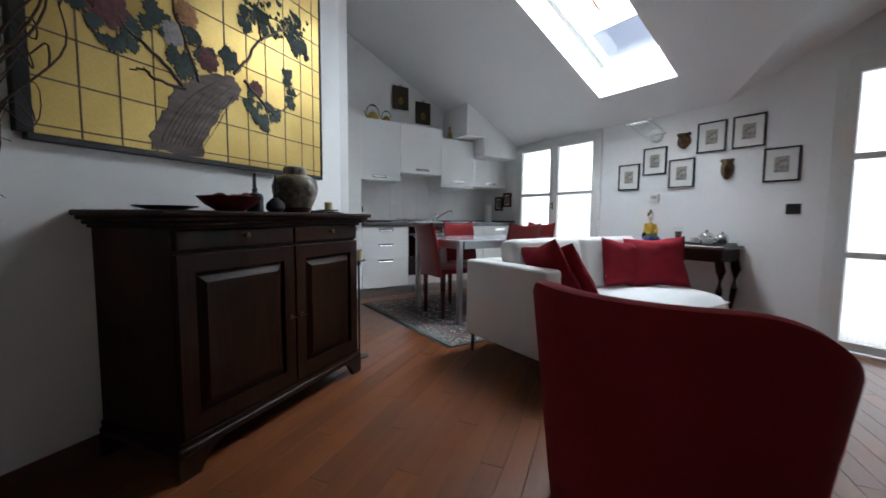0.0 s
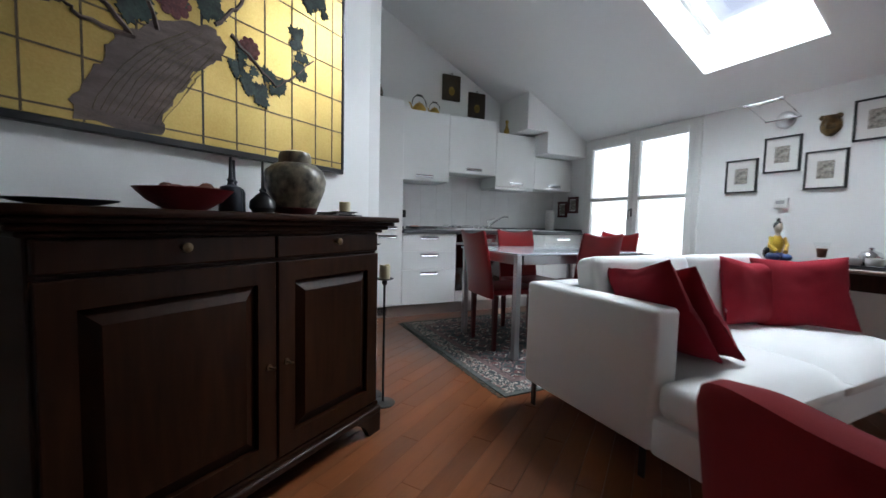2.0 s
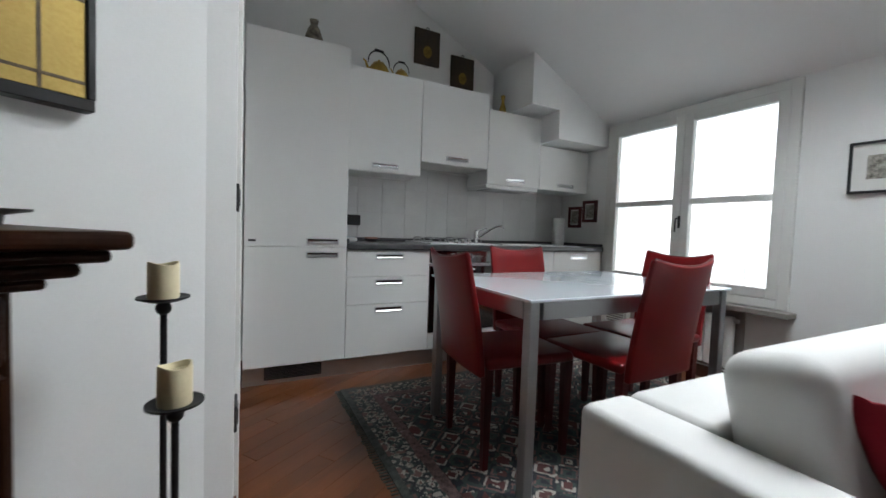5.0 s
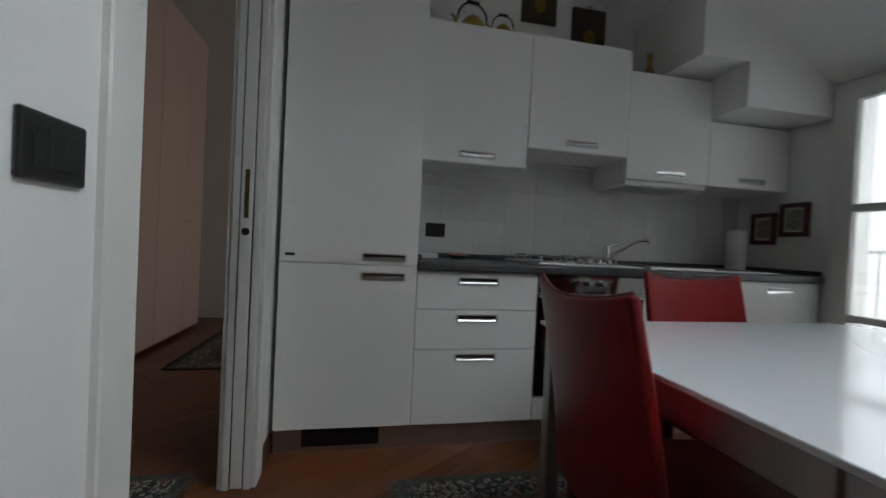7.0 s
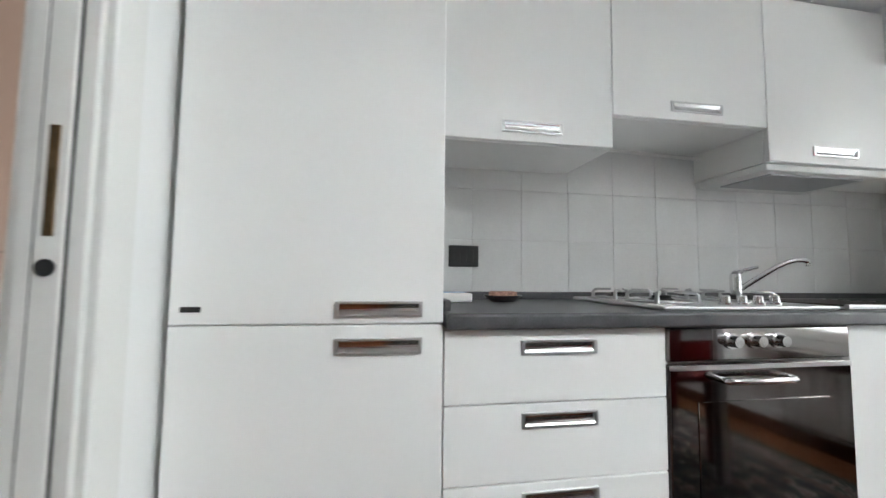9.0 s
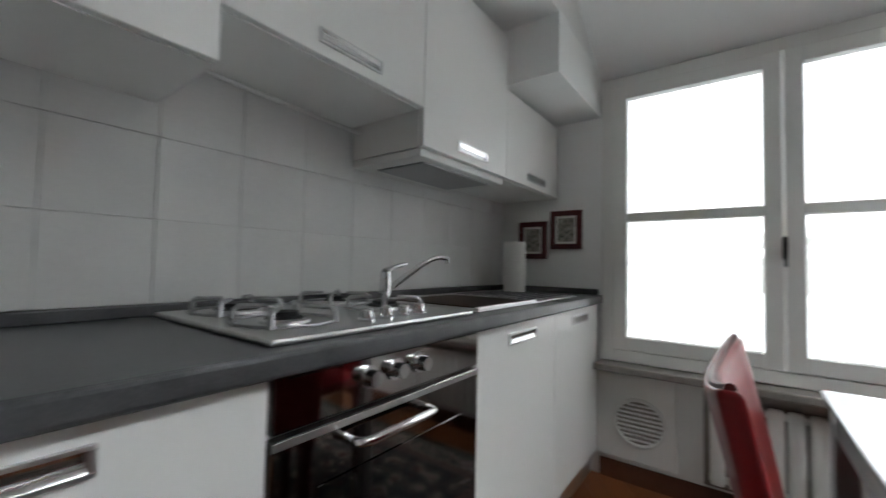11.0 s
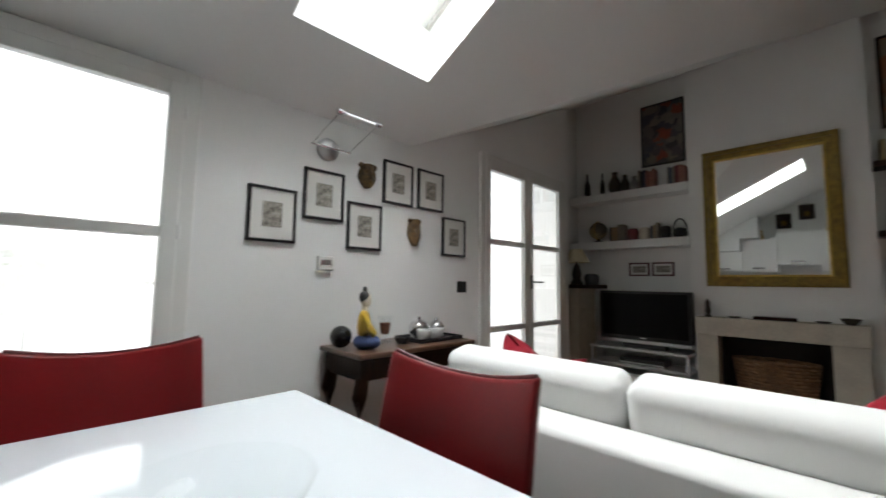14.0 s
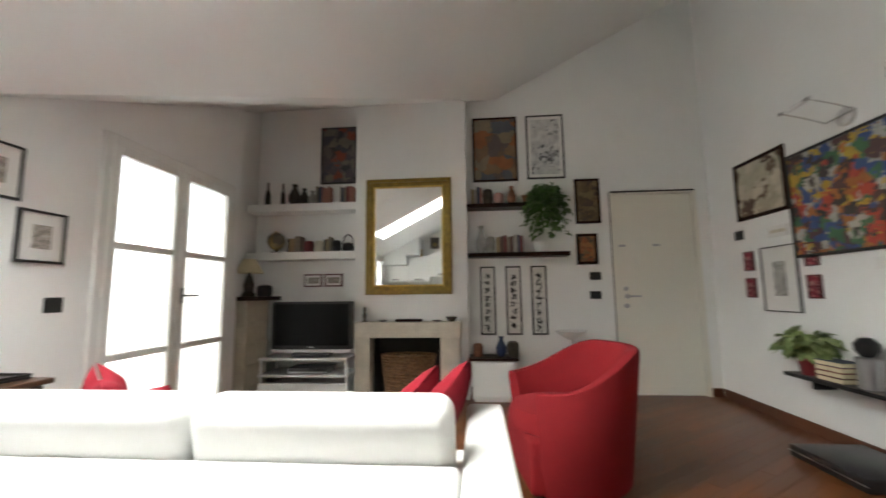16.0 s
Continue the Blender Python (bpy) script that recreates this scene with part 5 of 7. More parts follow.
for u, v, s, mat in ((0.238, 0.515, 0.085, M_PRED), (0.484, 0.52, 0.06, M_PGREY), (0.55, 0.627, 0.065, M_PORANGE), (0.65, 0.47, 0.065, M_PRED), (0.937, 0.417, 0.05, M_PRED), (0.46, 0.93, 0.07, M_PGREY), (0.30, 0.80, 0.06, M_PRED)):
    bm = bmesh.new()
    for ring in range(3):
        for k in range(9 - ring * 2):
            a = 2 * math.pi * k / (9 - ring * 2) + ring * 0.3
            r = s * (0.62 - 0.24 * ring)
            t = bmesh.new()
            bmesh.ops.create_uvsphere(t, u_segments=10, v_segments=5, radius=s * 0.36)
            merge(bm, t, pose(u + r * math.cos(a), -0.034 - ring * 0.0015, v + r * math.sin(a), 0, -math.degrees(a), 0) @ Matrix.Diagonal((1.0, 0.04, 0.8, 1)))
    part("painted_flower", bm, mat, gold, "", True)

# ---------------------------------------------------------------- on the sideboard (local frame as the sideboard)
SBM = pose(0.112, 1.795, 0.9625, 0, 0, ANG)


def on_sb(u, y, z=0.0, rz=0):
    return SBM @ pose(u, y, z, 0, 0, rz)


def turned(name, label, category, m, profile, mat, seg=32, group=""):
    bm = bmesh.new()
    lathe(bm, profile, seg)
    ob = part(name, bm, mat, None, "", True)
    ob.matrix_world = m
    return tagged(ob, label, category, group)


M_SLATE = material("blue_black_glaze", (0.012, 0.016, 0.024), 0.25, scale=10, vary=0.3)
turned("plate", "flat dark glazed dish on the sideboard", "dish", on_sb(0.10, 0.22), [(0, 0), (0.05, 0), (0.105, 0.014), (0.11, 0.018), (0.105, 0.018), (0.05, 0.006), (0, 0.005)], M_SLATE)
M_REDLAC = material("red_lacquer", (0.16, 0.012, 0.015), 0.3, scale=8, vary=0.25)
fb = thing("red_bowl", "dark red lacquer bowl filled with dried fruit", "bowl", on_sb(0.385, 0.22))
bm = bmesh.new()
lathe(bm, [(0, 0), (0.055, 0), (0.06, 0.006), (0.10, 0.03), (0.13, 0.062), (0.134, 0.066), (0.128, 0.066), (0.10, 0.038), (0.05, 0.014), (0, 0.012)], 32)
part("bowl", bm, M_REDLAC, fb, "", True)
M_POT = material("dried_petals", (0.12, 0.035, 0.025), 0.8, scale=40, vary=0.6, second=(0.24, 0.10, 0.06))
for i in range(26):
    bm = bmesh.new()
    a, r = rnd.uniform(0, 6.28), 0.10 * math.sqrt(rnd.random())
    ball(bm, (r * math.cos(a), r * math.sin(a), 0.052 + 0.02 * rnd.random()), 0.018 + 0.012 * rnd.random(), 1, rnd.uniform(0.6, 1), rnd.uniform(0.5, 0.8), 8, 6)
    part("dried_fruit", bm, M_POT, fb, "", True)
bot = turned("bottle", "dark blue square-shouldered bottle with long neck", "bottle", on_sb(0.545, 0.24), [(0, 0), (0.036, 0), (0.038, 0.004), (0.038, 0.075), (0.032, 0.088), (0.012, 0.096), (0.009, 0.105), (0.013, 0.112), (0.007, 0.12), (0.005, 0.19), (0, 0.192)], M_SLATE, 12)
copy_thing(bot, on_sb(0.595, 0.30))
turned("bottle", "small black rounded bottle with thin neck", "bottle", on_sb(0.655, 0.22), [(0, 0), (0.03, 0), (0.046, 0.02), (0.044, 0.045), (0.02, 0.07), (0.009, 0.078), (0.013, 0.085), (0.006, 0.094), (0.004, 0.19), (0, 0.192)], M_BLACK, 24)
M_JAR = material("painted_porcelain", (0.022, 0.018, 0.014), 0.2, scale=20, vary=0.6, bump=0.02, fine=42, second=(0.30, 0.26, 0.19))
jar = thing("ginger_jar", "round lidded porcelain ginger jar with brown painted pattern", "jar", on_sb(0.81, 0.23) @ Matrix.Scale(0.94, 4))
bm = bmesh.new()
lathe(bm, [(0, 0), (0.075, 0), (0.082, 0.008), (0.10, 0.05), (0.122, 0.105), (0.128, 0.145), (0.118, 0.185), (0.085, 0.212), (0.06, 0.218), (0.058, 0.225), (0, 0.225)], 40)
part("body", bm, M_JAR, jar, "", True)
bm = bmesh.new()
lathe(bm, [(0.063, 0.212), (0.066, 0.216), (0.066, 0.245), (0.06, 0.262), (0.035, 0.27), (0, 0.272)], 32)
part("lid", bm, M_JAR, jar, "domed dark lid", True)
bm = bmesh.new()
lathe(bm, [(0.0765, 0.001), (0.0835, 0.008), (0.0925, 0.028), (0.091, 0.030), (0.075, 0.004)], 40)
part("foot_band", bm, M_DKRED, jar, "dark red band round the foot", True)
cd = thing("dish_candle", "cream candle on a small black dish", "candle", on_sb(1.085, 0.22))
bm = bmesh.new()
lathe(bm, [(0, 0), (0.03, 0), (0.032, 0.014), (0.058, 0.020), (0.06, 0.023), (0.03, 0.019), (0, 0.019)], 24)
part("dish", bm, M_BLACK, cd, "", True)
bm = bmesh.new()
lathe(bm, [(0, 0.0195), (0.024, 0.0195), (0.025, 0.022), (0.025, 0.066), (0.022, 0.068), (0.018, 0.064), (0, 0.063)], 20)
part("wax", bm, M_WAX, cd, "", True)
for k, (u, y) in enumerate(((0.98, 0.19), (0.99, 0.20), (1.02, 0.14))):
    bm = bmesh.new()
    box(bm, -0.05, 0.05, -0.05, 0.05, 0, 0.008, 0.002)
    o = part("coaster", bm, M_SLATE if k != 1 else M_BLACK)
    o.matrix_world = on_sb(u, y, 0.009 if k == 1 else 0.0, 12 * k)
    tagged(o, "dark square slate coaster on the sideboard", "coaster", "coasters on the sideboard")
# twisted willow in the corner
vase = thing("willow_vase", "dark floor vase with tall twisted willow branches", "vase", pose(-0.45, 1.56, 0))
bm = bmesh.new()
lathe(bm, [(0, 0), (0.06, 0), (0.065, 0.02), (0.075, 0.20), (0.06, 0.42), (0.045, 0.50), (0.055, 0.54), (0.045, 0.54), (0.035, 0.48), (0, 0.46)], 28)
part("vessel", bm, M_BLACK, vase, "", True)
M_TWIG = material("brown_willow_twig", (0.06, 0.032, 0.018), 0.7, scale=30, vary=0.4, bump=0.1)
wr = random.Random(9)
for i in range(15):
    bm = bmesh.new()
    lean, az = wr.uniform(0.15, 0.50), wr.uniform(-0.5, 1.3)
    h, pts = wr.uniform(1.1, 1.9), []
    ph = wr.uniform(0, 6.28)
    for k in range(34):
        f = k / 33
        w = 0.035 * f + 0.01
        pts.append((lean * f * math.cos(az) + w * math.sin(f * 17 + ph), lean * f * math.sin(az) * 0.5 + w * math.cos(f * 13 + ph), 0.50 + h * f))
    sweep(bm, pts, [0.0065 * (1 - 0.8 * k / 33) for k in range(34)], 6)
    for s in range(5):
        k0 = 8 + s * 5
        p, sub, d2 = Vector(pts[k0]), [], wr.uniform(0, 6.28)
        for k in range(14):
            f = k / 13
            sub.append((p.x + 0.16 * f * math.cos(d2 + 2.5 * f), p.y + 0.08 * f * math.sin(d2 + 2.5 * f), p.z + 0.12 * f + 0.04 * math.sin(f * 9)))
        sweep(bm, sub, [0.003 * (1 - 0.7 * k / 13) for k in range(14)], 5)
    part("branch", bm, M_TWIG, vase, "", True)


def candle_stand(x, y, h, r, w):
    c = thing("candle_stand", "black iron floor candle stand with cream pillar candle", "candle stand", pose(x, y, 0), "candle stands beside the sideboard")
    bm = bmesh.new()
    lathe(bm, [(0, 0), (0.062, 0), (0.064, 0.004), (0.06, 0.008), (0.012, 0.012), (0, 0.014)], 28)
    part("base", bm, M_IRON, c, "", True)
    bm = bmesh.new()
    rod(bm, (0, 0, 0.01), (0, 0, h - 0.008), 0.006)
    ball(bm, (0, 0, h - 0.022), 0.014)
    part("stem", bm, M_IRON, c, "", True)
    bm = bmesh.new()
    lathe(bm, [(0, h - 0.008), (r * 0.6, h - 0.008), (r, h - 0.002), (r, h + 0.002), (r * 0.6, h - 0.003), (0, h - 0.003)], 32)
    part("dish", bm, M_IRON, c, "", True)
    bm = bmesh.new()
    lathe(bm, [(0, h - 0.002), (w, h - 0.002), (w * 1.04, h + 0.002), (w * 1.04, h + 0.062), (w, h + 0.068), (w * 0.88, h + 0.068), (w * 0.75, h + 0.058), (w * 0.4, h + 0.054), (0, h + 0.053)], 28)
    for v in bm.verts:
        if v.co.z > h + 0.05:
            v.co.z += 0.006 * math.sin(2 * math.atan2(v.co.y, v.co.x) + 0.6) * min(1, (v.co.xy.length / 0.045))
    part("candle", bm, M_WAX, c, "burnt-down cream candle", True)


candle_stand(1.085, 2.68, 0.655, 0.045, 0.026)
candle_stand(1.05, 2.80, 0.825, 0.045, 0.026)

socket("light_switch", "black three-module light switch beside the pocket door", pose(XD, 3.188, 1.052, 0, 0, 90), 0.105, 0.080)
socket("wall_socket", "black wall socket low on the wall by the pocket door", pose(XD, 3.19, 0.40, 0, 0, 90), 0.105, 0.080)

# ---------------------------------------------------------------- on the cupboards
def kettle(x, y, s, rz):
    k = thing("brass_kettle", "old brass kettle with iron bail handle on the cupboard", "kettle", pose(x, y, 2.1065, 0, 0, rz), "brass kettles")
    bm = bmesh.new()
    lathe(bm, [(0, 0), (0.05 * s, 0), (0.07 * s, 0.012 * s), (0.075 * s, 0.04 * s), (0.06 * s, 0.075 * s), (0.042 * s, 0.09 * s), (0.042 * s, 0.096 * s), (0.02 * s, 0.106 * s), (0, 0.108 * s)], 28)
    ball(bm, (0, 0, 0.114 * s), 0.010 * s)
    part("body", bm, M_BRASS, k, "", True)
    bm = bmesh.new()
    sweep(bm, [(-0.06 * s, 0, 0.035 * s), (-0.09 * s, 0, 0.05 * s), (-0.105 * s, 0, 0.085 * s), (-0.125 * s, 0, 0.10 * s)], [0.013 * s, 0.010 * s, 0.007 * s, 0.006 * s], 10)
    part("spout", bm, M_BRASS, k, "", True)
    bm = bmesh.new()
    sweep(bm, [(0.085 * s * math.cos(a) * (1 + 0.12 * math.sin(a)), 0, 0.085 * s + 0.10 * s * math.sin(a)) for a in [math.pi * q / 16 for q in range(17)]], 0.005 * s, 8)
    rod(bm, (-0.035 * s, 0, 0.187 * s), (0.035 * s, 0, 0.187 * s), 0.010 * s)
    part("handle", bm, M_IRON, k, "", True)


kettle(2.075, 4.76, 1.0, 8)
kettle(2.245, 4.74, 0.72, 0)
M_ICON = material("dark_old_icon", (0.022, 0.014, 0.008), 0.5, scale=7, vary=0.5, second=(0.06, 0.032, 0.012), bump=0.1)
for x, z in ((2.552, 2.51), (2.895, 2.36)):
    t = thing("antique_picture", "dark antique painted wooden panel on the wall", "picture", pose(x, YN - 0.001, z), "old panels over the cupboards")
    bm = bmesh.new()
    box(bm, -0.115, 0.115, -0.022, 0, -0.145, 0.145, 0.004)
    part("board", bm, M_ICON, t)
    bm = bmesh.new()
    sweep(bm, [(-0.012, -0.012, 0.145), (-0.012, -0.012, 0.158), (0.0, -0.012, 0.165), (0.012, -0.012, 0.158), (0.012, -0.012, 0.145)], 0.004, 6)
    part("hanger", bm, M_IRON, t)
    bm = bmesh.new()
    ball(bm, (0, -0.023, -0.04), 0.05, 0.8, 0.05, 1.0, 14, 8)
    part("motif", bm, M_GILT, t, "faded golden motif", True)
turned("painted_vase", "grey patterned vase standing on the fridge cabinet", "vase", pose(1.60, 4.70, 2.1205), [(0, 0), (0.035, 0), (0.055, 0.05), (0.06, 0.12), (0.04, 0.18), (0.022, 0.21), (0.03, 0.24), (0.024, 0.24), (0.016, 0.21), (0, 0.2)], M_JAR)
M_GREENGL = glass_material("greenish_bottle_glass", (0.75, 0.78, 0.55))
turned("glass_decanter", "small amber glass decanter on the wall cupboard", "decanter", pose(3.225, 4.80, 1.995), [(0, 0), (0.03, 0), (0.034, 0.01), (0.034, 0.07), (0.018, 0.11), (0.012, 0.15), (0.016, 0.16), (0.02, 0.19), (0, 0.2)], M_BRASS)
sd = thing("soap_dish", "black dish with a sponge on the worktop", "dish", pose(2.07, 4.82, 0.877))
bm = bmesh.new()
lathe(bm, [(0, 0), (0.04, 0), (0.065, 0.018), (0.068, 0.022), (0.06, 0.02), (0.035, 0.008), (0, 0.007)], 24)
part("dish", bm, M_BLACK, sd, "", True)
M_SPONGE = material("pink_sponge", (0.42, 0.24, 0.18), 0.95, scale=60, vary=0.4, bump=0.3)
bm = bmesh.new()
box(bm, -0.045, 0.045, -0.025, 0.025, 0.012, 0.035, 0.006)
part("sponge", bm, M_SPONGE, sd)
M_BLUE = material("pale_blue_plastic", (0.25, 0.42, 0.62), 0.4, scale=10, vary=0.2)
pk = thing("tissue_pack", "white and pale blue tissue pack on the worktop", "pack", pose(1.885, 4.80, 0.877, 0, 0, 10))
bm = bmesh.new()
box(bm, -0.055, 0.055, -0.05, 0.05, 0, 0.03, 0.008)
part("wrapper", bm, M_PAPER, pk)
bm = bmesh.new()
box(bm, -0.05, 0.05, 0.0, 0.045, 0.0302, 0.032, 0.0005, 1)
part("label_band", bm, M_BLUE, pk)

# ---------------------------------------------------------------- window wall
M_PRINTB = material("sepia_engraving", (0.20, 0.18, 0.15), 0.85, scale=45, vary=0.7, bump=0, second=(0.55, 0.51, 0.44), fine=160)
for y, z in ((2.681, 1.388), (2.408, 1.529), (2.144, 1.386), (1.900, 1.688), (1.618, 1.69), (1.383, 1.39)):
    picture("framed_engraving", "small engraving in wide white mount and thin black frame", EAST(y, z), 0.237, 0.272, M_BLACK, 0.013, 0.07, M_PRINTB, 0.095, 0.125, 0.018, "engravings on the window wall")


def mask(y, z, w, h):
    """A carved face-like shield, one plain mesh."""
    bm = bmesh.new()
    n, k = 14, 16
    g = []
    for i in range(k + 1):
        v = 1 - 2 * i / k
        half = w / 2 * (0.75 + 0.25 * math.cos(v * 2.2)) * (1 if v > -0.2 else math.sqrt(max(0.02, 1 - ((v + 0.2) / 0.82) ** 2)))
        row = []
        for j in range(n + 1):
            u = 2 * j / n - 1
            bulge = 0.045 * math.sqrt(max(0, 1 - u * u)) + 0.022 * math.exp(-(u / 0.18) ** 2) * math.exp(-((v - 0.0) / 0.35) ** 2) - 0.014 * (math.exp(-((abs(u) - 0.42) / 0.16) ** 2) * math.exp(-((v - 0.25) / 0.12) ** 2)) + 0.01 * math.exp(-((v + 0.45) / 0.08) ** 2) * math.exp(-(u / 0.35) ** 2)
            row.append(bm.verts.new((u * half, -bulge, v * h / 2)))
        g.append(row)
    for i in range(k):
        for j in range(n):
            bm.faces.new((g[i][j], g[i][j + 1], g[i + 1][j + 1], g[i + 1][j]))
    edge = [g[0][j] for j in range(n + 1)] + [g[i][n] for i in range(1, k + 1)] + [g[k][j] for j in range(n - 1, -1, -1)] + [g[i][0] for i in range(k - 1, 0, -1)]
    bm.faces.new(edge)
    for s in (-1, 1):
        ball(bm, (s * w * 0.36, -0.012, h * 0.44), w * 0.17, 1, 0.5, 0.9, 10, 6)
    ob = part("carved_mask", bm, M_MASK, None, "", True)
    ob.matrix_world = EAST(y, z)
    tagged(ob, "small carved dark wood and gilt mask on the wall", "mask", "masks on the window wall")


M_MASK = material("dark_gilt_carving", (0.035, 0.018, 0.010), 0.45, 0.2, scale=28, vary=0.6, bump=0.15, second=(0.17, 0.10, 0.03))
mask(2.137, 1.685, 0.125, 0.145)
mask(1.762, 1.386, 0.105, 0.175)

lamp = thing("wall_lamp", "chrome wall lamp with two arms and a halogen tube", "lamp", EAST(2.40, 1.785))
bm = bmesh.new()
t = bmesh.new()
lathe(t, [(0, 0), (0.062, 0), (0.062, 0.02), (0.05, 0.034), (0.02, 0.04), (0, 0.04)], 28)
merge(bm, t, pose(0, 0, 0, 90, 0, 0))
part("rosette", bm, M_STEEL, lamp, "round brushed steel wall plate", True)
bm = bmesh.new()
rod(bm, (-0.115, -0.05, 0.0), (0.115, -0.05, 0.0), 0.006)
part("crossbar", bm, M_CHROME, lamp, "", True)
for s in (-1, 1):
    bm = bmesh.new()
    sweep(bm, [(s * 0.11, -0.05, 0.0), (s * 0.11, -0.17, 0.04), (s * 0.11, -0.32, 0.082)], 0.003, 6)
    part("arm", bm, M_CHROME, lamp, "", True)
bm = bmesh.new()
rod(bm, (-0.12, -0.325, 0.085), (0.12, -0.325, 0.085), 0.008)
for s in (-1, 1):
    rod(bm, (s * 0.105, -0.325, 0.085), (s * 0.125, -0.325, 0.085), 0.014)
part("head", bm, M_CHROME, lamp, "", True)
M_FROST = material("frosted_tube", (0.8, 0.8, 0.78), 0.3, scale=5, vary=0.02)
bm = bmesh.new()
box(bm, -0.085, 0.085, -0.345, -0.305, 0.068, 0.082, 0.006)
part("tube", bm, M_FROST, lamp, "white halogen tube reflector")

th = thing("thermostat", "white wall thermostat with a small grey display", "thermostat", EAST(2.388, 1.16))
bm = bmesh.new()
box(bm, -0.046, 0.046, -0.022, 0, -0.038, 0.038, 0.005)
case = part("case", bm, M_WHITEPL, th)
bm = bmesh.new()
box(bm, -0.030, 0.026, -0.0235, -0.022, -0.008, 0.018)
part("display", bm, M_ALU, case)
socket("wall_socket", "black square wall socket near the balcony door", EAST(1.29, 1.035), 0.095, 0.082)

# console table
con = thing("console_table", "dark wooden console table with curved legs", "table", EAST(1.95, 0))
bm = bmesh.new()
box(bm, -0.455, 0.36, -0.40, -0.012, 0.700, 0.725, 0.008, 3)

M_CON = material("chestnut_brown_wood", (0.040, 0.018, 0.011), 0.35, scale=3, vary=0.4, stretch=(0.3, 2, 2), second=(0.09, 0.04, 0.02), coat=0.3)
part("tabletop", bm, M_CON, con, "polished brown top with moulded edge")
bm = bmesh.new()
box(bm, -0.43, 0.335, -0.375, -0.03, 0.595, 0.699, 0.006)
part("apron", bm, M_DARKWOOD, con)
for x in (-0.405, 0.31):
    for y in (-0.345, -0.06):
        bm = bmesh.new()
        s = -1 if x < 0 else 1
        pts = [(x, y, 0.60), (x + s * 0.022, y - 0.015, 0.52), (x + s * 0.014, y - 0.008, 0.36), (x - s * 0.008, y, 0.20), (x - s * 0.004, y - 0.004, 0.08), (x + s * 0.012, y - 0.012, 0.025), (x + s * 0.016, y - 0.014, 0.004)]
        sweep(bm, pts, [0.034, 0.036, 0.026, 0.018, 0.016, 0.022, 0.024], 10)
        part("cabriole_leg", bm, M_DARKWOOD, con, "", True)
turned("black_sphere", "glossy black ball ornament on the console table", "ornament", pose(3.98, 2.36, 0.7255), [(0, 0)] + [(0.056 * math.sin(math.pi * k / 14), 0.056 - 0.056 * math.cos(math.pi * k / 14)) for k in range(1, 14)] + [(0, 0.112)], material("gloss_black_glaze", (0.008, 0.008, 0.009), 0.08, vary=0.1, bump=0))


def figurine():
    """A seated statue as one plain mesh of three colours."""
    bm = bmesh.new()

    def add(fn, idx):
        k = len(bm.faces)
        fn()
        bm.faces.ensure_lookup_table()
        for f in bm.faces[k:]:
            f.material_index = idx

    add(lambda: ball(bm, (0, 0, 0.035), 0.075, 1.0, 1.15, 0.5), 1)
    add(lambda: ball(bm, (0.05, 0.05, 0.035), 0.045, 1.2, 1.1, 0.6), 1)
    add(lambda: ball(bm, (0.05, -0.05, 0.035), 0.045, 1.2, 1.1, 0.6), 1)
    add(lambda: ball(bm, (-0.005, 0, 0.12), 0.055, 0.8, 1.0, 1.5), 0)
    add(lambda: sweep(bm, [(0, 0.055, 0.175), (0.02, 0.075, 0.12), (0.06, 0.04, 0.075)], 0.020, 10), 0)
    add(lambda: sweep(bm, [(0, -0.055, 0.175), (0.02, -0.075, 0.12), (0.06, -0.04, 0.075)], 0.020, 10), 0)
    add(lambda: rod(bm, (0, 0, 0.19), (0, 0, 0.22), 0.02), 2)
    add(lambda: ball(bm, (0.004, 0, 0.25), 0.036, 0.95, 0.9, 1.15), 2)
    add(lambda: ball(bm, (-0.006, 0, 0.265), 0.038, 0.95, 0.95, 0.9), 3)
    add(lambda: ball(bm, (-0.004, 0, 0.305), 0.016), 3)
    ob = part("seated_statue", bm, M_YELLOW, None, "", True)
    for m in (M_COBALT, M_PALE, M_BLACK):
        ob.data.materials.append(m)
    return ob


M_YELLOW = material("yellow_glaze", (0.50, 0.33, 0.035), 0.35, scale=14, vary=0.15)
M_COBALT = material("cobalt_glaze", (0.015, 0.03, 0.09), 0.3, scale=14, vary=0.3)
M_PALE = material("pale_glaze", (0.58, 0.52, 0.42), 0.4, scale=14, vary=0.1)
st = figurine()
st.matrix_world = pose(3.88, 2.285, 0.7255, 0, 0, 236) @ Matrix.Diagonal((0.78, 0.74, 0.98, 1))
tagged(st, "seated yellow and blue glazed ceramic statue on the console", "statue")
hg = thing("glass_goblet", "tall glass goblet with dark filling", "goblet", pose(3.99, 2.075, 0.7255))
bm = bmesh.new()
lathe(bm, [(0, 0), (0.04, 0), (0.04, 0.006), (0.012, 0.012), (0.01, 0.03), (0.028, 0.045), (0.034, 0.10), (0.046, 0.15), (0.043, 0.15), (0.031, 0.10), (0.024, 0.048), (0, 0.04)], 24)
part("glass", bm, M_THIN, hg, "", True)
bm = bmesh.new()
lathe(bm, [(0, 0.046), (0.022, 0.048), (0.029, 0.10), (0.03, 0.108), (0, 0.11)], 20)
part("filling", bm, M_POT, hg, "", True)
turned("small_bowl", "small dark bowl on the console table", "bowl", pose(3.90, 2.02, 0.7255), [(0, 0), (0.025, 0), (0.042, 0.02), (0.045, 0.035), (0.04, 0.035), (0.03, 0.012), (0, 0.008)], M_BLACK)
tray = thing("serving_tray", "black tray with a coffee set on the console", "tray", pose(3.93, 1.79, 0.7255))
bm = bmesh.new()
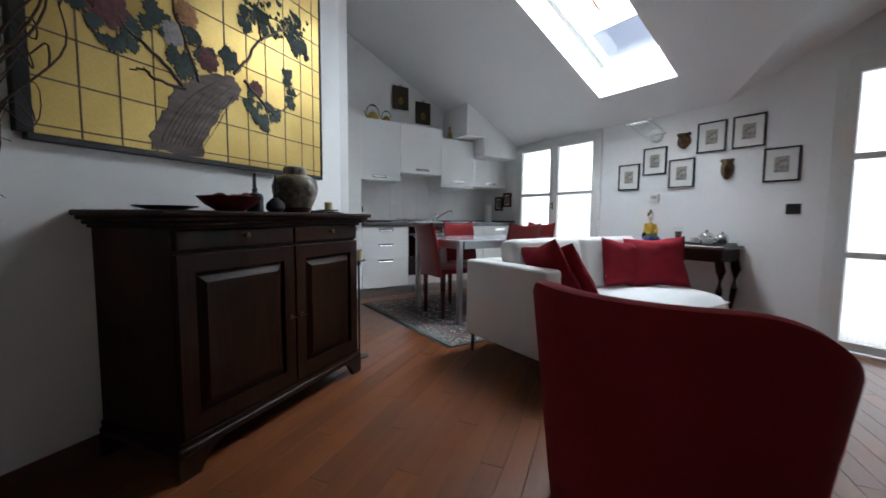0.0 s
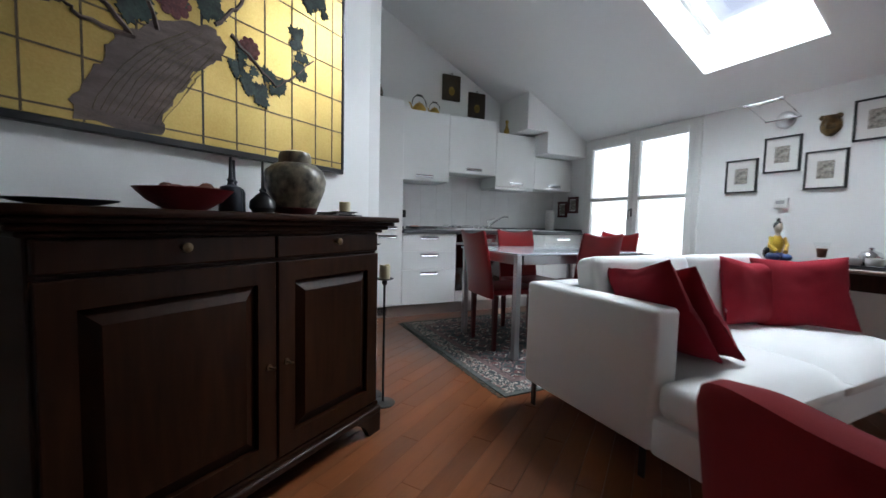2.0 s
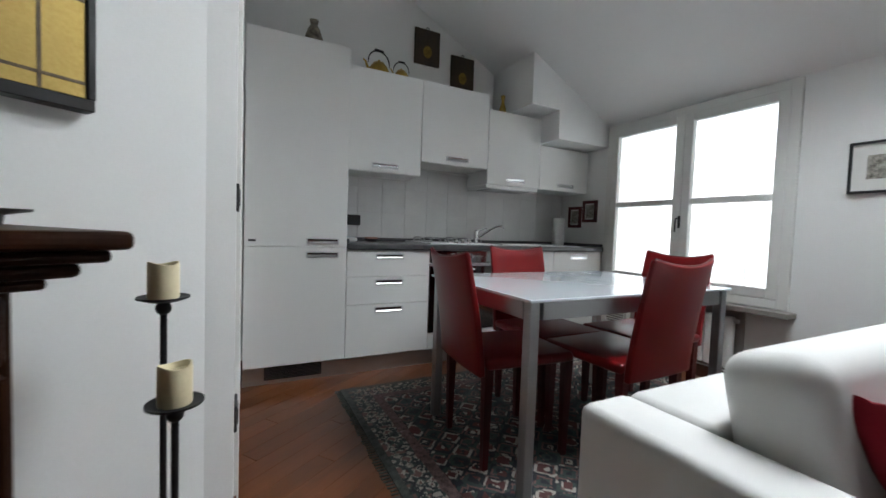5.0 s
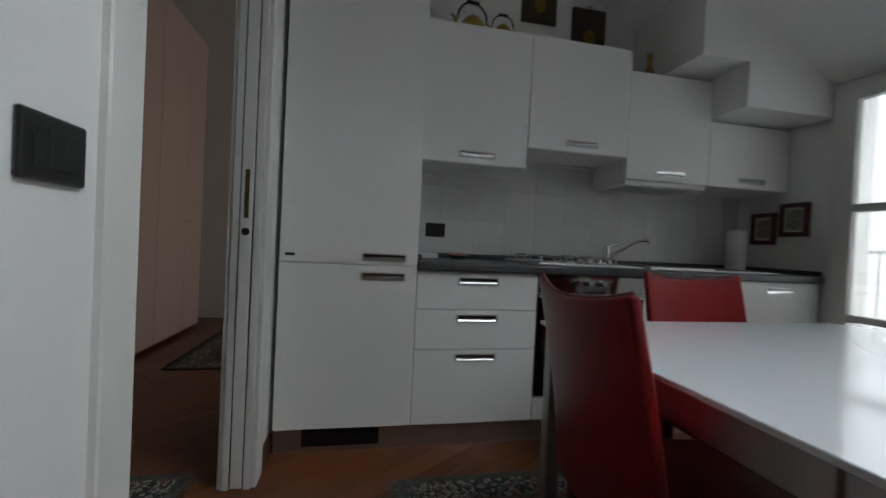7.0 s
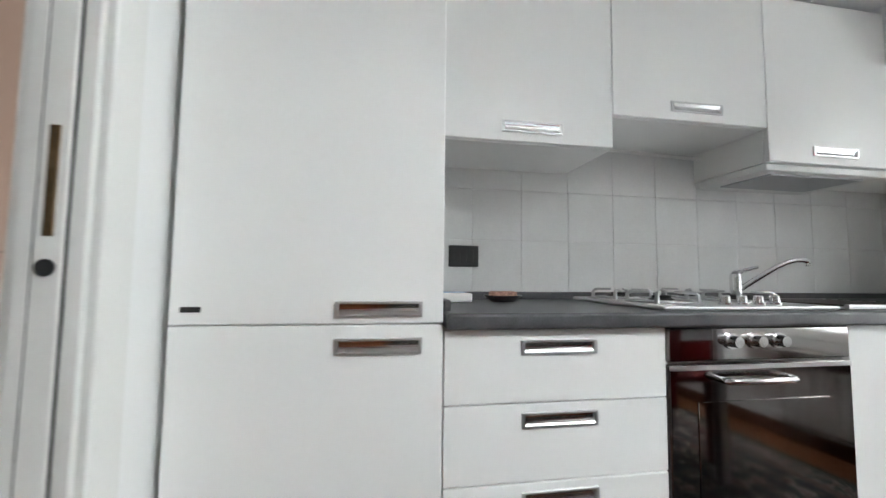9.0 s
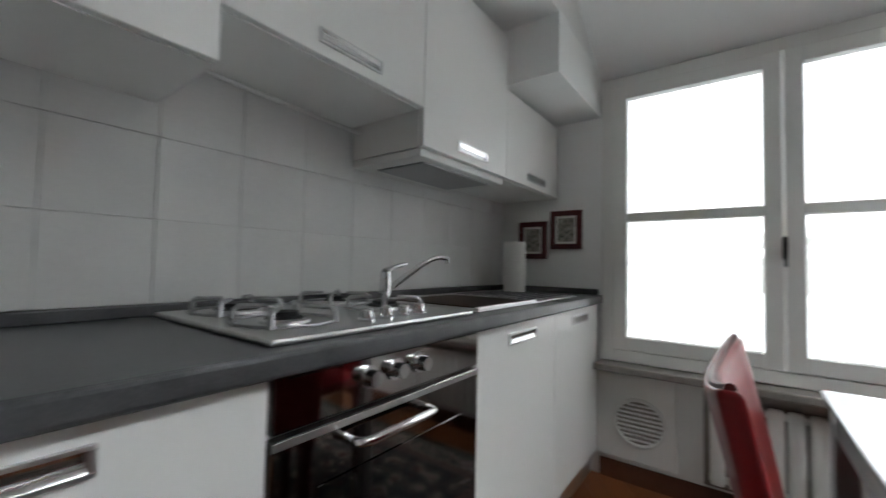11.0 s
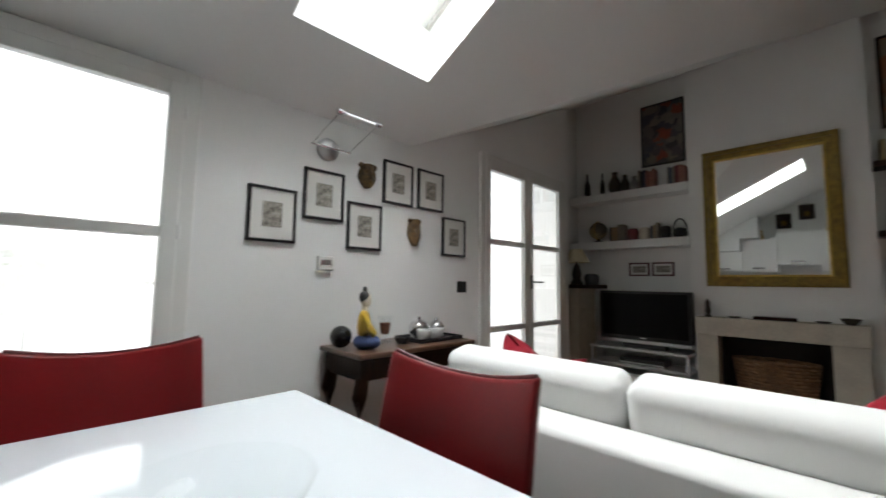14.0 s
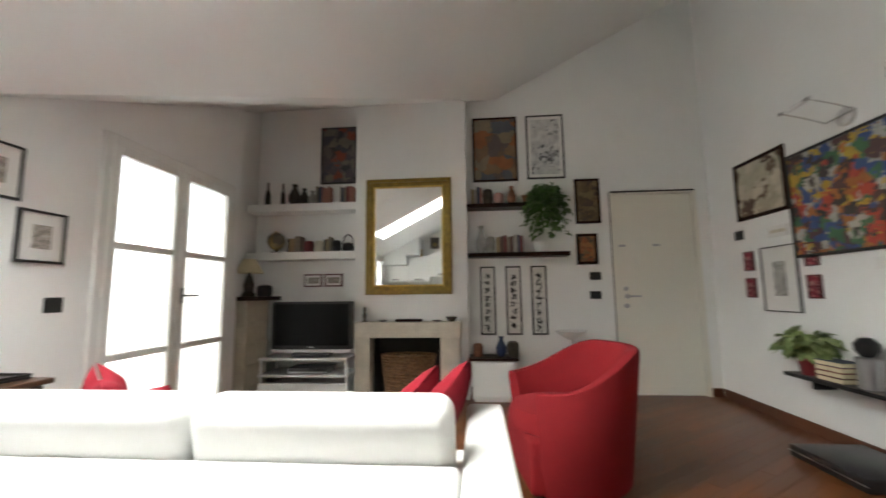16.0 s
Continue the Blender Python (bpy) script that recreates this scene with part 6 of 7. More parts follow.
box(bm, -0.12, 0.12, -0.17, 0.17, 0, 0.01, 0.004)
for a in ((-0.12, -0.112, -0.17, 0.17), (0.112, 0.12, -0.17, 0.17), (-0.112, 0.112, -0.17, -0.162), (-0.112, 0.112, 0.162, 0.17)):
    box(bm, *a, 0.01, 0.022, 0.002, 1)
part("tray_base", bm, M_BLACK, tray)
for k, (x, y) in enumerate(((-0.05, 0.09), (-0.05, -0.01), (0.06, 0.05))):
    turned("white_cup", "white porcelain cup on the tray", "cup", pose(3.93 + x, 1.79 + y, 0.736), [(0, 0), (0.03, 0), (0.042, 0.02), (0.044, 0.055), (0.041, 0.055), (0.036, 0.02), (0, 0.008)], M_WHITEPL, 24, "cups on the tray")
turned("silver_sugar_bowl", "lidded silver sugar bowl on the tray", "bowl", pose(3.96, 1.70, 0.736), [(0, 0), (0.03, 0), (0.032, 0.012), (0.05, 0.035), (0.05, 0.06), (0.03, 0.085), (0.008, 0.095), (0.012, 0.105), (0, 0.112)], M_CHROME)
turned("silver_teapot", "round silver pot on the tray", "pot", pose(3.98, 1.83, 0.736), [(0, 0), (0.035, 0), (0.06, 0.03), (0.062, 0.06), (0.045, 0.09), (0.02, 0.10), (0.01, 0.108), (0.014, 0.118), (0, 0.125)], M_CHROME)

# radiator, vent panel, blind rail
rad = thing("radiator", "white ribbed column radiator under the window", "radiator", EAST(3.62, 0))
for i in range(11):
    bm = bmesh.new()
    x = -0.31 + i * 0.062
    box(bm, x - 0.026, x + 0.026, -0.065, -0.02, 0.125, 0.475, 0.012, 3)
    part("rib", bm, M_FRAME, rad, "", True)
bm = bmesh.new()
for z in (0.15, 0.45):
    rod(bm, (-0.34, -0.04, z), (0.36, -0.04, z), 0.014)
part("header", bm, M_FRAME, rad)
bm = bmesh.new()
rod(bm, (0.36, -0.04, 0.15), (0.40, -0.04, 0.15), 0.02)
rod(bm, (0.38, -0.04, 0.15), (0.38, -0.08, 0.15), 0.016)
part("valve", bm, M_WHITEPL, rad)
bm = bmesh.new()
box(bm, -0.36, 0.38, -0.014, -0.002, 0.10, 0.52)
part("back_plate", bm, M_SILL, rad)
vp = thing("vent_panel", "white boxed panel with a round ventilation grille", "vent", EAST(4.245, 0.335))
bm = bmesh.new()
box(bm, -0.185, 0.165, -0.024, 0, -0.225, 0.188, 0.003)
part("panel", bm, M_FRAME, vp)
bm = bmesh.new()
t = bmesh.new()
lathe(t, [(0.098, 0), (0.112, 0), (0.112, 0.012), (0.104, 0.016), (0.098, 0.012), (0.098, 0)], 36)
merge(bm, t, pose(0.015, -0.024, -0.04, 90, 0, 0))
part("ring", bm, M_WHITEPL, vp, "", True)
bm = bmesh.new()
rod(bm, (0.015, -0.0245, -0.04), (0.015, -0.026, -0.04), 0.099, seg=36)
part("backing", bm, M_SILL, vp)
for i in range(9):
    z = -0.08 + i * 0.02
    hw = math.sqrt(max(0.0004, 0.098 ** 2 - z * z))
    bm = bmesh.new()
    hexa(bm, [(0.015 - hw, -0.0265, z - 0.046), (0.015 + hw, -0.0265, z - 0.046), (0.015 + hw, -0.034, z - 0.041), (0.015 - hw, -0.034, z - 0.041)],
         [(0.015 - hw, -0.0265, z - 0.036), (0.015 + hw, -0.0265, z - 0.036), (0.015 + hw, -0.034, z - 0.036), (0.015 - hw, -0.034, z - 0.036)])
    part("slat", bm, M_WHITEPL, vp)
# ---------------------------------------------------------------- pictures with painted colour patches
def patch_material(name, stops, scale=14.0, warp=0.4, rough=0.6):
    """Irregular brushed patches in a few paint colours."""
    m = bpy.data.materials.new(name)
    m.use_nodes = True
    n, link = m.node_tree.nodes, m.node_tree.links.new
    b = n["Principled BSDF"]
    b.inputs["Roughness"].default_value = rough
    tc, ns, mx = n.new("ShaderNodeTexCoord"), n.new("ShaderNodeTexNoise"), n.new("ShaderNodeMixRGB")
    ns.inputs["Scale"].default_value = scale * 0.8
    ns.inputs["Detail"].default_value = 5
    link(tc.outputs["Object"], ns.inputs["Vector"])
    mx.inputs[0].default_value = warp * 0.35
    link(tc.outputs["Object"], mx.inputs[1])
    link(ns.outputs["Color"], mx.inputs[2])
    vo = n.new("ShaderNodeTexVoronoi")
    vo.inputs["Scale"].default_value = scale
    link(mx.outputs[0], vo.inputs["Vector"])
    sep, r = n.new("ShaderNodeSeparateColor"), n.new("ShaderNodeValToRGB")
    link(vo.outputs["Color"], sep.inputs[0])
    link(sep.outputs[0], r.inputs[0])
    r.color_ramp.interpolation = "CONSTANT"
    el = r.color_ramp.elements
    k = len(stops)
    el[0].color, el[1].position, el[1].color = (*stops[0], 1), 1 / k, (*stops[1], 1)
    for i in range(2, k):
        e = el.new(i / k)
        e.color = (*stops[i], 1)
    hs, rr = n.new("ShaderNodeHueSaturation"), n.new("ShaderNodeMapRange")
    rr.inputs["To Min"].default_value, rr.inputs["To Max"].default_value = 0.5, 1.4
    link(ns.outputs[0], rr.inputs["Value"])
    link(rr.outputs[0], hs.inputs["Value"])
    link(r.outputs[0], hs.inputs["Color"])
    link(hs.outputs[0], b.inputs["Base Color"])
    return m


A_OCHRE = patch_material("ochre_painting", [(0.16, 0.10, 0.06), (0.22, 0.13, 0.07), (0.30, 0.11, 0.04), (0.12, 0.09, 0.08), (0.24, 0.19, 0.13), (0.10, 0.11, 0.13)], 9)
A_INK = patch_material("ink_drawing", [(0.55, 0.55, 0.54), (0.60, 0.60, 0.58), (0.50, 0.50, 0.50), (0.12, 0.12, 0.13), (0.56, 0.56, 0.55), (0.30, 0.30, 0.30)], 16, 0.8)
A_SCROLL = patch_material("brush_calligraphy", [(0.55, 0.53, 0.48), (0.10, 0.10, 0.09), (0.50, 0.48, 0.44), (0.08, 0.08, 0.08), (0.58, 0.56, 0.52)], 42, 0.9)
A_BROWN = patch_material("brown_panel_painting", [(0.12, 0.08, 0.04), (0.17, 0.11, 0.05), (0.09, 0.06, 0.04), (0.20, 0.14, 0.07)], 18)
A_ORANGE = patch_material("orange_panel_painting", [(0.30, 0.09, 0.03), (0.10, 0.07, 0.04), (0.22, 0.12, 0.05), (0.34, 0.14, 0.05)], 22)
A_MARKET = patch_material("crowd_painting", [(0.45, 0.07, 0.04), (0.50, 0.33, 0.05), (0.05, 0.09, 0.24), (0.05, 0.04, 0.04), (0.42, 0.40, 0.36), (0.06, 0.16, 0.08), (0.40, 0.14, 0.04), (0.10, 0.05, 0.05)], 16, 0.6)
A_SEPIA = patch_material("sepia_painting", [(0.48, 0.44, 0.34), (0.10, 0.06, 0.04), (0.55, 0.50, 0.40), (0.16, 0.11, 0.07), (0.44, 0.40, 0.30)], 11, 0.7)
A_DARK = patch_material("dark_figure_poster", [(0.05, 0.045, 0.05), (0.09, 0.08, 0.09), (0.14, 0.12, 0.12), (0.25, 0.07, 0.04), (0.07, 0.07, 0.09), (0.20, 0.17, 0.15)], 13)
A_RED = patch_material("crimson_print", [(0.20, 0.015, 0.03), (0.30, 0.03, 0.05), (0.10, 0.01, 0.02), (0.40, 0.22, 0.20)], 30)

picture("painting", "brown and orange abstract painting in dark frame", SOUTH(1.622, 2.685), 0.50, 0.745, M_DARKWOOD, 0.02, 0.0, A_OCHRE)
picture("ink_picture", "black and white ink drawing in thin black frame", SOUTH(1.063, 2.692), 0.41, 0.735, M_BLACK, 0.016, 0.035, A_INK)
picture("icon_picture", "brown painted panel in a dark wooden frame", SOUTH(0.634, 2.058), 0.265, 0.495, M_DARKWOOD, 0.024, 0.0, A_BROWN)
picture("icon_picture", "small orange painted panel in dark frame", SOUTH(0.663, 1.531), 0.22, 0.332, M_DARKWOOD, 0.03, 0.0, A_ORANGE)
M_SCROLL = material("rice_paper", (0.66, 0.65, 0.62), 0.85, scale=9, vary=0.05)
M_INKBLACK = material("black_brush_ink", (0.015, 0.015, 0.016), 0.7, scale=40, vary=0.4)
sr = random.Random(14)
for x in (1.739, 1.462, 1.19):
    cp = picture("calligraphy_panel", "tall narrow calligraphy panel in a black frame", SOUTH(x, 0.992), 0.165, 0.735, M_BLACK, 0.017, 0.012, M_SCROLL, group="three calligraphy panels")
    bm = bmesh.new()
    z = 0.29
    while z > -0.30:
        h = sr.uniform(0.05, 0.085)
        for k in range(sr.randint(5, 7)):
            u, v, a, l = sr.uniform(-0.022, 0.022), z - h * sr.uniform(0.15, 0.85), sr.choice((0.1, 1.5, 0.8, -0.8)) + sr.uniform(-0.2, 0.2), sr.uniform(0.03, 0.058)
            c, e, w = math.cos(a) * l / 2, math.sin(a) * l / 2, sr.uniform(0.0045, 0.009)
            p, q = (u - c, v - e), (u + c, v + e)
            nx, nz = -math.sin(a) * w, math.cos(a) * w
            flat(bm, [(p[0] - nx, p[1] - nz), (q[0] - nx * 0.4, q[1] - nz * 0.4), (q[0] + nx * 0.4, q[1] + nz * 0.4), (p[0] + nx, p[1] + nz)], -0.0130 - 0.0002 * k, -0.0112)
        z -= h + 0.012
    tagged(part("brush_strokes", bm, M_INKBLACK, cp, "black brush strokes"), kind="stuff")
socket("light_switch", "black light switch beside the entrance door", SOUTH(0.59, 1.24))
socket("light_switch", "black light switch beside the entrance door", SOUTH(0.598, 1.037))
picture("poster", "dark framed figure poster in the alcove", SOUTH(3.43, 2.69), 0.42, 0.68, M_BLACK, 0.014, 0.0, A_DARK)
for x in (3.70, 3.465):
    picture("photo_frame", "small photograph in a burgundy frame", SOUTH(x, 1.237), 0.21, 0.145, M_BURG, 0.016, 0.022, M_PRINT, group="alcove photographs")

# wooden wall shelves
for x0, x1, z in ((1.26, 1.945, 2.005), (0.885, 1.945, 1.475)):
    bm = bmesh.new()
    box(bm, x0, x1, YS + 0.001, YS + 0.20, z - 0.025, z + 0.02, 0.004)
    tagged(part("wall_shelf", bm, M_DARKWOOD), "dark wooden wall shelf", "shelf", "wall shelves by the chimney")

M_BOOKS = [material("book_cloth", c, 0.7, scale=30, vary=0.2) for c in ((0.22, 0.19, 0.15), (0.09, 0.05, 0.04), (0.05, 0.06, 0.09), (0.30, 0.22, 0.12), (0.14, 0.03, 0.03), (0.34, 0.32, 0.28), (0.04, 0.04, 0.045), (0.30, 0.13, 0.10))]


def books(x0, x1, y, z, h, facing=1, seed=0):
    """A row of upright books, spines towards +y; each a thing with cover and pages."""
    r = random.Random(seed)
    x = x0
    while x < x1 - 0.012:
        w, hh, d = r.uniform(0.018, 0.04), h * r.uniform(0.8, 1.0), r.uniform(0.11, 0.14)
        w = min(w, x1 - x)
        b = thing("book", "upright hardback book in a row on the shelf", "book", pose(x + w / 2, y, z), "books on the shelves")
        bm = bmesh.new()
        box(bm, -w / 2 + 0.0005, -w / 2 + 0.003, -d / 2, d / 2, 0, hh)
        box(bm, w / 2 - 0.003, w / 2 - 0.0005, -d / 2, d / 2, 0, hh)
        box(bm, -w / 2 + 0.003, w / 2 - 0.003, d / 2 - 0.003, d / 2, 0, hh)
        part("cover", bm, r.choice(M_BOOKS), b)
        bm = bmesh.new()
        box(bm, -w / 2 + 0.003, w / 2 - 0.003, -d / 2 + 0.004, d / 2 - 0.003, 0.004, hh - 0.004)
        part("pages", bm, M_PAPER, b)
        x += w + 0.001


def pot(name, label, cat, x, y, z, profile, mat):
    return turned(name, label, cat, pose(x, y, z + 0.0005), profile, mat, 24)


VASE = [(0, 0), (0.03, 0), (0.05, 0.04), (0.052, 0.09), (0.03, 0.14), (0.018, 0.17), (0.026, 0.2), (0.02, 0.2), (0.012, 0.17), (0, 0.16)]
SLIM = [(0, 0), (0.026, 0), (0.032, 0.03), (0.028, 0.13), (0.012, 0.18), (0.010, 0.24), (0.014, 0.25), (0, 0.25)]
SQUAT = [(0, 0), (0.05, 0), (0.055, 0.01), (0.058, 0.09), (0.05, 0.12), (0.03, 0.13), (0, 0.132)]
M_TERRA = material("terracotta", (0.24, 0.10, 0.055), 0.8, scale=14, vary=0.3)
M_BRONZE = material("dark_bronze", (0.05, 0.04, 0.028), 0.4, 0.5, scale=18, vary=0.5)
M_CERAM = material("grey_ceramic", (0.26, 0.25, 0.23), 0.4, scale=18, vary=0.3)
S1, S2 = 2.085, 1.545
pot("slim_vase", "dark bronze bottle vase on the alcove shelf", "vase", 4.22, -1.0, S1, [(r, z * 1.1) for r, z in SLIM], M_BRONZE)
pot("slim_vase", "tall thin bronze vase on the alcove shelf", "vase", 4.05, -1.02, S1, [(r * 0.8, z * 1.05) for r, z in SLIM], M_BRONZE)
pot("carved_vase", "dark carved wooden vase on the alcove shelf", "vase", 3.90, -1.0, S1, [(r * 1.3, z * 1.2) for r, z in VASE], M_BRONZE)
pot("carved_vase", "small dark vase on the alcove shelf", "vase", 3.80, -1.03, S1, VASE, M_BRONZE)
pot("ceramic_jug", "small grey ceramic vase on the alcove shelf", "vase", 3.69, -1.0, S1, [(r, z * 0.8) for r, z in VASE], M_CERAM)
books(3.48, 3.64, -1.02, S1, 0.22, seed=3)
books(3.20, 3.36, -1.02, S1, 0.20, seed=11)
gb = thing("table_globe", "old brass-ringed globe on the alcove shelf", "globe", pose(4.10, -1.0, S2 + 0.0005))
bm = bmesh.new()
lathe(bm, [(0, 0), (0.06, 0), (0.055, 0.012), (0.015, 0.02), (0.012, 0.04), (0, 0.04)], 24)
part("foot", bm, M_DARKWOOD, gb, "", True)
bm = bmesh.new()
ball(bm, (0, 0, 0.135), 0.098)
part("sphere", bm, patch_material("faded_map", [(0.34, 0.28, 0.15), (0.22, 0.17, 0.09), (0.38, 0.33, 0.20), (0.15, 0.13, 0.09)], 12), gb, "", True)
bm = bmesh.new()
sweep(bm, [(0, 0.108 * math.cos(a), 0.135 + 0.108 * math.sin(a)) for a in [2 * math.pi * q / 32 for q in range(33)]], 0.004, 6)
part("ring", bm, M_BRASS, gb, "", True)
books(3.80, 3.95, -1.02, S2, 0.19, seed=5)
pot("red_box", "dark red lidded pot on the alcove shelf", "pot", 3.72, -1.0, S2, SQUAT, M_REDLAC)
pot("white_jar", "cream ceramic jar on the alcove shelf", "jar", 3.60, -1.0, S2, SQUAT, M_PALE)
books(3.46, 3.54, -1.02, S2, 0.17, seed=8)
pot("black_jug", "black ceramic jug on the alcove shelf", "jug", 3.40, -1.0, S2, [(r * 0.9, z) for r, z in SQUAT], M_BLACK)
tp = thing("black_teapot", "black cast-iron teapot with hoop handle on the shelf", "teapot", pose(3.27, -1.0, S2 + 0.0005))
bm = bmesh.new()
lathe(bm, [(0, 0), (0.05, 0), (0.07, 0.03), (0.06, 0.08), (0.03, 0.1), (0, 0.105)], 24)
part("body", bm, M_IRON, tp, "", True)
bm = bmesh.new()
sweep(bm, [(0.06 * math.cos(a), 0, 0.08 + 0.11 * math.sin(a)) for a in [math.pi * q / 14 for q in range(15)]], 0.007, 8)
part("handle", bm, M_IRON, tp, "", True)

# stack of storage boxes with table lamp
M_CARD = material("beige_paper_box", (0.42, 0.38, 0.30), 0.8, scale=10, vary=0.1)
for i in range(5):
    bx = thing("storage_box", "beige paper storage box in a stack", "box", pose(4.22, -0.62, i * 0.205, 0, 0, 1.5 * (i % 2)), "stack of storage boxes")
    bm = bmesh.new()
    box(bm, -0.15, 0.15, -0.20, 0.20, 0, 0.165, 0.003)
    part("body", bm, M_CARD, bx)
    bm = bmesh.new()
    box(bm, -0.155, 0.155, -0.205, 0.205, 0.155, 0.2045, 0.004)
    part("lid", bm, M_CARD, bx)
    bm = bmesh.new()
    rod(bm, (0, 0.20, 0.11), (0, 0.206, 0.11), 0.014)
    part("pull", bm, M_BRASS, bx)
bm = bmesh.new()
box(bm, 3.95, 4.39, -0.86, -0.40, 1.0255, 1.065, 0.004)
tagged(part("dark_tray", bm, M_DARKWOOD), "dark wooden board on the stack of boxes", "board")
tl = thing("table_lamp", "table lamp with dark base and cream shade", "lamp", pose(4.20, -0.66, 1.0655))
bm = bmesh.new()
lathe(bm, [(0, 0), (0.06, 0), (0.065, 0.02), (0.04, 0.05), (0.05, 0.12), (0.03, 0.20), (0.012, 0.23), (0.012, 0.30), (0, 0.30)], 24)
part("base", bm, M_BRONZE, tl, "", True)
bm = bmesh.new()
lathe(bm, [(0.135, 0.24), (0.136, 0.242), (0.06, 0.385), (0.058, 0.385), (0.133, 0.242), (0.135, 0.24)], 32)
part("shade", bm, material("cream_shade", (0.62, 0.55, 0.36), 0.8, scale=10, vary=0.08), tl, "cream fabric shade", True)
pot("black_vase", "round black vase beside the lamp", "vase", 4.05, -0.70, 1.065, [(r * 1.3, z * 0.9) for r, z in SQUAT], M_BLACK)

# mantelpiece
pot("mantel_figure", "small dark bronze ornament on the mantelpiece", "ornament", 3.025, -0.82, 0.79, [(0, 0), (0.03, 0), (0.03, 0.012), (0.014, 0.02), (0.024, 0.06), (0.016, 0.10), (0.02, 0.125), (0.008, 0.15), (0, 0.165)], M_BRONZE)
bm = bmesh.new()
box(bm, 2.42, 2.70, -0.84, -0.79, 0.7905, 0.818, 0.006)
tagged(part("long_box", bm, M_DARKWOOD), "long narrow dark wooden box on the mantelpiece", "box")
for x in (2.83, 2.27):
    pot("mantel_dish", "small dark dish on the mantelpiece", "dish", x, -0.82, 0.79, [(0, 0), (0.03, 0), (0.05, 0.012), (0.048, 0.014), (0.02, 0.006), (0, 0.005)], M_BRONZE)
pot("mantel_bowl", "small dark bowl on the mantelpiece", "bowl", 2.12, -0.82, 0.79, [(0, 0), (0.03, 0), (0.055, 0.035), (0.058, 0.045), (0.05, 0.042), (0.025, 0.01), (0, 0.008)], M_BRONZE)

# things on the wooden shelves
books(1.78, 1.90, YS + 0.10, 2.025, 0.19, seed=21)
pot("green_jar", "dark green glazed jar on the wooden shelf", "jar", 1.72, YS + 0.10, 2.025, [(r, z * 1.35) for r, z in SQUAT], M_BRONZE)
pot("pink_jar", "pale pink ceramic jar on the wooden shelf", "jar", 1.60, YS + 0.10, 2.025, SQUAT, material("pink_ceramic", (0.42, 0.27, 0.22), 0.5, scale=12, vary=0.15))
pot("brown_vase", "brown ceramic vase on the wooden shelf", "vase", 1.46, YS + 0.10, 2.025, VASE, M_TERRA)
pot("grey_pitcher", "grey ceramic pitcher on the wooden shelf", "pitcher", 1.80, YS + 0.10, 1.495, [(r * 1.2, z * 1.5) for r, z in VASE], M_CERAM)
pot("grey_jar", "grey ceramic jar on the wooden shelf", "jar", 1.70, YS + 0.10, 1.495, [(r * 0.9, z * 1.4) for r, z in SQUAT], M_CERAM)
books(1.36, 1.64, YS + 0.10, 1.495, 0.19, seed=33)
pot("white_planter", "white ceramic planter on the wooden shelf", "planter", 1.17, YS + 0.10, 1.495, [(0, 0), (0.05, 0), (0.075, 0.10), (0.078, 0.11), (0.07, 0.11), (0.05, 0.03), (0, 0.03)], M_WHITEPL)


def leafy(name, label, m, count, spread, drop, leaf, seed, potmat=None, up=0.25, mat=None):
    """A pot plant: arching stems with separate pointed leaves."""
    r = random.Random(seed)
    t = thing(name, label, "plant", m)
    if potmat:
        bm = bmesh.new()
        lathe(bm, [(0, 0), (0.05, 0), (0.068, 0.11), (0.074, 0.115), (0.066, 0.118), (0.06, 0.10), (0, 0.095)], 24)
        part("pot", bm, potmat, t, "", True)
    stems, leaves = bmesh.new(), bmesh.new()
    z0 = 0.10 if potmat else 0.0
    for i in range(count):
        a, out, h = r.uniform(0, 6.28), spread * r.uniform(0.35, 1.0), up * r.uniform(0.5, 1.0)
        d = drop * r.uniform(0.2, 1.0)
        pts = []
        for k in range(7):
            f = k / 6
            pts.append(Vector((out * f * math.cos(a), out * f * math.sin(a) * 0.75, z0 + h * math.sin(f * math.pi * 0.6) - d * f * f)))
        sweep(stems, pts, [0.003 - 0.002 * k / 6 for k in range(7)], 5)
        for k in range(2, 7):
            for q in range(2 if drop > 0.1 else 1):
                p = pts[k] + Vector((r.uniform(-0.02, 0.02), r.uniform(-0.02, 0.02), r.uniform(-0.02, 0.02)))
                l, w = leaf * r.uniform(0.7, 1.15), leaf * r.uniform(0.25, 0.38)
                out_m = Matrix.Translation(p) @ Euler((r.uniform(-0.5, 0.5), r.uniform(-0.1, 0.9), a + r.uniform(-0.9, 0.9))).to_matrix().to_4x4()
                rows = []
                for s in range(5):
                    f = s / 4
                    ww = w * math.sin(math.pi * min(0.98, f * 0.9 + 0.08)) ** 0.8
                    zz = -0.25 * l * f * f
                    rows.append([leaves.verts.new(out_m @ Vector((l * f, y, zz + abs(y) * 0.35))) for y in (-ww, 0.0, ww)])
                for s in range(4):
                    for c in range(2):
                        leaves.faces.new((rows[s][c], rows[s + 1][c], rows[s + 1][c + 1], rows[s][c + 1]))
    part("stems", stems, M_LEAF, t)
    lo = part("foliage", leaves, mat or M_LEAF, t, "", True)
    tagged(lo, kind="stuff")
    return t


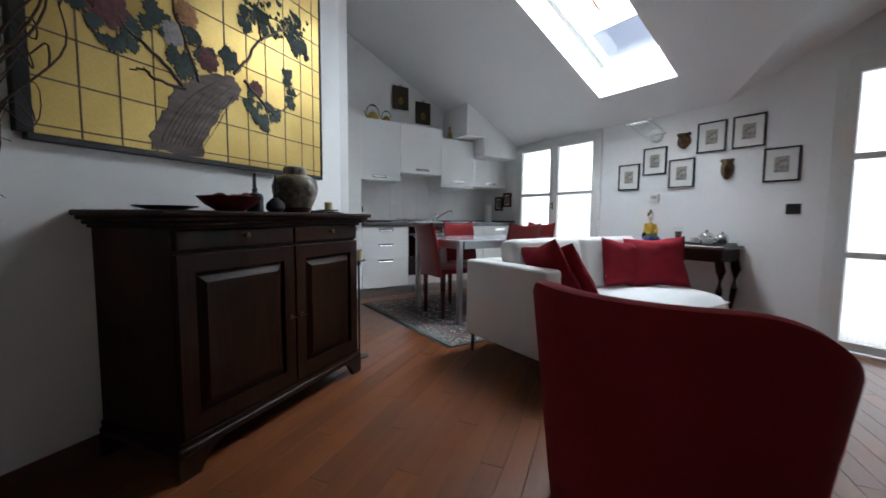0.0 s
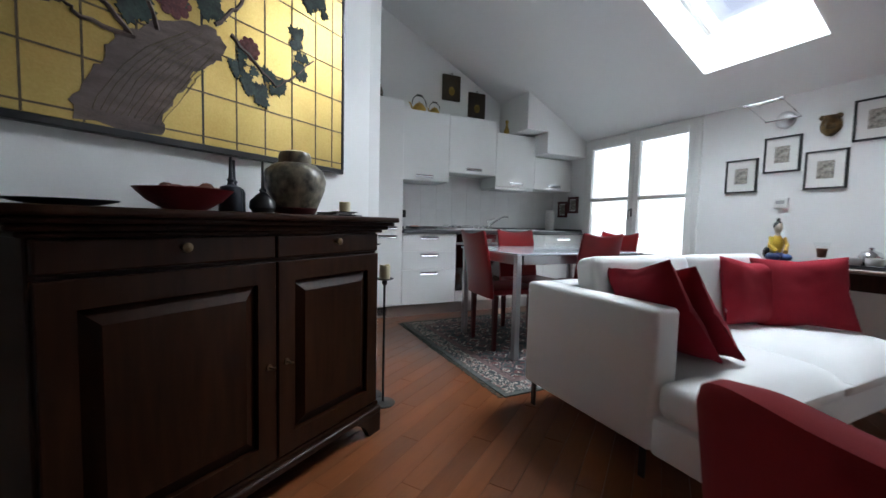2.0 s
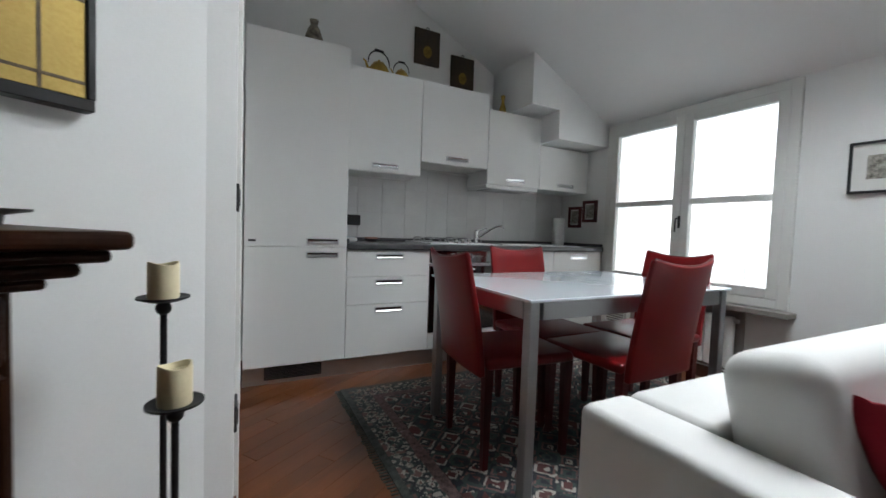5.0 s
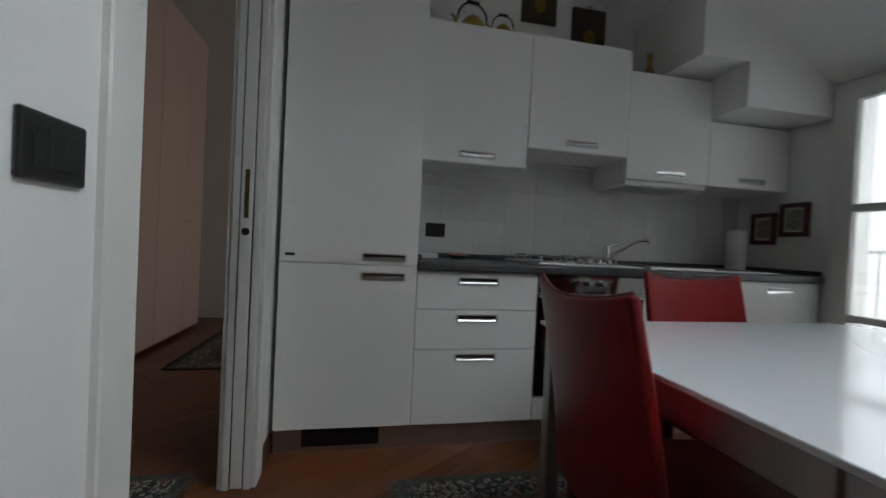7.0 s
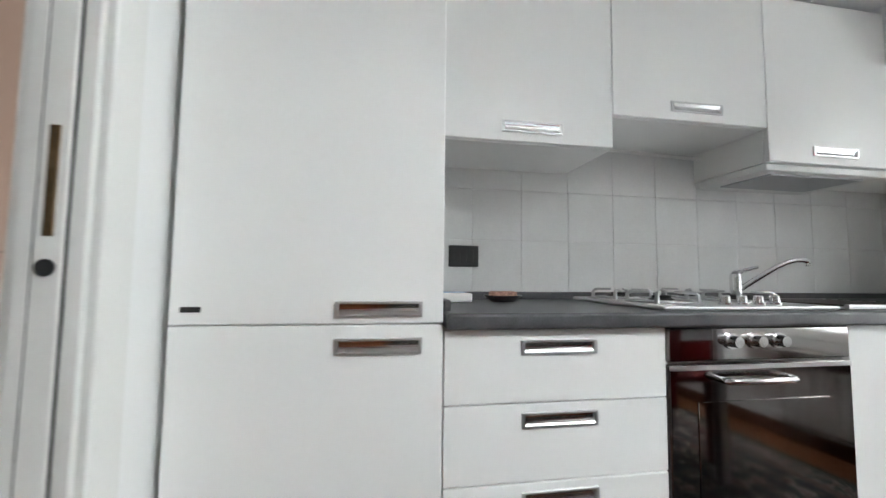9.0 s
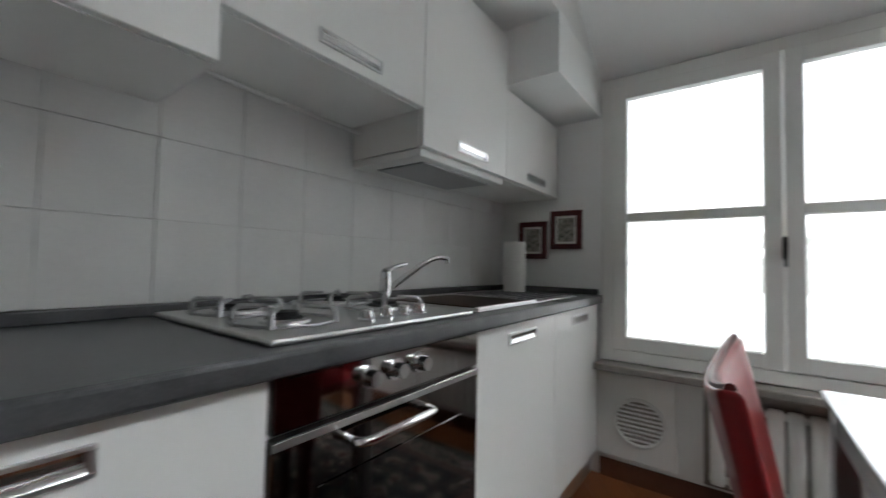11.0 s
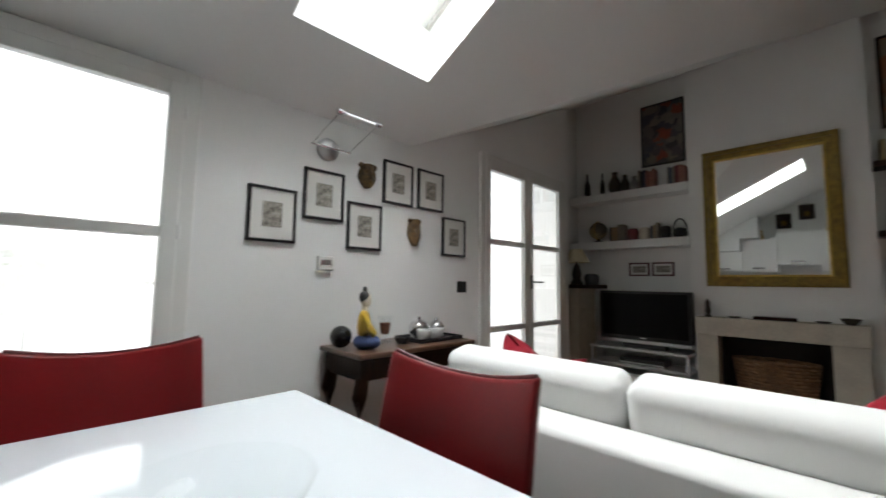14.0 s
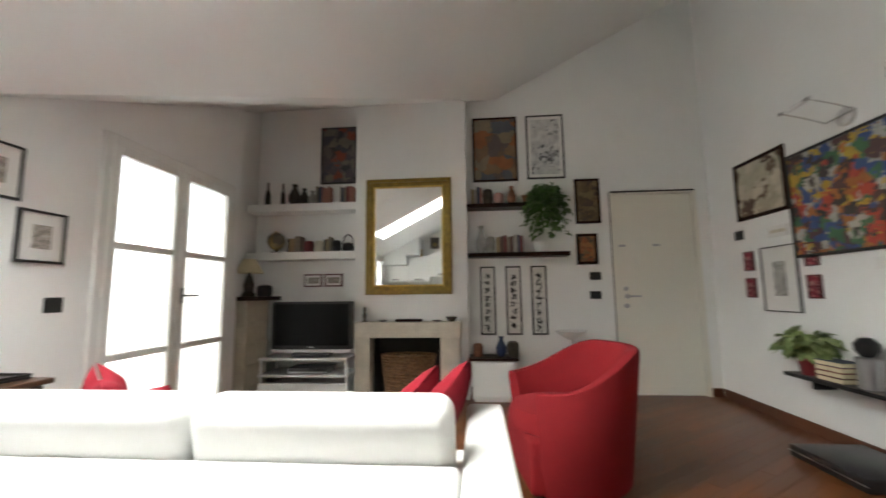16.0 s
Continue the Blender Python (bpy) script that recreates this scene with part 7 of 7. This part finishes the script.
leafy("hanging_plant", "bushy green trailing plant on the wooden shelf", pose(1.12, YS + 0.17, 2.06), 84, 0.24, 0.50, 0.075, 4, None, 0.22)
M_LEAF2 = material("variegated_leaf", (0.10, 0.20, 0.04), 0.4, scale=26, vary=0.5, second=(0.33, 0.40, 0.16), bump=0.05)
pot("plant_pot", "small brown pot holding the trailing plant", "pot", 1.30, YS + 0.10, 2.025, [(0, 0), (0.04, 0), (0.055, 0.09), (0.05, 0.09), (0.035, 0.02), (0, 0.02)], M_TERRA)

# low white cabinet with small things, and a glass stand
lc = thing("low_cabinet", "small white cabinet with a panelled door by the chimney", "cabinet", pose(1.70, YS + 0.004, 0))
bm = bmesh.new()
box(bm, -0.22, 0.22, 0.0, 0.30, 0.03, 0.40, 0.004)
part("body", bm, M_FRAME, lc)
bm = bmesh.new()
box(bm, -0.20, 0.20, 0.301, 0.318, 0.05, 0.385, 0.004)
dd = part("door", bm, M_FRAME, lc)
bm = bmesh.new()
ball(bm, (-0.16, 0.326, 0.22), 0.012)
part("knob", bm, M_BRASS, dd, "", True)
bm = bmesh.new()
box(bm, -0.20, 0.20, 0.02, 0.28, 0.0, 0.03)
part("plinth", bm, M_FRAME, lc)
bm = bmesh.new()
box(bm, -0.24, 0.26, -0.0, 0.325, 0.401, 0.425, 0.005)
part("top", bm, M_DARKWOOD, lc, "dark wooden top")
pot("small_jar", "small brown jar on the low cabinet", "jar", 1.86, YS + 0.17, 0.425, [(r * 0.9, z) for r, z in SQUAT], M_TERRA)
pot("glass_flask", "blue glass flask on the low cabinet", "flask", 1.62, YS + 0.17, 0.425, [(r * 1.1, z) for r, z in VASE], M_COBALT)
pot("wooden_pot", "dark wooden pot on the low cabinet", "pot", 1.505, YS + 0.20, 0.425, [(r * 1.1, z * 1.2) for r, z in SQUAT], M_BRONZE)
fs = thing("fruit_stand", "white porcelain fruit stand on a tall foot", "stand", pose(0.93, YS + 0.25, 0))
bm = bmesh.new()
lathe(bm, [(0, 0), (0.12, 0), (0.12, 0.015), (0.03, 0.03), (0.02, 0.30), (0.03, 0.60), (0, 0.60)], 24)
part("stem", bm, M_WHITEPL, fs, "", True)
bm = bmesh.new()
lathe(bm, [(0, 0.60), (0.03, 0.60), (0.13, 0.655), (0.155, 0.69), (0.15, 0.69), (0.12, 0.662), (0.02, 0.61), (0, 0.61)], 32)
part("dish", bm, M_WHITEPL, fs, "", True)

# ---------------------------------------------------------------- west wall
picture("painting", "sepia figure painting in a dark frame", WEST(-0.335, 1.97), 0.61, 0.53, M_DARKWOOD, 0.03, 0.0, A_SEPIA)
picture("painting", "large colourful crowd painting with many figures", WEST(0.58, 1.71), 1.18, 0.80, M_BLACK, 0.02, 0.0, A_MARKET, depth=0.03)
socket("light_switch", "black light switch on the wall by the door", WEST(-0.66, 1.58), 0.12, 0.085)
picture("botanical_print", "tall white botanical print in a thin dark frame", WEST(-0.206, 1.16), 0.39, 0.54, M_BLACK, 0.009, 0.12, A_SCROLL)
for y in (-0.55, 0.12):
    for z in (1.33, 1.09):
        picture("small_print", "small crimson print without mount", WEST(y, z), 0.115, 0.175, M_BURG, 0.01, 0.0, A_RED, group="small crimson prints")
picture("white_relief", "small white plaster relief on the wall", WEST(-0.18, 1.55), 0.22, 0.09, M_FRAME, 0.012, 0.02, M_PALE)
bm = bmesh.new()
box(bm, XW + 0.001, XW + 0.19, -0.02, 0.96, 0.435, 0.462, 0.003)
ws = tagged(part("black_shelf", bm, M_BLACK), "long black wall shelf with brackets", "shelf")
for y in (0.19, 0.72):
    bm = bmesh.new()
    box(bm, XW + 0.001, XW + 0.15, y - 0.012, y + 0.012, 0.375, 0.434, 0.003)
    part("bracket", bm, M_BLACK, ws)
leafy("pot_plant", "green and cream leafed plant in a red pot", pose(XW + 0.11, 0.125, 0.463), 22, 0.22, 0.06, 0.12, 12, M_REDLAC, 0.26, M_LEAF2)
for i in range(4):
    b = thing("stacked_book", "cream-edged book lying in a stack", "book", pose(XW + 0.105, 0.35, 0.4625 + i * 0.034, 0, 0, 3 * (i % 2)), "stacked books on the black shelf")
    bm = bmesh.new()
    box(bm, -0.07, 0.07, -0.10, 0.10, 0, 0.004)
    box(bm, -0.07, 0.07, -0.10, 0.10, 0.029, 0.033)
    part("cover", bm, M_BOOKS[(i * 3 + 1) % 8], b)
    bm = bmesh.new()
    box(bm, -0.066, 0.066, -0.097, 0.097, 0.004, 0.029)
    part("pages", bm, M_WAX, b)
pot("metal_canister", "grey metal canister on the black shelf", "canister", XW + 0.10, 0.555, 0.4625, [(0, 0), (0.06, 0), (0.06, 0.18), (0.05, 0.19), (0, 0.19)], M_ALU)
pot("black_ball_vase", "round black vase on the metal canister", "vase", XW + 0.10, 0.555, 0.6525, [(0, 0), (0.03, 0), (0.06, 0.04), (0.06, 0.08), (0.03, 0.115), (0, 0.12)], M_BLACK)
l2 = copy_thing(lamp, WEST(0.52, 2.21))
tagged(l2, "chrome wall lamp over the colourful painting")
socket("wall_socket", "white wall socket under the colourful painting", WEST(0.62, 1.23), 0.09, 0.075, M_WHITEPL)
db = thing("black_case", "flat black equipment case lying on the floor", "case", pose(-0.37, 0.62, 0))
bm = bmesh.new()
box(bm, -0.22, 0.22, -0.26, 0.26, 0, 0.075, 0.01, 3)
part("case_body", bm, M_BLACK, db, "", True)
bm = bmesh.new()
box(bm, 0.2205, 0.2235, -0.26, 0.26, 0.036, 0.042)
part("seam", bm, M_ALU, db)

# skirting boards
def skirting(a, b, h=0.085, t=0.012):
    a, b = Vector((*a, 0)), Vector((*b, 0))
    d = (b - a).normalized()
    nrm = Vector((d.y, -d.x, 0)) * t
    bm = bmesh.new()
    hexa(bm, [a, b, b + nrm, a + nrm], [v + Vector((0, 0, h)) for v in (a, b, b + nrm * 0.7, a + nrm * 0.7)])
    structure("baseboard", bm, M_SKIRT)


skirting((XW, YS + 0.013), (XW, GW[1] - 0.01))
skirting(GW, CORNER)
skirting((XD, CORNER[1]), (XD, PD[0] - 0.087))
skirting((XD, PD[1] + 0.087), (XD, FY + 0.05))
skirting((XE, 4.41), (XE, BAL[1] + 0.004))
skirting((1.94, YS), (DOOR[1] + 0.005, YS))
skirting((DOOR[0] - 0.005, YS), (XW + 0.013, YS))

# ---------------------------------------------------------------- balcony outside
bm = bmesh.new()
box(bm, 4.43, 5.6, -2.2, 6.2, -0.2, -0.02)
M_CONC = material("grey_balcony_floor", (0.35, 0.34, 0.32), 0.8, scale=10, vary=0.15)
structure("balcony_floor", bm, M_CONC)
rail = thing("balcony_railing", "grey iron balcony railing with thin upright bars", "railing", pose(4.78, 3.6, -0.02))
M_RAIL = material("grey_iron_paint", (0.16, 0.16, 0.16), 0.5, scale=10, vary=0.2)
for z in (1.06, 0.12):
    bm = bmesh.new()
    box(bm, -0.012, 0.012, -1.1, 1.1, z - 0.012, z + 0.012, 0.003)
    part("rail", bm, M_RAIL, rail)
bm = bmesh.new()
rod(bm, (0, 0, 0.12), (0, 0, 1.05), 0.006, seg=8)
bar = part("bar", bm, M_RAIL, rail)
bar.matrix_local = pose(0, -1.08, 0)
for i in range(1, 19):
    share("bar", bar, rail, pose(0, -1.08 + i * 0.12, 0))
for y in (-1.1, 1.1):
    bm = bmesh.new()
    box(bm, -0.02, 0.02, y - 0.02, y + 0.02, 0, 1.08, 0.003)
    part("post", bm, M_RAIL, rail)
tb = thing("outdoor_planter", "grey rounded planter tub with clipped shrub on the balcony", "planter", pose(4.62, 3.72, -0.02))
bm = bmesh.new()
box(bm, -0.05, 0.05, -0.30, 0.30, 0.92, 1.10, 0.03, 3)
part("tub", bm, M_CONC, tb, "", True)
for y in (-0.22, 0.22):
    bm = bmesh.new()
    rod(bm, (0, y, 0), (0, y, 0.93), 0.008)
    part("leg", bm, M_RAIL, tb)
bm = bmesh.new()
lr = random.Random(2)
for i in range(420):
    y, z = lr.uniform(-0.27, 0.27), 0
    z = 1.09 + 0.13 * math.sqrt(max(0, 1 - (y / 0.29) ** 2)) * lr.random() ** 0.6
    t = Matrix.Translation((lr.uniform(-0.05, 0.05), y, z)) @ Euler((lr.uniform(0, 6), lr.uniform(0, 6), lr.uniform(0, 6))).to_matrix().to_4x4()
    bm.faces.new([bm.verts.new(t @ Vector(p)) for p in ((-0.02, 0, 0), (0, -0.008, 0.003), (0.02, 0, 0), (0, 0.008, 0.003))])
tagged(part("shrub", bm, M_LEAF, tb), kind="stuff")
# ---------------------------------------------------------------- floor boards, laid along the slanted wall
def lay_floor():
    bw, bl = 0.092, 1.1
    bm = bmesh.new()
    box(bm, 0.0009, bl - 0.0009, 0.0007, bw - 0.0007, -0.012, 0.0, 0.0007, 1)
    base = part("plank", bm, M_FLOOR, floor)
    rest = bmesh.new()
    m0 = Matrix.Rotation(radians(ANG), 4, "Z")
    count, first = 0, True
    spots = []

    def inside(p):
        return -0.74 < p.x < 4.40 and -1.24 < p.y < 7.6

    for j in range(-76, 95):
        off = (j * 0.61803 % 1) * bl
        for i in range(-8, 11):
            x, y = i * bl + off, j * bw
            ends = [m0 @ Vector((x + u, y + v, 0)) for u in (0, bl / 2, bl) for v in (0, bw)]
            if any(inside(p) for p in ends):
                spots.append((m0 @ Vector((x + bl / 2, y + bw / 2, 0)), x, y, all(inside(p) for p in ends)))
    spots.sort(key=lambda s: (s[0] - Vector((1.2, 2.2, 0))).length)
    for c, x, y, whole in spots:
        m = m0 @ Matrix.Translation((x, y, 0))
        if whole and first:
            base.matrix_local, first = m, False
            count += 1
        elif whole and count < 280:
            share("plank", base, floor, m)
            count += 1
        else:
            hexa(rest, [Vector((x + u, y + v, -0.012)) for u, v in ((0.001, 0.001), (bl - 0.001, 0.001), (bl - 0.001, bw - 0.001), (0.001, bw - 0.001))],
                 [Vector((x + u, y + v, 0)) for u, v in ((0.001, 0.001), (bl - 0.001, 0.001), (bl - 0.001, bw - 0.001), (0.001, bw - 0.001))])
    turn = m0.inverted().to_3x3()
    for co, no in (((-0.74, 0, 0), (-1, 0, 0)), ((4.40, 0, 0), (1, 0, 0)), ((0, -1.24, 0), (0, -1, 0)), ((0, 7.6, 0), (0, 1, 0))):
        bmesh.ops.bisect_plane(rest, geom=rest.verts[:] + rest.edges[:] + rest.faces[:], plane_co=turn @ Vector(co), plane_no=turn @ Vector(no), clear_outer=True)
    far = part("far_planks", rest, M_FLOOR, floor)
    far.matrix_local = m0
    tagged(far, kind="stuff")


lay_floor()


def lay_tiles():
    s = 0.20
    bm = bmesh.new()
    box(bm, 1.80, XE - 0.001, YN - 0.006, YN - 0.001, 0.87, 1.50)
    wt = structure("tiled_splashback", bm, M_GROUT, "pale grey square wall tiles behind the worktop")
    bm = bmesh.new()
    box(bm, 0.0006, s - 0.0006, 0, 0.006, 0.0006, s - 0.0006, 0.0007, 1)
    base = None
    for i in range(12):
        for j in range(3):
            x, z = 1.795 + i * s, 0.905 + j * s
            m = Matrix.Translation((x, YN - 0.012, z)) @ Matrix.Diagonal((min(1, (XE - 0.002 - x) / s), 1, 1, 1))
            if base is None:
                base = part("tile", bm, M_TILE, wt)
                base.matrix_local = m
            else:
                share("tile", base, wt, m)


lay_tiles()
